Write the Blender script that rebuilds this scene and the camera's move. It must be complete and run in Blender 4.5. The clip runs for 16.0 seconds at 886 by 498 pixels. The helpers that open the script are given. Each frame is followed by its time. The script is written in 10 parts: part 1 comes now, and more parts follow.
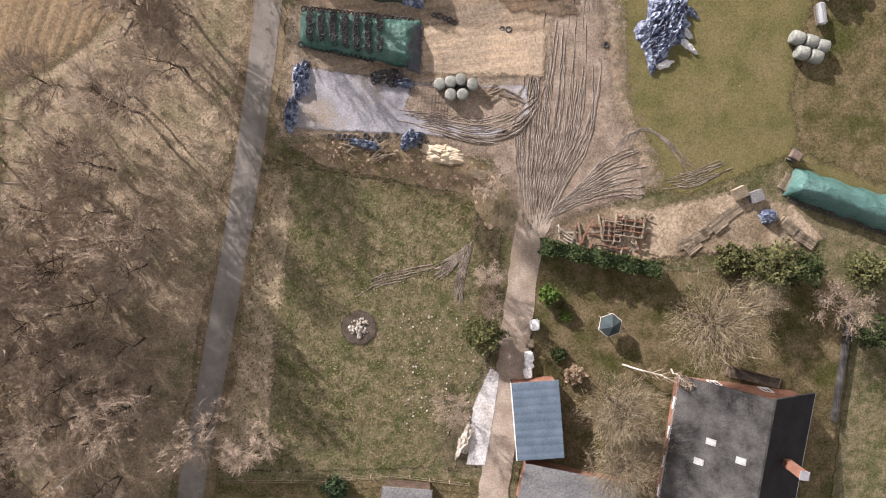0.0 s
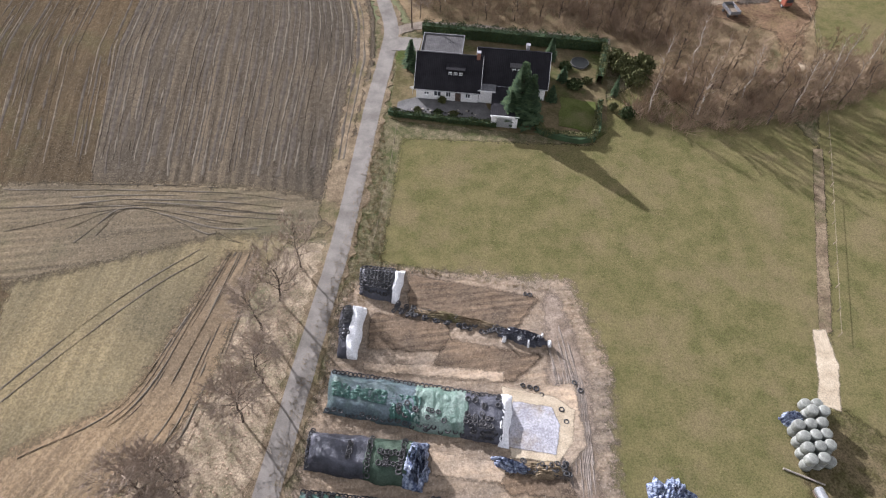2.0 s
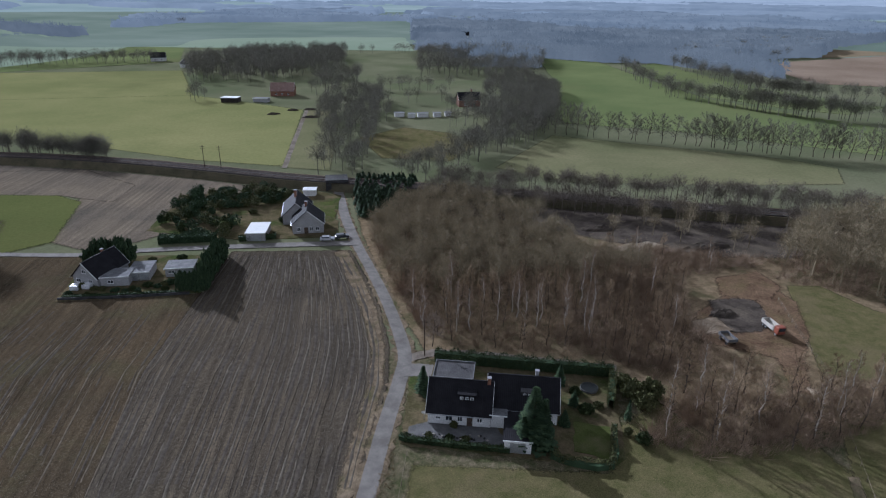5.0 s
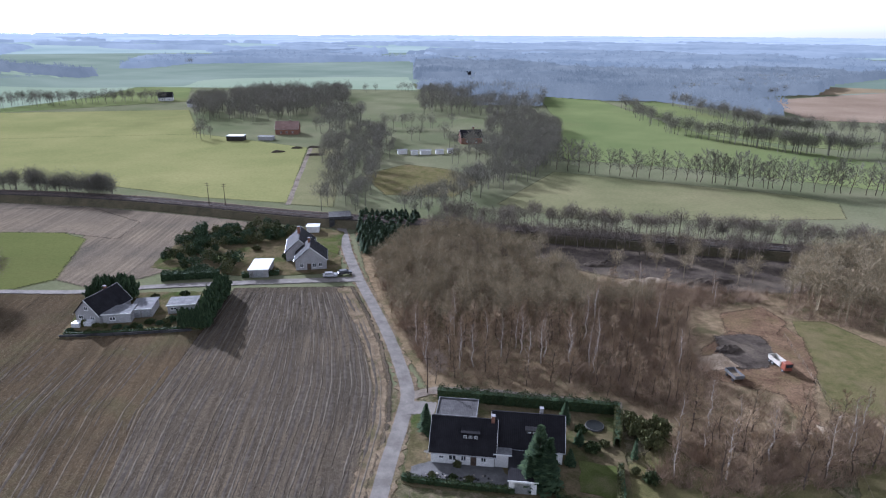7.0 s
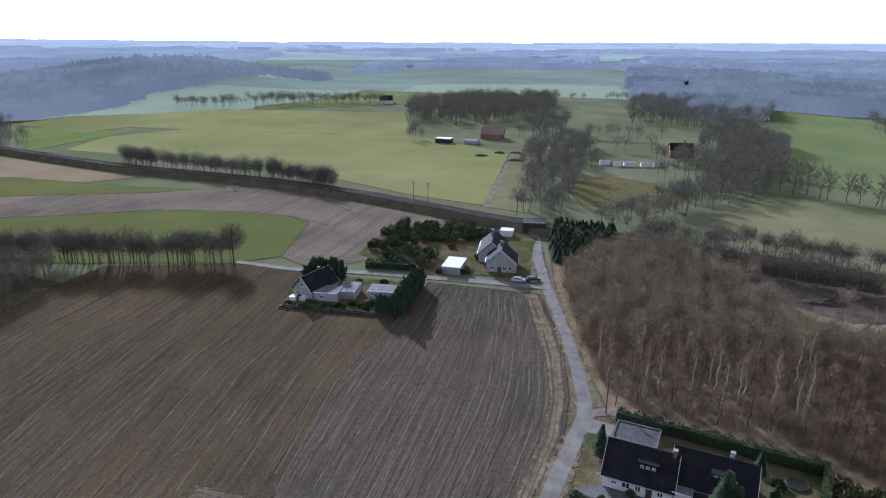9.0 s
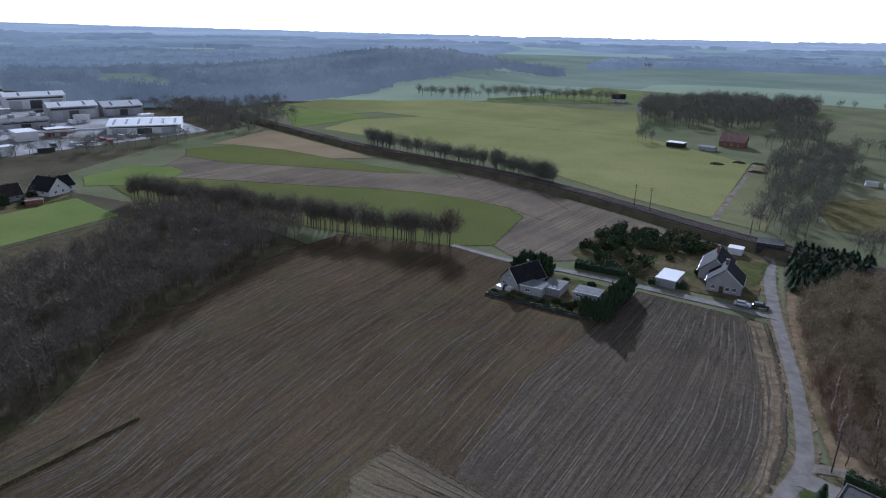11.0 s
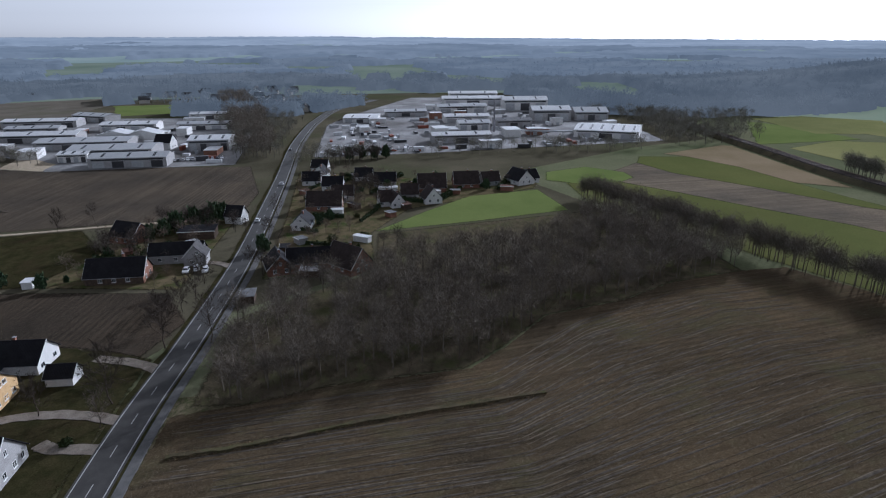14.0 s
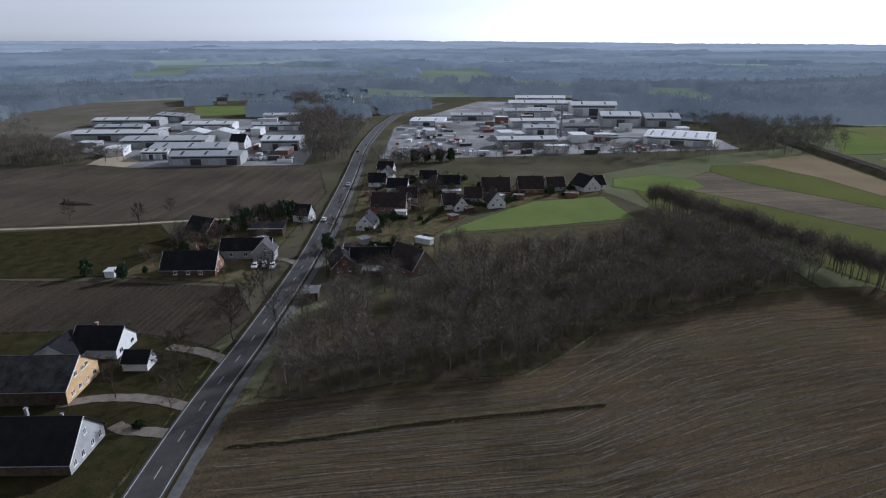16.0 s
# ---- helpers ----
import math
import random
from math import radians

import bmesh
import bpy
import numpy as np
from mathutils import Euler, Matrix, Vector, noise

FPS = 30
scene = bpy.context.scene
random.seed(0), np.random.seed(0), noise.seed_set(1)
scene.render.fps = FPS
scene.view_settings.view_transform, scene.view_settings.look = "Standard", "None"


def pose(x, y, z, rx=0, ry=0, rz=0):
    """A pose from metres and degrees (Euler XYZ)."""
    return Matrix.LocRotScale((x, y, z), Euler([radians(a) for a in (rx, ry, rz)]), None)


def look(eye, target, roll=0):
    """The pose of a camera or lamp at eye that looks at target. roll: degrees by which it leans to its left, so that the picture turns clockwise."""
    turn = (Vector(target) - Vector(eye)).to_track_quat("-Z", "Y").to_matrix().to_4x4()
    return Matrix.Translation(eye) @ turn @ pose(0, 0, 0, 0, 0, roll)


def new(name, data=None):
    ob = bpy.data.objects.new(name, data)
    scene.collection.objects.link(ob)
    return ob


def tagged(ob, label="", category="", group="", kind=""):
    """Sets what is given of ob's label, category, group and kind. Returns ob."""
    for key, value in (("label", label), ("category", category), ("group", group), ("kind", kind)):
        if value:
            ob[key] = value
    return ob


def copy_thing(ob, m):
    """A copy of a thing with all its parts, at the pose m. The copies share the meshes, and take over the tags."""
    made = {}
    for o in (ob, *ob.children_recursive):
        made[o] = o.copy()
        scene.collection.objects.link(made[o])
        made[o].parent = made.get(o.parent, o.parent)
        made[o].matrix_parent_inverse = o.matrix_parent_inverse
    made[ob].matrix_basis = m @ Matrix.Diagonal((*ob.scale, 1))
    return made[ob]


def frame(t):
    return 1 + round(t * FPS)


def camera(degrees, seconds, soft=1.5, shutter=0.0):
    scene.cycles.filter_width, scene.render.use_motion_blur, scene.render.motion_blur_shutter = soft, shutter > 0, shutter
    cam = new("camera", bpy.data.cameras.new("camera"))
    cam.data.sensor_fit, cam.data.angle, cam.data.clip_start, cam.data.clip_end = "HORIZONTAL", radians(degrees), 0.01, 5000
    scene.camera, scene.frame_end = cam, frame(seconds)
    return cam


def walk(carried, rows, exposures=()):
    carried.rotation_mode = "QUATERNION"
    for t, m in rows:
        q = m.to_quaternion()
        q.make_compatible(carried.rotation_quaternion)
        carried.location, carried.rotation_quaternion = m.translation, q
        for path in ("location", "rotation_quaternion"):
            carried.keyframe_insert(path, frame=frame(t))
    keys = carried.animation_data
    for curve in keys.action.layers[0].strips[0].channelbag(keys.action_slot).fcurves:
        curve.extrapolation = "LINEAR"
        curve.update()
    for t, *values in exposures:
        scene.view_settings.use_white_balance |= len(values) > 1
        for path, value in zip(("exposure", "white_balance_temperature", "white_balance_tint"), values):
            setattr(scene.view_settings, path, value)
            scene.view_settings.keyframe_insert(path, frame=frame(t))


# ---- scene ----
cam = camera(71.08, 16.0, soft=1.15)
PATH = [
    (0, pose(0, 0, 70, -4.61, -1.13, -0.01)),
    (0.5, pose(0, 0, 70, 2.24, -0.77, 0.18)),
    (1, pose(0, 0, 70, 13.08, -0.88, 0.37)),
    (1.5, pose(0, 0, 70, 25.53, -1.53, 0.55)),
    (2, pose(0, 0, 70, 38.00, -1.21, 0.07)),
    (2.5, pose(0, 0, 70, 50.56, -0.96, 1.01)),
    (3, pose(0, 0, 70, 63.28, -0.70, 1.38)),
    (3.5, pose(0, 0, 70, 75.85, -0.69, 1.21)),
    (4, pose(0, 0, 70, 78.53, -0.70, 1.20)),
    (4.5, pose(0, 0, 70, 68.59, -0.48, 0.96)),
    (4.7, pose(0, 0, 70, 67.12, -0.55, 0.84)),
    (6.8, pose(0, 0, 70, 70.75, -0.30, 1.05)),
    (7, pose(0, 0, 70, 70.64, -0.31, 1.04)),
    (7.5, pose(0, 0, 70, 70.62, -0.30, 0.71)),
    (8, pose(0, 0, 70, 70.45, -0.15, 2.05)),
    (8.5, pose(0, 0, 70, 70.72, 0.06, 11.45)),
    (8.7, pose(0, 0, 70, 70.97, 0.04, 15.06)),
    (10.8, pose(0, 0, 70, 70.71, -1.00, 37.82)),
    (11, pose(0, 0, 70, 70.69, -0.85, 40.14)),
    (11.5, pose(0, 0, 70, 70.71, -0.60, 45.68)),
    (12, pose(0, 0, 70, 70.61, -0.45, 51.21)),
    (12.5, pose(0, 0, 70, 70.91, -0.20, 57.42)),
    (13, pose(0, 0, 70, 70.91, 0.00, 65.58)),
    (13.5, pose(0, 0, 70, 71.16, 0.15, 72.82)),
    (14, pose(0, 0, 70, 71.43, 0.35, 80.12)),
    (14.5, pose(0, 0, 70, 71.54, 0.45, 86.74)),
    (15, pose(0, 0, 70, 71.86, 0.30, 86.57)),
    (15.5, pose(0, 0, 70, 71.94, 0.25, 84.57)),
    (16, pose(0, 0, 70, 71.80, 0.25, 86.14)),
]
EXPOSURES = [
    (0.0, 1.22, 6200, 20), (1.5, 1.22, 5880, 18), (2.0, 1.32, 5600, 18), (2.5, 1.48, 5250, 21), (3.0, 1.9, 4720, 27), (3.5, 1.42, 4740, 20), (4.0, -0.25, 5000, 18), (4.5, -0.48, 4790, 16), (4.7, -0.25, 4820, 15),
    (5.2, 0.5, 5000, 15), (5.9, 0.88, 4960, 18), (7.0, 1.0, 4940, 20), (7.5, 0.9, 4920, 20), (8.5, 0.75, 4880, 20), (11.0, 0.12, 4740, 17), (12.5, 0.03, 4740, 17), (14.5, -0.16, 5080, 14), (16.0, -0.16, 5080, 14),
]
walk(cam, PATH, EXPOSURES)

# ---- sky and sun ----
SUN_AZ, SUN_EL = radians(-41), radians(22)
world = bpy.data.worlds.new("sky")
scene.world = world
world.use_nodes = True
wn, wl = world.node_tree.nodes, world.node_tree.links
sky = wn.new("ShaderNodeTexSky")
sky.sky_type, sky.sun_disc = "NISHITA", False
sky.sun_elevation, sky.sun_rotation = SUN_EL, SUN_AZ
sky.air_density, sky.dust_density, sky.ozone_density = 1.0, 0.8, 1.0
grey = wn.new("ShaderNodeHueSaturation")
grey.inputs["Saturation"].default_value = 0.07
wl.new(sky.outputs[0], grey.inputs["Color"])
veil = wn.new("ShaderNodeMix")
veil.data_type, veil.blend_type = "RGBA", "MULTIPLY"
veil.inputs[0].default_value, veil.inputs[7].default_value = 1.0, (1.05, 0.99, 0.9, 1)
wl.new(grey.outputs[0], veil.inputs[6])
wl.new(veil.outputs[2], wn["Background"].inputs[0])
wn["Background"].inputs[1].default_value = 0.13
sun = bpy.data.lights.new("sun", "SUN")
sun.energy, sun.angle, sun.color = 5.0, radians(0.5), (1.0, 0.93, 0.83)
TO_SUN = Vector((math.sin(SUN_AZ) * math.cos(SUN_EL), math.cos(SUN_AZ) * math.cos(SUN_EL), math.sin(SUN_EL)))
new("sun", sun).matrix_world = look(TO_SUN * 200, (0, 0, 0))


# ---- materials ----
def shader(name):
    m = bpy.data.materials.new(name)
    m.use_nodes = True
    nt = m.node_tree
    return m, nt, nt.nodes["Principled BSDF"]


def noise_node(nt, vec, scale, detail=4.0, rough=0.6):
    n = nt.nodes.new("ShaderNodeTexNoise")
    n.inputs["Scale"].default_value, n.inputs["Detail"].default_value, n.inputs["Roughness"].default_value = scale, detail, rough
    nt.links.new(vec, n.inputs["Vector"])
    return n.outputs["Fac"]


def ramp(nt, fac, a, b, lo=0.35, hi=0.65):
    r = nt.nodes.new("ShaderNodeValToRGB")
    r.color_ramp.elements[0].position, r.color_ramp.elements[1].position = lo, hi
    r.color_ramp.elements[0].color, r.color_ramp.elements[1].color = (*a, 1), (*b, 1)
    nt.links.new(fac, r.inputs[0])
    return r.outputs[0]


def mix(nt, fac, a, b, kind="MIX"):
    n = nt.nodes.new("ShaderNodeMix")
    n.data_type, n.blend_type = "RGBA", kind
    for k, v in ((0, fac), (6, a), (7, b)):
        if isinstance(v, (int, float)):
            n.inputs[k].default_value = v
        elif isinstance(v, tuple):
            n.inputs[k].default_value = (*v, 1)
        else:
            nt.links.new(v, n.inputs[k])
    return n.outputs[2]


def coords(nt, turn=0.0, sx=1.0, sy=1.0):
    tc = nt.nodes.new("ShaderNodeTexCoord")
    mp = nt.nodes.new("ShaderNodeMapping")
    mp.vector_type = "TEXTURE"
    mp.inputs["Rotation"].default_value[2] = radians(turn)
    mp.inputs["Scale"].default_value = (sx, sy, 1)
    nt.links.new(tc.outputs["Object"], mp.inputs[0])
    return mp.outputs[0]


def add_bump(nt, bsdf, fac, strength, distance=0.05):
    b = nt.nodes.new("ShaderNodeBump")
    b.inputs["Strength"].default_value, b.inputs["Distance"].default_value = strength, distance
    nt.links.new(fac, b.inputs["Height"])
    nt.links.new(b.outputs[0], bsdf.inputs["Normal"])


def mat(name, a, b, scale=0.3, fine=6.0, rough=0.9, spec=0.15, bump=0.3, metal=0.0, vary=0.0, third=None, lo=0.35, hi=0.65, depth=0.05, grain=0.75, crisp=0.2):
    """Two colours mixed by a coarse noise, broken by a fine one; third: a colour in patches; vary: brightness by object."""
    m, nt, p = shader(name)
    v = coords(nt)
    big, small = noise_node(nt, v, scale), noise_node(nt, v, fine, 6, 0.7)
    c = ramp(nt, big, a, b, lo, hi)
    if third:
        far = noise_node(nt, v, scale * 0.37, 5, 0.65)
        f = nt.nodes.new("ShaderNodeMapRange")
        f.inputs[1].default_value, f.inputs[2].default_value = 0.5, 0.66
        nt.links.new(far, f.inputs[0])
        c = mix(nt, f.outputs[0], c, third)
    c = mix(nt, grain, c, ramp(nt, small, (0.34, 0.34, 0.34), (1.12, 1.12, 1.12), 0.5 - crisp, 0.5 + crisp), "MULTIPLY")
    if vary:
        oi = nt.nodes.new("ShaderNodeObjectInfo")
        f = nt.nodes.new("ShaderNodeMapRange")
        f.inputs[3].default_value, f.inputs[4].default_value = 1 - vary, 1 + vary
        nt.links.new(oi.outputs["Random"], f.inputs[0])
        c = mix(nt, 1.0, c, f.outputs[0], "MULTIPLY")
    nt.links.new(c, p.inputs["Base Color"])
    p.inputs["Roughness"].default_value, p.inputs["Specular IOR Level"].default_value, p.inputs["Metallic"].default_value = rough, spec, metal
    if bump:
        add_bump(nt, p, small, bump, depth)
    return m


def rows_mat(name, a, b, turn, width, length, weeds=None, patch=0.03, contrast=(0.36, 0.66), spacing=2.0, straw=(0.26, 0.225, 0.17), strength=0.42, wander=9.0):
    """A tilled field: streaks drawn out along the rows, over wide patches of drier soil."""
    m, nt, p = shader(name)
    v = coords(nt, turn, width, length)
    plain = coords(nt)
    s1, s2 = noise_node(nt, v, 1.0, 5, 0.7), noise_node(nt, v, 0.27, 3, 0.5)
    wide, fine = noise_node(nt, plain, patch, 5, 0.6), noise_node(nt, plain, 3.0, 6, 0.75)
    bits = noise_node(nt, plain, 1.1, 8, 0.8)
    both = nt.nodes.new("ShaderNodeMath")
    both.operation = "MULTIPLY_ADD"
    both.inputs[1].default_value, both.inputs[2].default_value = 0.45, 0.0
    nt.links.new(s1, both.inputs[0])
    total = nt.nodes.new("ShaderNodeMath")
    total.operation = "MULTIPLY_ADD"
    total.inputs[1].default_value = 0.55
    nt.links.new(bits, total.inputs[0])
    nt.links.new(both.outputs[0], total.inputs[2])
    c = ramp(nt, total.outputs[0], a, b, *contrast)
    w = nt.nodes.new("ShaderNodeTexWave")
    w.bands_direction, w.wave_profile = "X", "SIN"
    w.inputs["Scale"].default_value, w.inputs["Distortion"].default_value, w.inputs["Detail"].default_value, w.inputs["Detail Scale"].default_value = 0.314 / spacing, wander, 5.0, 0.35
    nt.links.new(coords(nt, turn, 1.0, 9.0), w.inputs["Vector"])
    lines = mix(nt, ramp(nt, noise_node(nt, plain, patch * 1.3, 3), (0, 0, 0), (1, 1, 1), 0.42, 0.6), (0.9, 0.9, 0.9), ramp(nt, w.outputs["Fac"], (0.62, 0.62, 0.62), (1.3, 1.27, 1.2), 0.25, 0.85))
    c = mix(nt, strength, c, lines, "MULTIPLY")
    c = mix(nt, 0.5, c, ramp(nt, s2, (0.7, 0.7, 0.7), (1.15, 1.12, 1.08), 0.38, 0.62), "MULTIPLY")
    c = mix(nt, 0.7, c, ramp(nt, wide, (0.62, 0.62, 0.62), (1.2, 1.12, 1.0), 0.36, 0.64), "MULTIPLY")
    if weeds:
        c = mix(nt, ramp(nt, noise_node(nt, plain, patch * 2.1, 6, 0.7), (0, 0, 0), (0.6, 0.6, 0.6), 0.5, 0.66), c, weeds)
    c = mix(nt, 0.7, c, ramp(nt, fine, (0.42, 0.42, 0.42), (1.05, 1.05, 1.05), 0.38, 0.6), "MULTIPLY")
    speck = noise_node(nt, plain, 7.0, 3, 0.6)
    c = mix(nt, ramp(nt, speck, (0, 0, 0), (0.5, 0.5, 0.5), 0.56, 0.72), c, straw)
    nt.links.new(c, p.inputs["Base Color"])
    p.inputs["Roughness"].default_value, p.inputs["Specular IOR Level"].default_value = 1.0, 0.0
    add_bump(nt, p, s1, 0.5, 0.12)
    return m


def leaf_mat(name, a, b, trans=0.15):
    """Leaves, needles and twigs, each island a little different."""
    m, nt, p = shader(name)
    g = nt.nodes.new("ShaderNodeNewGeometry")
    c = ramp(nt, g.outputs["Random Per Island"], a, b, 0.0, 1.0)
    c = mix(nt, 0.5, c, ramp(nt, noise_node(nt, coords(nt), 0.6), (0.55, 0.55, 0.55), (1.1, 1.1, 1.1)), "MULTIPLY")
    nt.links.new(c, p.inputs["Base Color"])
    p.inputs["Roughness"].default_value, p.inputs["Specular IOR Level"].default_value = 0.85, 0.1
    return m


def roof_mat(name, a, b, pitch=0.33, rough=0.7, spec=0.25):
    """Rows of roof tiles as fine ribs, with lichen stains."""
    m, nt, p = shader(name)
    v = coords(nt)
    c = ramp(nt, noise_node(nt, v, 0.5, 6, 0.7), a, b)
    c = mix(nt, 0.6, c, ramp(nt, noise_node(nt, v, 7, 4), (0.6, 0.6, 0.6), (1.1, 1.1, 1.1)), "MULTIPLY")
    w = nt.nodes.new("ShaderNodeTexWave")
    w.bands_direction = "X"
    w.inputs["Scale"].default_value, w.inputs["Distortion"].default_value = 0.31 / pitch, 0.4
    nt.links.new(v, w.inputs["Vector"])
    c = mix(nt, 0.35, c, ramp(nt, w.outputs["Fac"], (0.6, 0.6, 0.6), (1, 1, 1), 0.1, 0.4), "MULTIPLY")
    nt.links.new(c, p.inputs["Base Color"])
    p.inputs["Roughness"].default_value, p.inputs["Specular IOR Level"].default_value = rough, spec
    add_bump(nt, p, w.outputs["Fac"], 0.4, 0.04)
    return m


def glass_mat(name):
    m, nt, p = shader(name)
    p.inputs["Base Color"].default_value = (0.03, 0.035, 0.04, 1)
    p.inputs["Roughness"].default_value, p.inputs["Specular IOR Level"].default_value = 0.08, 0.6
    return m


M_GROUND = mat("rough_grassland", (0.1149, 0.124, 0.06816), (0.1636, 0.1612, 0.09543), 0.02, 0.8, third=(0.1091, 0.1271, 0.06232), spec=0, rough=1, grain=0.4)
M_MEADOW = mat("meadow_grass", (0.09479, 0.09114, 0.03679), (0.1431, 0.124, 0.05818), 0.3, 5.0, third=(0.1528, 0.1258, 0.06674), spec=0, rough=1, bump=0.6, depth=0.08, crisp=0.13, grain=0.6)
M_PADDOCK = mat("tussocky_paddock_grass", (0.085, 0.083, 0.04), (0.2, 0.167, 0.108), 0.9, 4.5, third=(0.075, 0.082, 0.034), spec=0, rough=1, bump=1.0, depth=0.15, crisp=0.115)
M_GREEN = mat("winter_wheat", (0.1187, 0.1454, 0.05753), (0.1604, 0.1804, 0.07469), 0.015, 1.2, third=(0.1366, 0.1466, 0.06359), spec=0, rough=1, grain=0.3)
M_BRIGHT = mat("bright_young_crop", (0.12, 0.152, 0.0464), (0.152, 0.18, 0.06), 0.03, 1.5, spec=0, rough=1, grain=0.3)
M_PALE = mat("pale_pasture", (0.1667, 0.1736, 0.06797), (0.2285, 0.2201, 0.09346), 0.012, 0.6, third=(0.1482, 0.1528, 0.0616), spec=0, rough=1, grain=0.3)
M_LAWN = mat("mown_lawn", (0.06325, 0.0782, 0.023), (0.1035, 0.115, 0.0391), 0.3, 5, third=(0.115, 0.1058, 0.05175), spec=0, rough=1)
M_GARDEN = mat("garden_beds", (0.08, 0.072, 0.034), (0.155, 0.122, 0.072), 0.25, 3, third=(0.06, 0.08, 0.025), spec=0, rough=1)
M_LITTER = mat("leaf_litter", (0.194, 0.155, 0.1049), (0.388, 0.3142, 0.2225), 0.5, 5.0, third=(0.1649, 0.151, 0.09016), spec=0, rough=1, bump=0.8, depth=0.1, crisp=0.115)
M_BURNT = mat("dark_churned_soil", (0.05184, 0.0432, 0.03629), (0.1123, 0.09331, 0.0743), 0.2, 3, third=(0.1296, 0.108, 0.08208), spec=0, rough=1, bump=0.6)
M_VERGE = mat("dry_verge_grass", (0.12, 0.092, 0.06), (0.24, 0.188, 0.125), 0.5, 6, third=(0.09, 0.085, 0.04), spec=0, rough=1, bump=0.7, crisp=0.115)
M_SOIL = mat("trodden_sandy_soil", (0.22, 0.168, 0.112), (0.37, 0.3, 0.222), 0.25, 4, third=(0.155, 0.12, 0.083), spec=0, rough=1, bump=0.5, crisp=0.115)
M_MUD = mat("rutted_mud", (0.1701, 0.1318, 0.09949), (0.2892, 0.2322, 0.1827), 0.5, 6, third=(0.1361, 0.1048, 0.07614), spec=0.1, rough=0.95, bump=0.5, crisp=0.115)
M_RUT = mat("rut_clods", (0.13, 0.108, 0.09), (0.24, 0.204, 0.172), 0.8, 8, spec=0.1, rough=0.95, bump=0.6, crisp=0.115)
M_SAND = mat("pale_sand", (0.35, 0.29, 0.205), (0.49, 0.415, 0.305), 0.5, 6, spec=0, rough=1)
M_BROWN = mat("bare_brown_field", (0.112, 0.1, 0.08), (0.155, 0.136, 0.11), 0.03, 1.0, third=(0.106, 0.104, 0.068), spec=0, rough=1, grain=0.35)
M_TAN = mat("tan_stubble", (0.186, 0.1488, 0.0868), (0.248, 0.1922, 0.124), 0.02, 1.0, spec=0, rough=1, grain=0.35)
M_PINK = mat("reddish_tilled_soil", (0.1984, 0.1488, 0.1054), (0.2728, 0.2108, 0.155), 0.01, 0.5, spec=0, rough=1, grain=0.35)
M_STUBBLE = rows_mat("maize_stubble", (0.04843, 0.03763, 0.02422), (0.1254, 0.09772, 0.06227), 9, 0.9, 60, weeds=(0.07783, 0.07205, 0.03598), spacing=2.3)
M_STUBBLE_S = rows_mat("curving_stubble", (0.1242, 0.108, 0.0648), (0.2214, 0.189, 0.121), -4, 0.8, 20, weeds=(0.162, 0.1382, 0.08424), patch=0.05, spacing=1.7, strength=0.2)
M_TILLED = rows_mat("pale_streaked_tilth", (0.1358, 0.117, 0.09196), (0.209, 0.1797, 0.1421), 2, 1.0, 30, strength=0.3)
M_PLOUGH_W = rows_mat("tilled_soil_west", (0.036, 0.03, 0.024), (0.078, 0.064, 0.049), 82, 1.2, 40)
M_ASPHALT = mat("worn_lane_asphalt", (0.1578, 0.144, 0.1287), (0.2149, 0.196, 0.1742), 0.5, 9, rough=0.95, spec=0.08, bump=0.15, third=(0.1299, 0.118, 0.103), grain=0.45)
M_ROAD = mat("main_road_asphalt", (0.04075, 0.03853, 0.03557), (0.06373, 0.06002, 0.05557), 0.3, 8, rough=0.7, spec=0.25, bump=0.1)
M_PAINT = mat("road_paint", (0.36, 0.36, 0.35), (0.52, 0.52, 0.5), 2, 12, rough=0.7)
M_TRACK = mat("gravel_track", (0.1795, 0.1523, 0.1251), (0.2611, 0.2285, 0.1904), 0.4, 6, third=(0.1469, 0.1197, 0.09248), spec=0, rough=1)
M_DRIVE = mat("pale_gravel_drive", (0.2864, 0.2339, 0.1877), (0.4175, 0.3503, 0.2862), 0.4, 6, third=(0.2346, 0.1842, 0.1389), spec=0, rough=1)
M_CONCRETE = mat("stained_concrete", (0.2, 0.2, 0.217), (0.31, 0.305, 0.325), 0.5, 6, rough=0.9, third=(0.235, 0.2, 0.165), grain=0.5, crisp=0.115)
M_PAVING = mat("grey_paving", (0.09792, 0.09547, 0.09302), (0.1469, 0.142, 0.1371), 0.6, 8)
M_WHITE = mat("white_render", (0.6808, 0.6716, 0.644), (0.7544, 0.7452, 0.7268), 0.5, 6, rough=0.85, bump=0.1)
M_CREAM = mat("cream_render", (0.4692, 0.4301, 0.3754), (0.5474, 0.5161, 0.4536), 0.5, 6, rough=0.85, bump=0.1)
M_GREYWALL = mat("grey_render", (0.3276, 0.3198, 0.312), (0.4056, 0.3978, 0.39), 0.5, 6, rough=0.85, bump=0.1)
M_BRICK = mat("red_brick", (0.2, 0.1, 0.068), (0.28, 0.145, 0.098), 0.8, 14, rough=0.9, bump=0.3)
M_YELLOWBRICK = mat("ochre_brick", (0.55, 0.36, 0.17), (0.66, 0.46, 0.24), 0.8, 14, rough=0.9, bump=0.3)
M_TILE = roof_mat("dark_roof_tiles", (0.01073, 0.01024, 0.01219), (0.02048, 0.0195, 0.02194), 0.33, 0.8, 0.1)
M_TILE_BROWN = roof_mat("dark_brown_roof_tiles", (0.028, 0.021, 0.019), (0.05, 0.038, 0.034), 0.33, 0.8, 0.1)
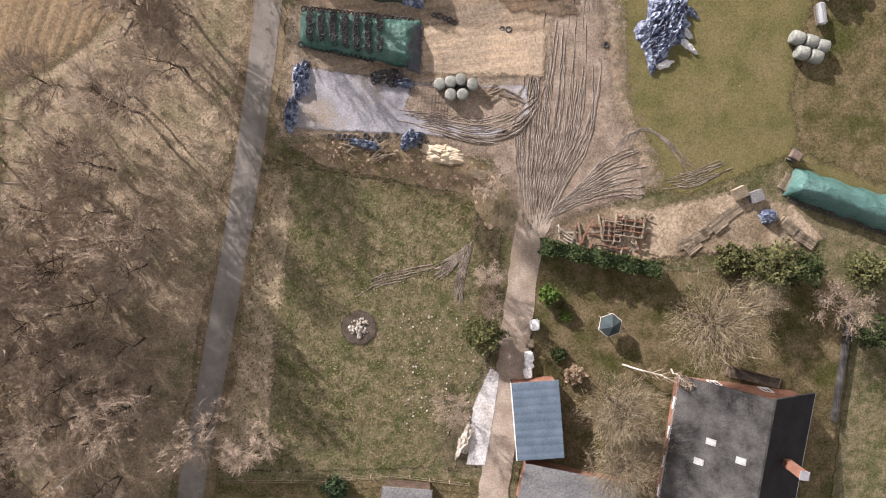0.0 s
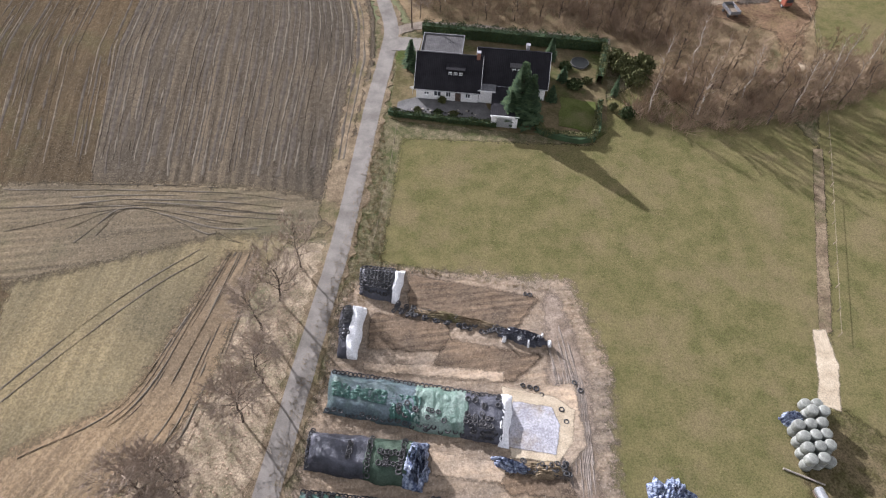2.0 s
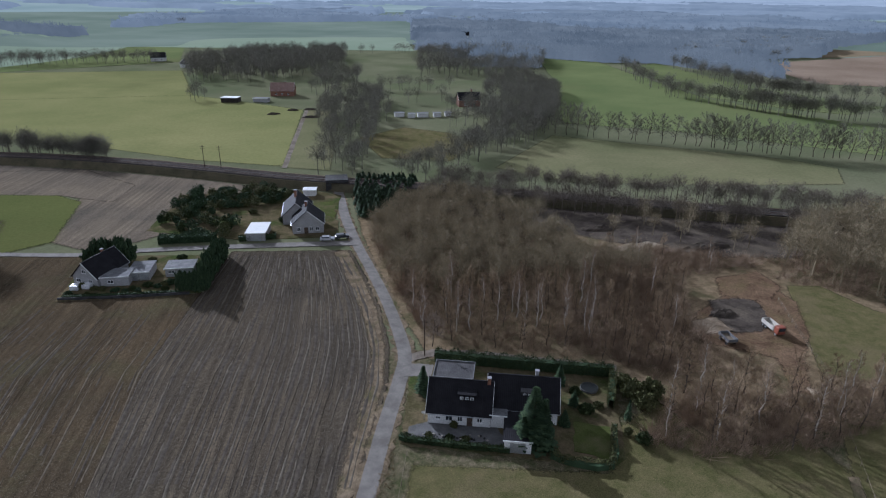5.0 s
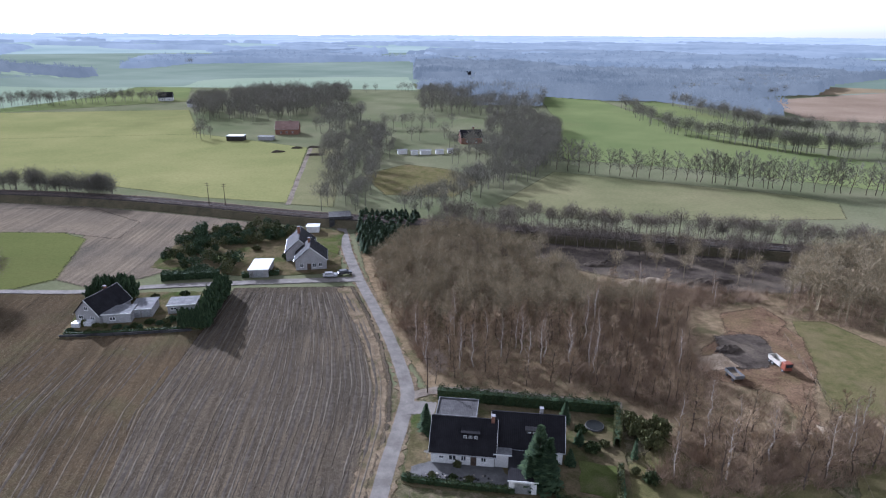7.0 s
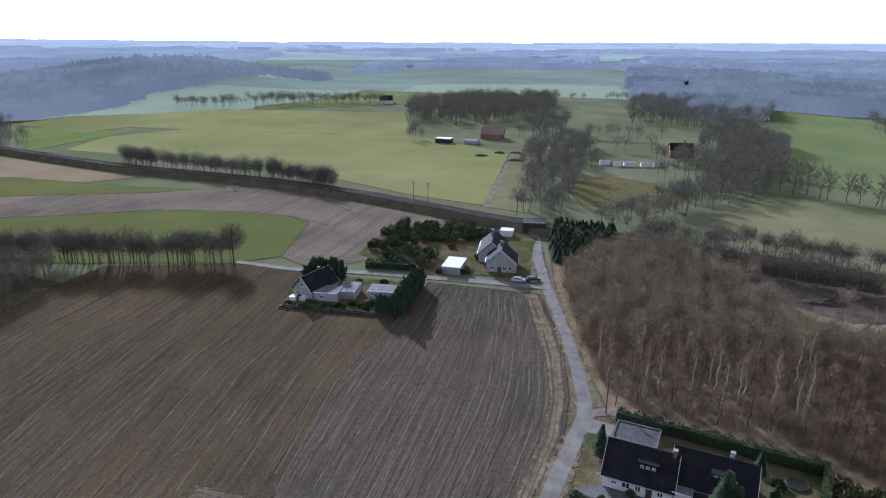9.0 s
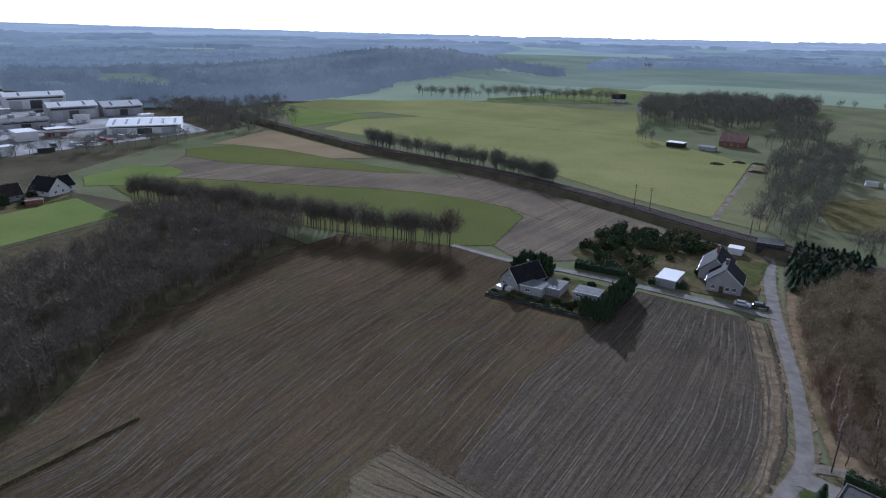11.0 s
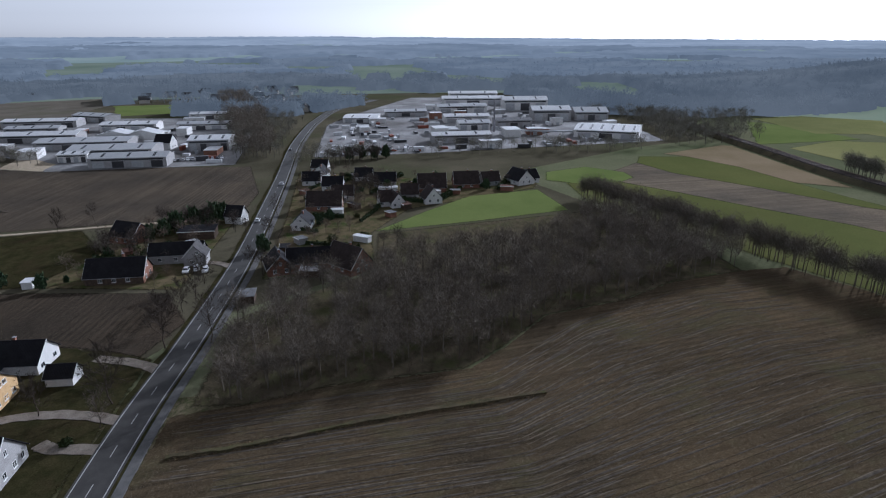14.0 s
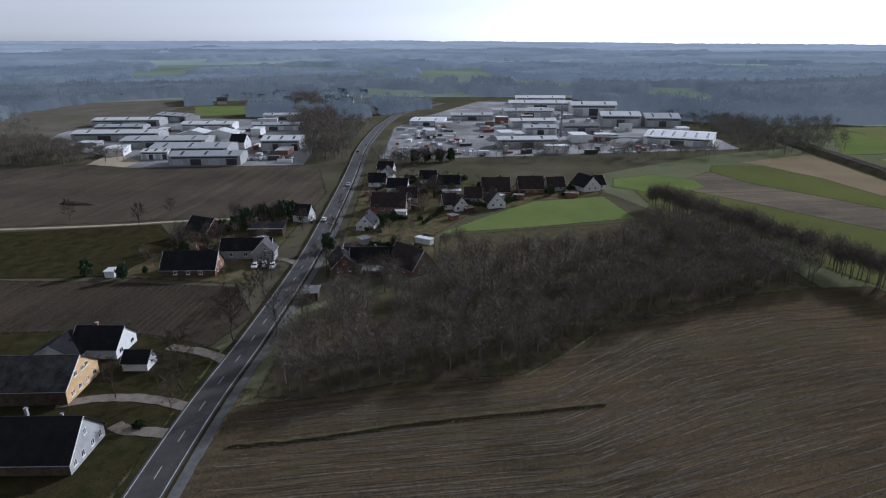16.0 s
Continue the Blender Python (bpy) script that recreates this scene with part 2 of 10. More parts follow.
M_TILE_GREY = roof_mat("grey_roof_tiles", (0.055, 0.053, 0.054), (0.1, 0.096, 0.094), 0.33, 0.8, 0.1)
M_TILE_RED = roof_mat("red_roof_tiles", (0.081, 0.039, 0.027), (0.1188, 0.06, 0.0396), 0.33, 0.8, 0.1)
M_FIBRE = roof_mat("weathered_cement_sheets", (0.024, 0.0232, 0.0232), (0.08, 0.0784, 0.0752), 0.18, 0.85, 0.1)
M_SHEET = roof_mat("pale_metal_roofing", (0.3312, 0.3384, 0.3456), (0.4176, 0.4248, 0.432), 0.5, 0.36, 0.6)
M_SHEETW = roof_mat("white_metal_roofing", (0.5624, 0.5698, 0.5772), (0.629, 0.629, 0.629), 0.5, 0.36, 0.6)
M_SHEETB = roof_mat("blue_grey_roofing", (0.07, 0.1, 0.135), (0.11, 0.145, 0.185), 0.9, 0.55, 0.3)
M_FELT = mat("grey_roofing_felt", (0.13, 0.13, 0.135), (0.2, 0.2, 0.2), 0.5, 4, rough=0.9)
M_TRIM = mat("white_trim", (0.75, 0.75, 0.73), (0.82, 0.82, 0.8), 1, 6, rough=0.6, bump=0)
M_DARKWOOD = mat("dark_stained_wood", (0.06, 0.045, 0.035), (0.12, 0.085, 0.06), 1, 9)
M_WOOD = mat("weathered_timber", (0.17, 0.138, 0.1), (0.28, 0.228, 0.168), 1.2, 12, vary=0.3)
M_GLASS = glass_mat("window_glass")
M_STEEL = mat("galvanised_steel", (0.4, 0.41, 0.42), (0.5, 0.51, 0.52), 1, 10, rough=0.45, metal=0.7, bump=0.05)
M_RUBBER = mat("old_tyre_rubber", (0.018, 0.018, 0.02), (0.05, 0.048, 0.048), 2, 12, rough=0.75, spec=0.3, vary=0.4)
M_FILM_BLACK = mat("black_silage_film", (0.03, 0.032, 0.042), (0.07, 0.072, 0.09), 0.7, 4, rough=0.5, spec=0.4, bump=0.7, depth=0.12)
M_FILM_GREEN = mat("green_silage_net", (0.022, 0.066, 0.054), (0.05, 0.125, 0.1), 0.5, 4, rough=0.55, spec=0.35, bump=0.8, third=(0.075, 0.15, 0.12), depth=0.15)
M_FILM_TEAL = mat("teal_tarpaulin", (0.04, 0.12, 0.105), (0.085, 0.185, 0.165), 0.5, 3, rough=0.33, spec=0.5, bump=0.9, depth=0.25)
M_FILM_WHITE = mat("white_plastic_film", (0.68, 0.69, 0.7), (0.82, 0.82, 0.82), 0.8, 5, rough=0.45, spec=0.4, bump=0.6, depth=0.1)
M_FILM_BLUE = mat("blue_plastic_film", (0.04, 0.06, 0.135), (0.38, 0.43, 0.53), 2.6, 6, rough=0.4, spec=0.45, bump=0.9, third=(0.02, 0.023, 0.04), depth=0.15, lo=0.41, hi=0.6)
M_BALE = mat("pale_green_bale_wrap", (0.165, 0.172, 0.152), (0.25, 0.257, 0.228), 1.0, 5, rough=0.45, spec=0.3, bump=0.3, vary=0.15)
M_BARK = mat("grey_brown_bark", (0.06, 0.047, 0.037), (0.115, 0.093, 0.074), 1.5, 10, rough=1, spec=0, vary=0.2)
M_BIRCH = mat("white_birch_bark", (0.4105, 0.3617, 0.303), (0.5865, 0.5376, 0.4692), 1.2, 6, rough=0.9, spec=0.1, third=(0.1759, 0.1368, 0.1075))
M_TWIG = leaf_mat("bare_twigs", (0.092, 0.07, 0.052), (0.18, 0.142, 0.108))
M_TWIG_RED = leaf_mat("reddish_birch_twigs", (0.1647, 0.1175, 0.0786), (0.3095, 0.2293, 0.1571))
M_TWIG_GREY = leaf_mat("grey_brown_twigs", (0.1655, 0.1212, 0.07455), (0.3112, 0.2308, 0.1437))
M_TWIG_PALE = leaf_mat("pale_budding_twigs", (0.125, 0.102, 0.066), (0.235, 0.195, 0.135))
M_NEEDLE = leaf_mat("dark_conifer_needles", (0.0224, 0.0416, 0.0224), (0.072, 0.104, 0.048))
M_HEDGE = leaf_mat("clipped_hedge_leaves", (0.018, 0.03, 0.011), (0.058, 0.072, 0.027))
M_BUSH = leaf_mat("evergreen_leaves", (0.04, 0.075, 0.015), (0.12, 0.17, 0.04))
M_OLIVE = leaf_mat("olive_evergreen_leaves", (0.05, 0.055, 0.022), (0.115, 0.117, 0.048))
M_STRAW = leaf_mat("dry_grass_blades", (0.1496, 0.1088, 0.0578), (0.2856, 0.2244, 0.1292))
M_LEAVES = leaf_mat("dead_leaves", (0.17, 0.122, 0.085), (0.45, 0.335, 0.245))
M_MATTED = leaf_mat("matted_dry_grass", (0.075, 0.066, 0.032), (0.23, 0.185, 0.115))
M_GRASSBLADE = leaf_mat("green_grass_blades", (0.051, 0.0646, 0.0136), (0.1156, 0.1156, 0.0408))
M_WOODS = leaf_mat("distant_bare_woods", (0.1149, 0.1066, 0.08536), (0.1987, 0.1853, 0.1446))
M_CARPAINT = mat("car_paint", (0.5, 0.5, 0.52), (0.54, 0.54, 0.56), 1, 5, rough=0.3, spec=0.5, bump=0, vary=0.6)
M_WHITEPAINT = mat("white_car_paint", (0.75, 0.75, 0.75), (0.8, 0.8, 0.8), 1, 5, rough=0.3, spec=0.5, bump=0)
M_DARKPAINT = mat("dark_car_paint", (0.03, 0.03, 0.035), (0.05, 0.05, 0.055), 1, 5, rough=0.3, spec=0.5, bump=0)
M_ORANGE = mat("orange_red_paint", (0.224, 0.07, 0.042), (0.28, 0.091, 0.056), 1, 5, rough=0.5, bump=0.05)
M_BALLAST = mat("railway_ballast", (0.062, 0.0546, 0.0496), (0.1054, 0.093, 0.0837), 0.5, 8, spec=0, rough=1)
M_FARMGRASS = mat("dark_farm_grass", (0.02687, 0.02696, 0.01213), (0.0514, 0.04493, 0.02123), 0.25, 3, third=(0.0438, 0.03482, 0.0182), spec=0, rough=1, bump=0.6)
M_CLEARING = mat("brown_clearing_soil", (0.1075, 0.06944, 0.04335), (0.1963, 0.1332, 0.08309), 0.2, 3, third=(0.1403, 0.109, 0.05419), spec=0, rough=1, bump=0.6, crisp=0.13)
M_DULL = mat("dull_winter_ground", (0.068, 0.062, 0.04), (0.11, 0.098, 0.066), 0.02, 0.8, third=(0.072, 0.076, 0.04), spec=0, rough=1, grain=0.4)
M_BANK = mat("scrubby_embankment", (0.08, 0.074, 0.046), (0.135, 0.115, 0.072), 0.15, 3, spec=0, rough=1)
M_RAIL = mat("rusty_rail", (0.12, 0.09, 0.072), (0.19, 0.15, 0.125), 1, 6, rough=0.8, spec=0.1)
M_STONE = mat("pale_rubble", (0.288, 0.2592, 0.216), (0.4176, 0.3816, 0.3312), 1.5, 9, vary=0.25)
# near-black colour paints the unlit inside of an open shed
M_DARKOPEN = mat("unlit_barn_timber", (0.03, 0.026, 0.022), (0.055, 0.048, 0.04), 1, 6)


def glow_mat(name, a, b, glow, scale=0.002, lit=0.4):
    """Far country seen through haze, the haze painted in as pale colour and glow."""
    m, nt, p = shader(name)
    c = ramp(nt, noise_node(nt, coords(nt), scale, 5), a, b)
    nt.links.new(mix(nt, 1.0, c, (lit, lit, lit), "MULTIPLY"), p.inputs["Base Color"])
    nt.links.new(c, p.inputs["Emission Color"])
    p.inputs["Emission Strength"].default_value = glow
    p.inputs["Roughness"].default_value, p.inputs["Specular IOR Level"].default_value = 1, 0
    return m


# haze painted by distance: farther bands are paler and glow more
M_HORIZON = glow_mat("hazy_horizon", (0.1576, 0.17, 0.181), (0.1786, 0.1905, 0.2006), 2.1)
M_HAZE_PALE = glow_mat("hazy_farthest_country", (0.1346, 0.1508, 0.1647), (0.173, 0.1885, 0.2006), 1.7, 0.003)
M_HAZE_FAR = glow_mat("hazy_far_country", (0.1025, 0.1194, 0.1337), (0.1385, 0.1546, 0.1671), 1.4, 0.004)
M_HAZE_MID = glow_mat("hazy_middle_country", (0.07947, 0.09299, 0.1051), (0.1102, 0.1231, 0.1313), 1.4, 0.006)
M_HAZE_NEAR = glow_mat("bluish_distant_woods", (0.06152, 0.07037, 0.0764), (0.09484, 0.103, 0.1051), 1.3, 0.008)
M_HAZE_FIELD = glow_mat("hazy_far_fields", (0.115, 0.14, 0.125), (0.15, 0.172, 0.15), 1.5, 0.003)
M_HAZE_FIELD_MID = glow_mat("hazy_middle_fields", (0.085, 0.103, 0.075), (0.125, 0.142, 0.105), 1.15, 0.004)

M_PAVILION = roof_mat("teal_grey_shingles", (0.03, 0.045, 0.048), (0.06, 0.08, 0.082), 0.25, 0.7, 0.2)
M_WATER = mat("still_dark_water", (0.01, 0.012, 0.012), (0.02, 0.022, 0.02), 1, 3, rough=0.35, spec=0.12, bump=0)
M_STUBBLE_E = rows_mat("ridged_maize_stubble", (0.0521, 0.04458, 0.03456), (0.1348, 0.1159, 0.0898), 6, 0.9, 60, spacing=1.9, strength=0.6, wander=7.0)
M_PLOUGH_FAR = rows_mat("pale_tilled_soil", (0.064, 0.055, 0.045), (0.115, 0.099, 0.079), 82, 1.2, 40)
M_WOODDARK = leaf_mat("dark_wood_twigs", (0.09911, 0.08407, 0.06633), (0.1932, 0.1642, 0.129))
M_FILM_GREY = mat("blue_grey_film", (0.05, 0.075, 0.085), (0.1, 0.135, 0.15), 0.5, 4, rough=0.5, spec=0.4, bump=0.6, depth=0.1, third=(0.06, 0.1, 0.085))
M_FILM_PALEGREEN = mat("pale_green_film", (0.075, 0.13, 0.1), (0.15, 0.22, 0.18), 0.6, 4, rough=0.5, spec=0.4, bump=0.8, depth=0.12, third=(0.22, 0.27, 0.24))
M_SLAB = mat("pale_slab_concrete", (0.27, 0.265, 0.29), (0.42, 0.415, 0.44), 0.55, 4, rough=0.9, third=(0.25, 0.215, 0.18), grain=0.6, crisp=0.115)
M_PADSLAB = mat("whitish_pad_concrete", (0.4256, 0.4144, 0.4144), (0.616, 0.6048, 0.5936), 0.55, 4, rough=0.9, third=(0.3696, 0.336, 0.3024), grain=0.6, crisp=0.115)
M_PLOT = mat("shady_garden_ground", (0.08, 0.07, 0.032), (0.165, 0.13, 0.078), 0.5, 4.5, third=(0.06, 0.062, 0.022), spec=0, rough=1, bump=1.0, depth=0.12, crisp=0.115)
M_TWIG_DARK = leaf_mat("dark_limbs_and_twigs", (0.04, 0.033, 0.027), (0.088, 0.07, 0.055))
M_TWIG_OLIVE = leaf_mat("olive_grey_twigs", (0.156, 0.128, 0.08008), (0.3053, 0.2534, 0.1602))
# paler copy of bare_twigs, sunlight put into the twig colour
M_TWIG_NEAR = leaf_mat("lit_bare_twigs", (0.16, 0.125, 0.094), (0.34, 0.272, 0.21))
M_STRIP = rows_mat("raked_stubble", (0.1012, 0.08624, 0.05984), (0.198, 0.1672, 0.1206), 98, 0.7, 20, spacing=1.2, strength=0.45, wander=6.0, straw=(0.2816, 0.242, 0.1848), weeds=(0.0968, 0.0924, 0.0528))
M_REDDISH = rows_mat("reddish_stubble", (0.15, 0.115, 0.075), (0.26, 0.205, 0.14), -23, 0.6, 14, spacing=1.1, strength=0.5, wander=7.0, straw=(0.33, 0.27, 0.2))
M_FLOORDARK = mat("mossy_wood_floor", (0.068, 0.06, 0.036), (0.125, 0.102, 0.066), 0.3, 3.5, third=(0.09, 0.09, 0.04), spec=0, rough=1, bump=0.8, depth=0.1)
M_FURROW = mat("damp_furrow_soil", (0.07, 0.06, 0.048), (0.115, 0.098, 0.078), 0.8, 6, spec=0, rough=1, bump=0.6)
M_STRAWTHIN = mat("thin_straw_rows", (0.1, 0.083, 0.06), (0.19, 0.16, 0.12), 0.8, 7, spec=0, rough=1, bump=0.8)
M_STRAWROW = mat("pale_straw_rows", (0.09816, 0.0848, 0.06638), (0.1558, 0.1357, 0.1068), 0.8, 7, spec=0, rough=1, bump=0.8)
# green of far fields with haze mixed into colour and glow
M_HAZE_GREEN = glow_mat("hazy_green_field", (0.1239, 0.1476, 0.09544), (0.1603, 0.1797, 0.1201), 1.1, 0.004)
M_YARDSOIL = rows_mat("streaked_yard_soil", (0.165, 0.13, 0.097), (0.36, 0.3, 0.237), 97, 0.7, 9, spacing=1.4, strength=0.35, wander=14.0, patch=0.12, straw=(0.44, 0.38, 0.31))
M_DAMP = rows_mat("damp_streaked_soil", (0.085, 0.064, 0.047), (0.215, 0.17, 0.128), 97, 0.5, 9, spacing=1.0, strength=0.6, wander=9.0, patch=0.15, straw=(0.3, 0.25, 0.19))
M_BAYSAND = rows_mat("trodden_bay_sand", (0.27, 0.215, 0.16), (0.47, 0.39, 0.305), 97, 0.6, 9, spacing=1.3, strength=0.35, wander=12.0, patch=0.15, straw=(0.5, 0.43, 0.34))
M_FLOOR_N = mat("birch_wood_floor", (0.1383, 0.1026, 0.05985), (0.2569, 0.1947, 0.1197), 0.4, 4, third=(0.1136, 0.09975, 0.0513), spec=0, rough=1, bump=0.8, depth=0.1)
M_OLIVEFIELD = mat("olive_pasture", (0.1323, 0.1357, 0.0667), (0.1898, 0.1782, 0.0943), 0.02, 0.8, third=(0.1495, 0.1323, 0.07475), spec=0, rough=1, grain=0.35)
M_GREEN_W = mat("western_winter_crop", (0.09109, 0.1035, 0.0347), (0.1197, 0.1259, 0.04396), 0.015, 1.2, third=(0.09859, 0.09743, 0.03644), spec=0, rough=1, grain=0.3)


# ---- tools ----
def mesh_of(name, bm, material):
    me = bpy.data.meshes.new(name)
    bm.to_mesh(me)
    bm.free()
    me.materials.append(material)
    return me


def part(name, bm, material, parent, label=""):
    """Links a bmesh, or a ready mesh, as one object under a thing."""
    me = mesh_of(name, bm, material) if isinstance(bm, bmesh.types.BMesh) else bm
    ob = new(name, me)
    ob.parent = parent
    return tagged(ob, label)


def thing(name, m, label, category, group="", kind=""):
    ob = new(name)
    ob.empty_display_size = 0.3
    ob.matrix_world = m
    return tagged(ob, label, category, group, kind)


def solid(name, bm, material, m, label, category, group="", kind=""):
    ob = new(name, mesh_of(name, bm, material) if isinstance(bm, bmesh.types.BMesh) else bm)
    ob.matrix_world = m
    return tagged(ob, label, category, group, kind)


def tri_mesh(name, tris, material):
    """A mesh from an (n, 3, 3) array of triangles."""
    tris = np.asarray(tris, dtype=np.float32)
    n = len(tris)
    me = bpy.data.meshes.new(name)
    me.vertices.add(n * 3)
    me.vertices.foreach_set("co", tris.ravel())
    me.loops.add(n * 3)
    me.loops.foreach_set("vertex_index", np.arange(n * 3, dtype=np.int32))
    me.polygons.add(n)
    me.polygons.foreach_set("loop_start", np.arange(0, n * 3, 3, dtype=np.int32))
    me.update(calc_edges=True)
    me.materials.append(material)
    return me


def cuboid(bm, x0, x1, y0, y1, z0, z1, bevel=0.0, m=None):
    t = Matrix.Translation(((x0 + x1) / 2, (y0 + y1) / 2, (z0 + z1) / 2)) @ Matrix.Diagonal((x1 - x0, y1 - y0, z1 - z0, 1))
    made = bmesh.ops.create_cube(bm, size=1, matrix=(m or Matrix()) @ t)
    if bevel:
        edges = list({e for v in made["verts"] for e in v.link_edges})
        bmesh.ops.bevel(bm, geom=edges, offset=bevel, segments=1, affect="EDGES")
    return bm


def box_bm(x0, x1, y0, y1, z0, z1, bevel=0.0):
    return cuboid(bmesh.new(), x0, x1, y0, y1, z0, z1, bevel)


def tube(bm, a, b, r0, r1, sides=8):
    a, b = Vector(a), Vector(b)
    d = b - a
    m = Matrix.Translation((a + b) / 2) @ d.to_track_quat("Z", "Y").to_matrix().to_4x4()
    bmesh.ops.create_cone(bm, cap_ends=True, segments=sides, radius1=r0, radius2=r1, depth=d.length, matrix=m)
    return bm


def prism(points, z0, z1):
    """A bmesh of a flat polygon with thickness."""
    bm = bmesh.new()
    top = [bm.verts.new((x, y, z1)) for x, y in points]
    low = [bm.verts.new((x, y, z0)) for x, y in points]
    bm.faces.new(top)
    n = len(points)
    for i in range(n):
        bm.faces.new((top[i], low[i], low[(i + 1) % n], top[(i + 1) % n]))
    bmesh.ops.recalc_face_normals(bm, faces=bm.faces)
    return bm


def smooth_line(points, steps=6):
    """A Catmull-Rom line through the points."""
    p = [Vector((*q, 0)) if len(q) == 2 else Vector(q) for q in points]
    p = [2 * p[0] - p[1], *p, 2 * p[-1] - p[-2]]
    out = []
    for i in range(1, len(p) - 2):
        for s in range(steps):
            t = s / steps
            a, b, c, d = p[i - 1], p[i], p[i + 1], p[i + 2]
            out.append(0.5 * (2 * b + (c - a) * t + (2 * a - 5 * b + 4 * c - d) * t * t + (3 * b - a - 3 * c + d) * t ** 3))
    return out + [p[-2]]


def ribbon(points, widths, z0, z1, steps=6, ragged=0.0, seed=1, off=0.0):
    """A bmesh of a band with thickness along a smooth line; ragged: uneven edges; off: shifted to its left."""
    rnd = random.Random(seed)
    line = smooth_line(points, steps)
    bm = bmesh.new()
    rows = []
    for i, c in enumerate(line):
        d = (line[min(i + 1, len(line) - 1)] - line[max(i - 1, 0)]).normalized()
        side = Vector((-d.y, d.x, 0))
        w = widths if isinstance(widths, (int, float)) else np.interp(i / (len(line) - 1), np.linspace(0, 1, len(widths)), widths)
        l, r = w / 2 + off + rnd.uniform(-ragged, ragged), w / 2 - off + rnd.uniform(-ragged, ragged)
        a, b = c + side * l, c - side * r
        rows.append([bm.verts.new((a.x, a.y, z0)), bm.verts.new((a.x, a.y, z1)), bm.verts.new((b.x, b.y, z1)), bm.verts.new((b.x, b.y, z0))])
    for u, v in zip(rows, rows[1:]):
        for k in range(3):
            bm.faces.new((u[k], u[k + 1], v[k + 1], v[k]))
    bmesh.ops.recalc_face_normals(bm, faces=bm.faces)
    return bm


def inside(points, x, y):
    """Which of the places x, y (arrays) lie in the polygon."""
    hit = np.zeros(np.shape(x), bool)
    n = len(points)
    for i in range(n):
        (x0, y0), (x1, y1) = points[i], points[(i + 1) % n]
        if y0 != y1:
            hit ^= ((y0 > y) != (y1 > y)) & (x < (x1 - x0) * (y - y0) / (y1 - y0) + x0)
    return hit


def scatter(points, gap, seed, keep=1.0):
    """Places spread unevenly over a polygon, about gap apart."""
    rng = np.random.default_rng(seed)
    p = np.array(points)
    gx, gy = np.meshgrid(np.arange(p[:, 0].min(), p[:, 0].max(), gap), np.arange(p[:, 1].min(), p[:, 1].max(), gap))
    x, y = gx.ravel() + rng.uniform(-0.48, 0.48, gx.size) * gap, gy.ravel() + rng.uniform(-0.48, 0.48, gx.size) * gap
    ok = inside(points, x, y) & (rng.random(x.size) < keep)
    return np.stack([x[ok], y[ok]], 1)


def spread(tris_list, places, sizes, seed, z=0.0):
    """One array of many small shapes, each turned and sized, at the places."""
    rng = np.random.default_rng(seed)
    out = []
    for (x, y), s in zip(places, sizes):
        t = tris_list[rng.integers(len(tris_list))]
        a = rng.uniform(0, 6.283)
        r = np.array([[math.cos(a), -math.sin(a), 0], [math.sin(a), math.cos(a), 0], [0, 0, 1]], np.float32)
        out.append((t @ r.T) * np.float32(s) + np.array([x, y, z], np.float32))
    return np.concatenate(out)


# ---- plants ----
def limb_tris(a, b, r0, r1, sides):
    """Triangles of a tapered round limb, or of a flat sliver when sides is 1."""
    d = b - a
    d = d / (np.linalg.norm(d) + 1e-9)
    u = np.cross(d, (0.31, 0.77, 0.55))
    u /= np.linalg.norm(u) + 1e-9
    if sides == 1:
        return [np.array([a - u * r0, a + u * r0, b])]
    v = np.cross(d, u)
    out = []
    ring = [(math.cos(6.2832 * k / sides), math.sin(6.2832 * k / sides)) for k in range(sides + 1)]
    for (c0, s0), (c1, s1) in zip(ring, ring[1:]):
        p0, p1 = a + (u * c0 + v * s0) * r0, a + (u * c1 + v * s1) * r0
        q0, q1 = b + (u * c0 + v * s0) * r1, b + (u * c1 + v * s1) * r1
        out += [np.array([p0, p1, q1]), np.array([p0, q1, q0])]
    return out


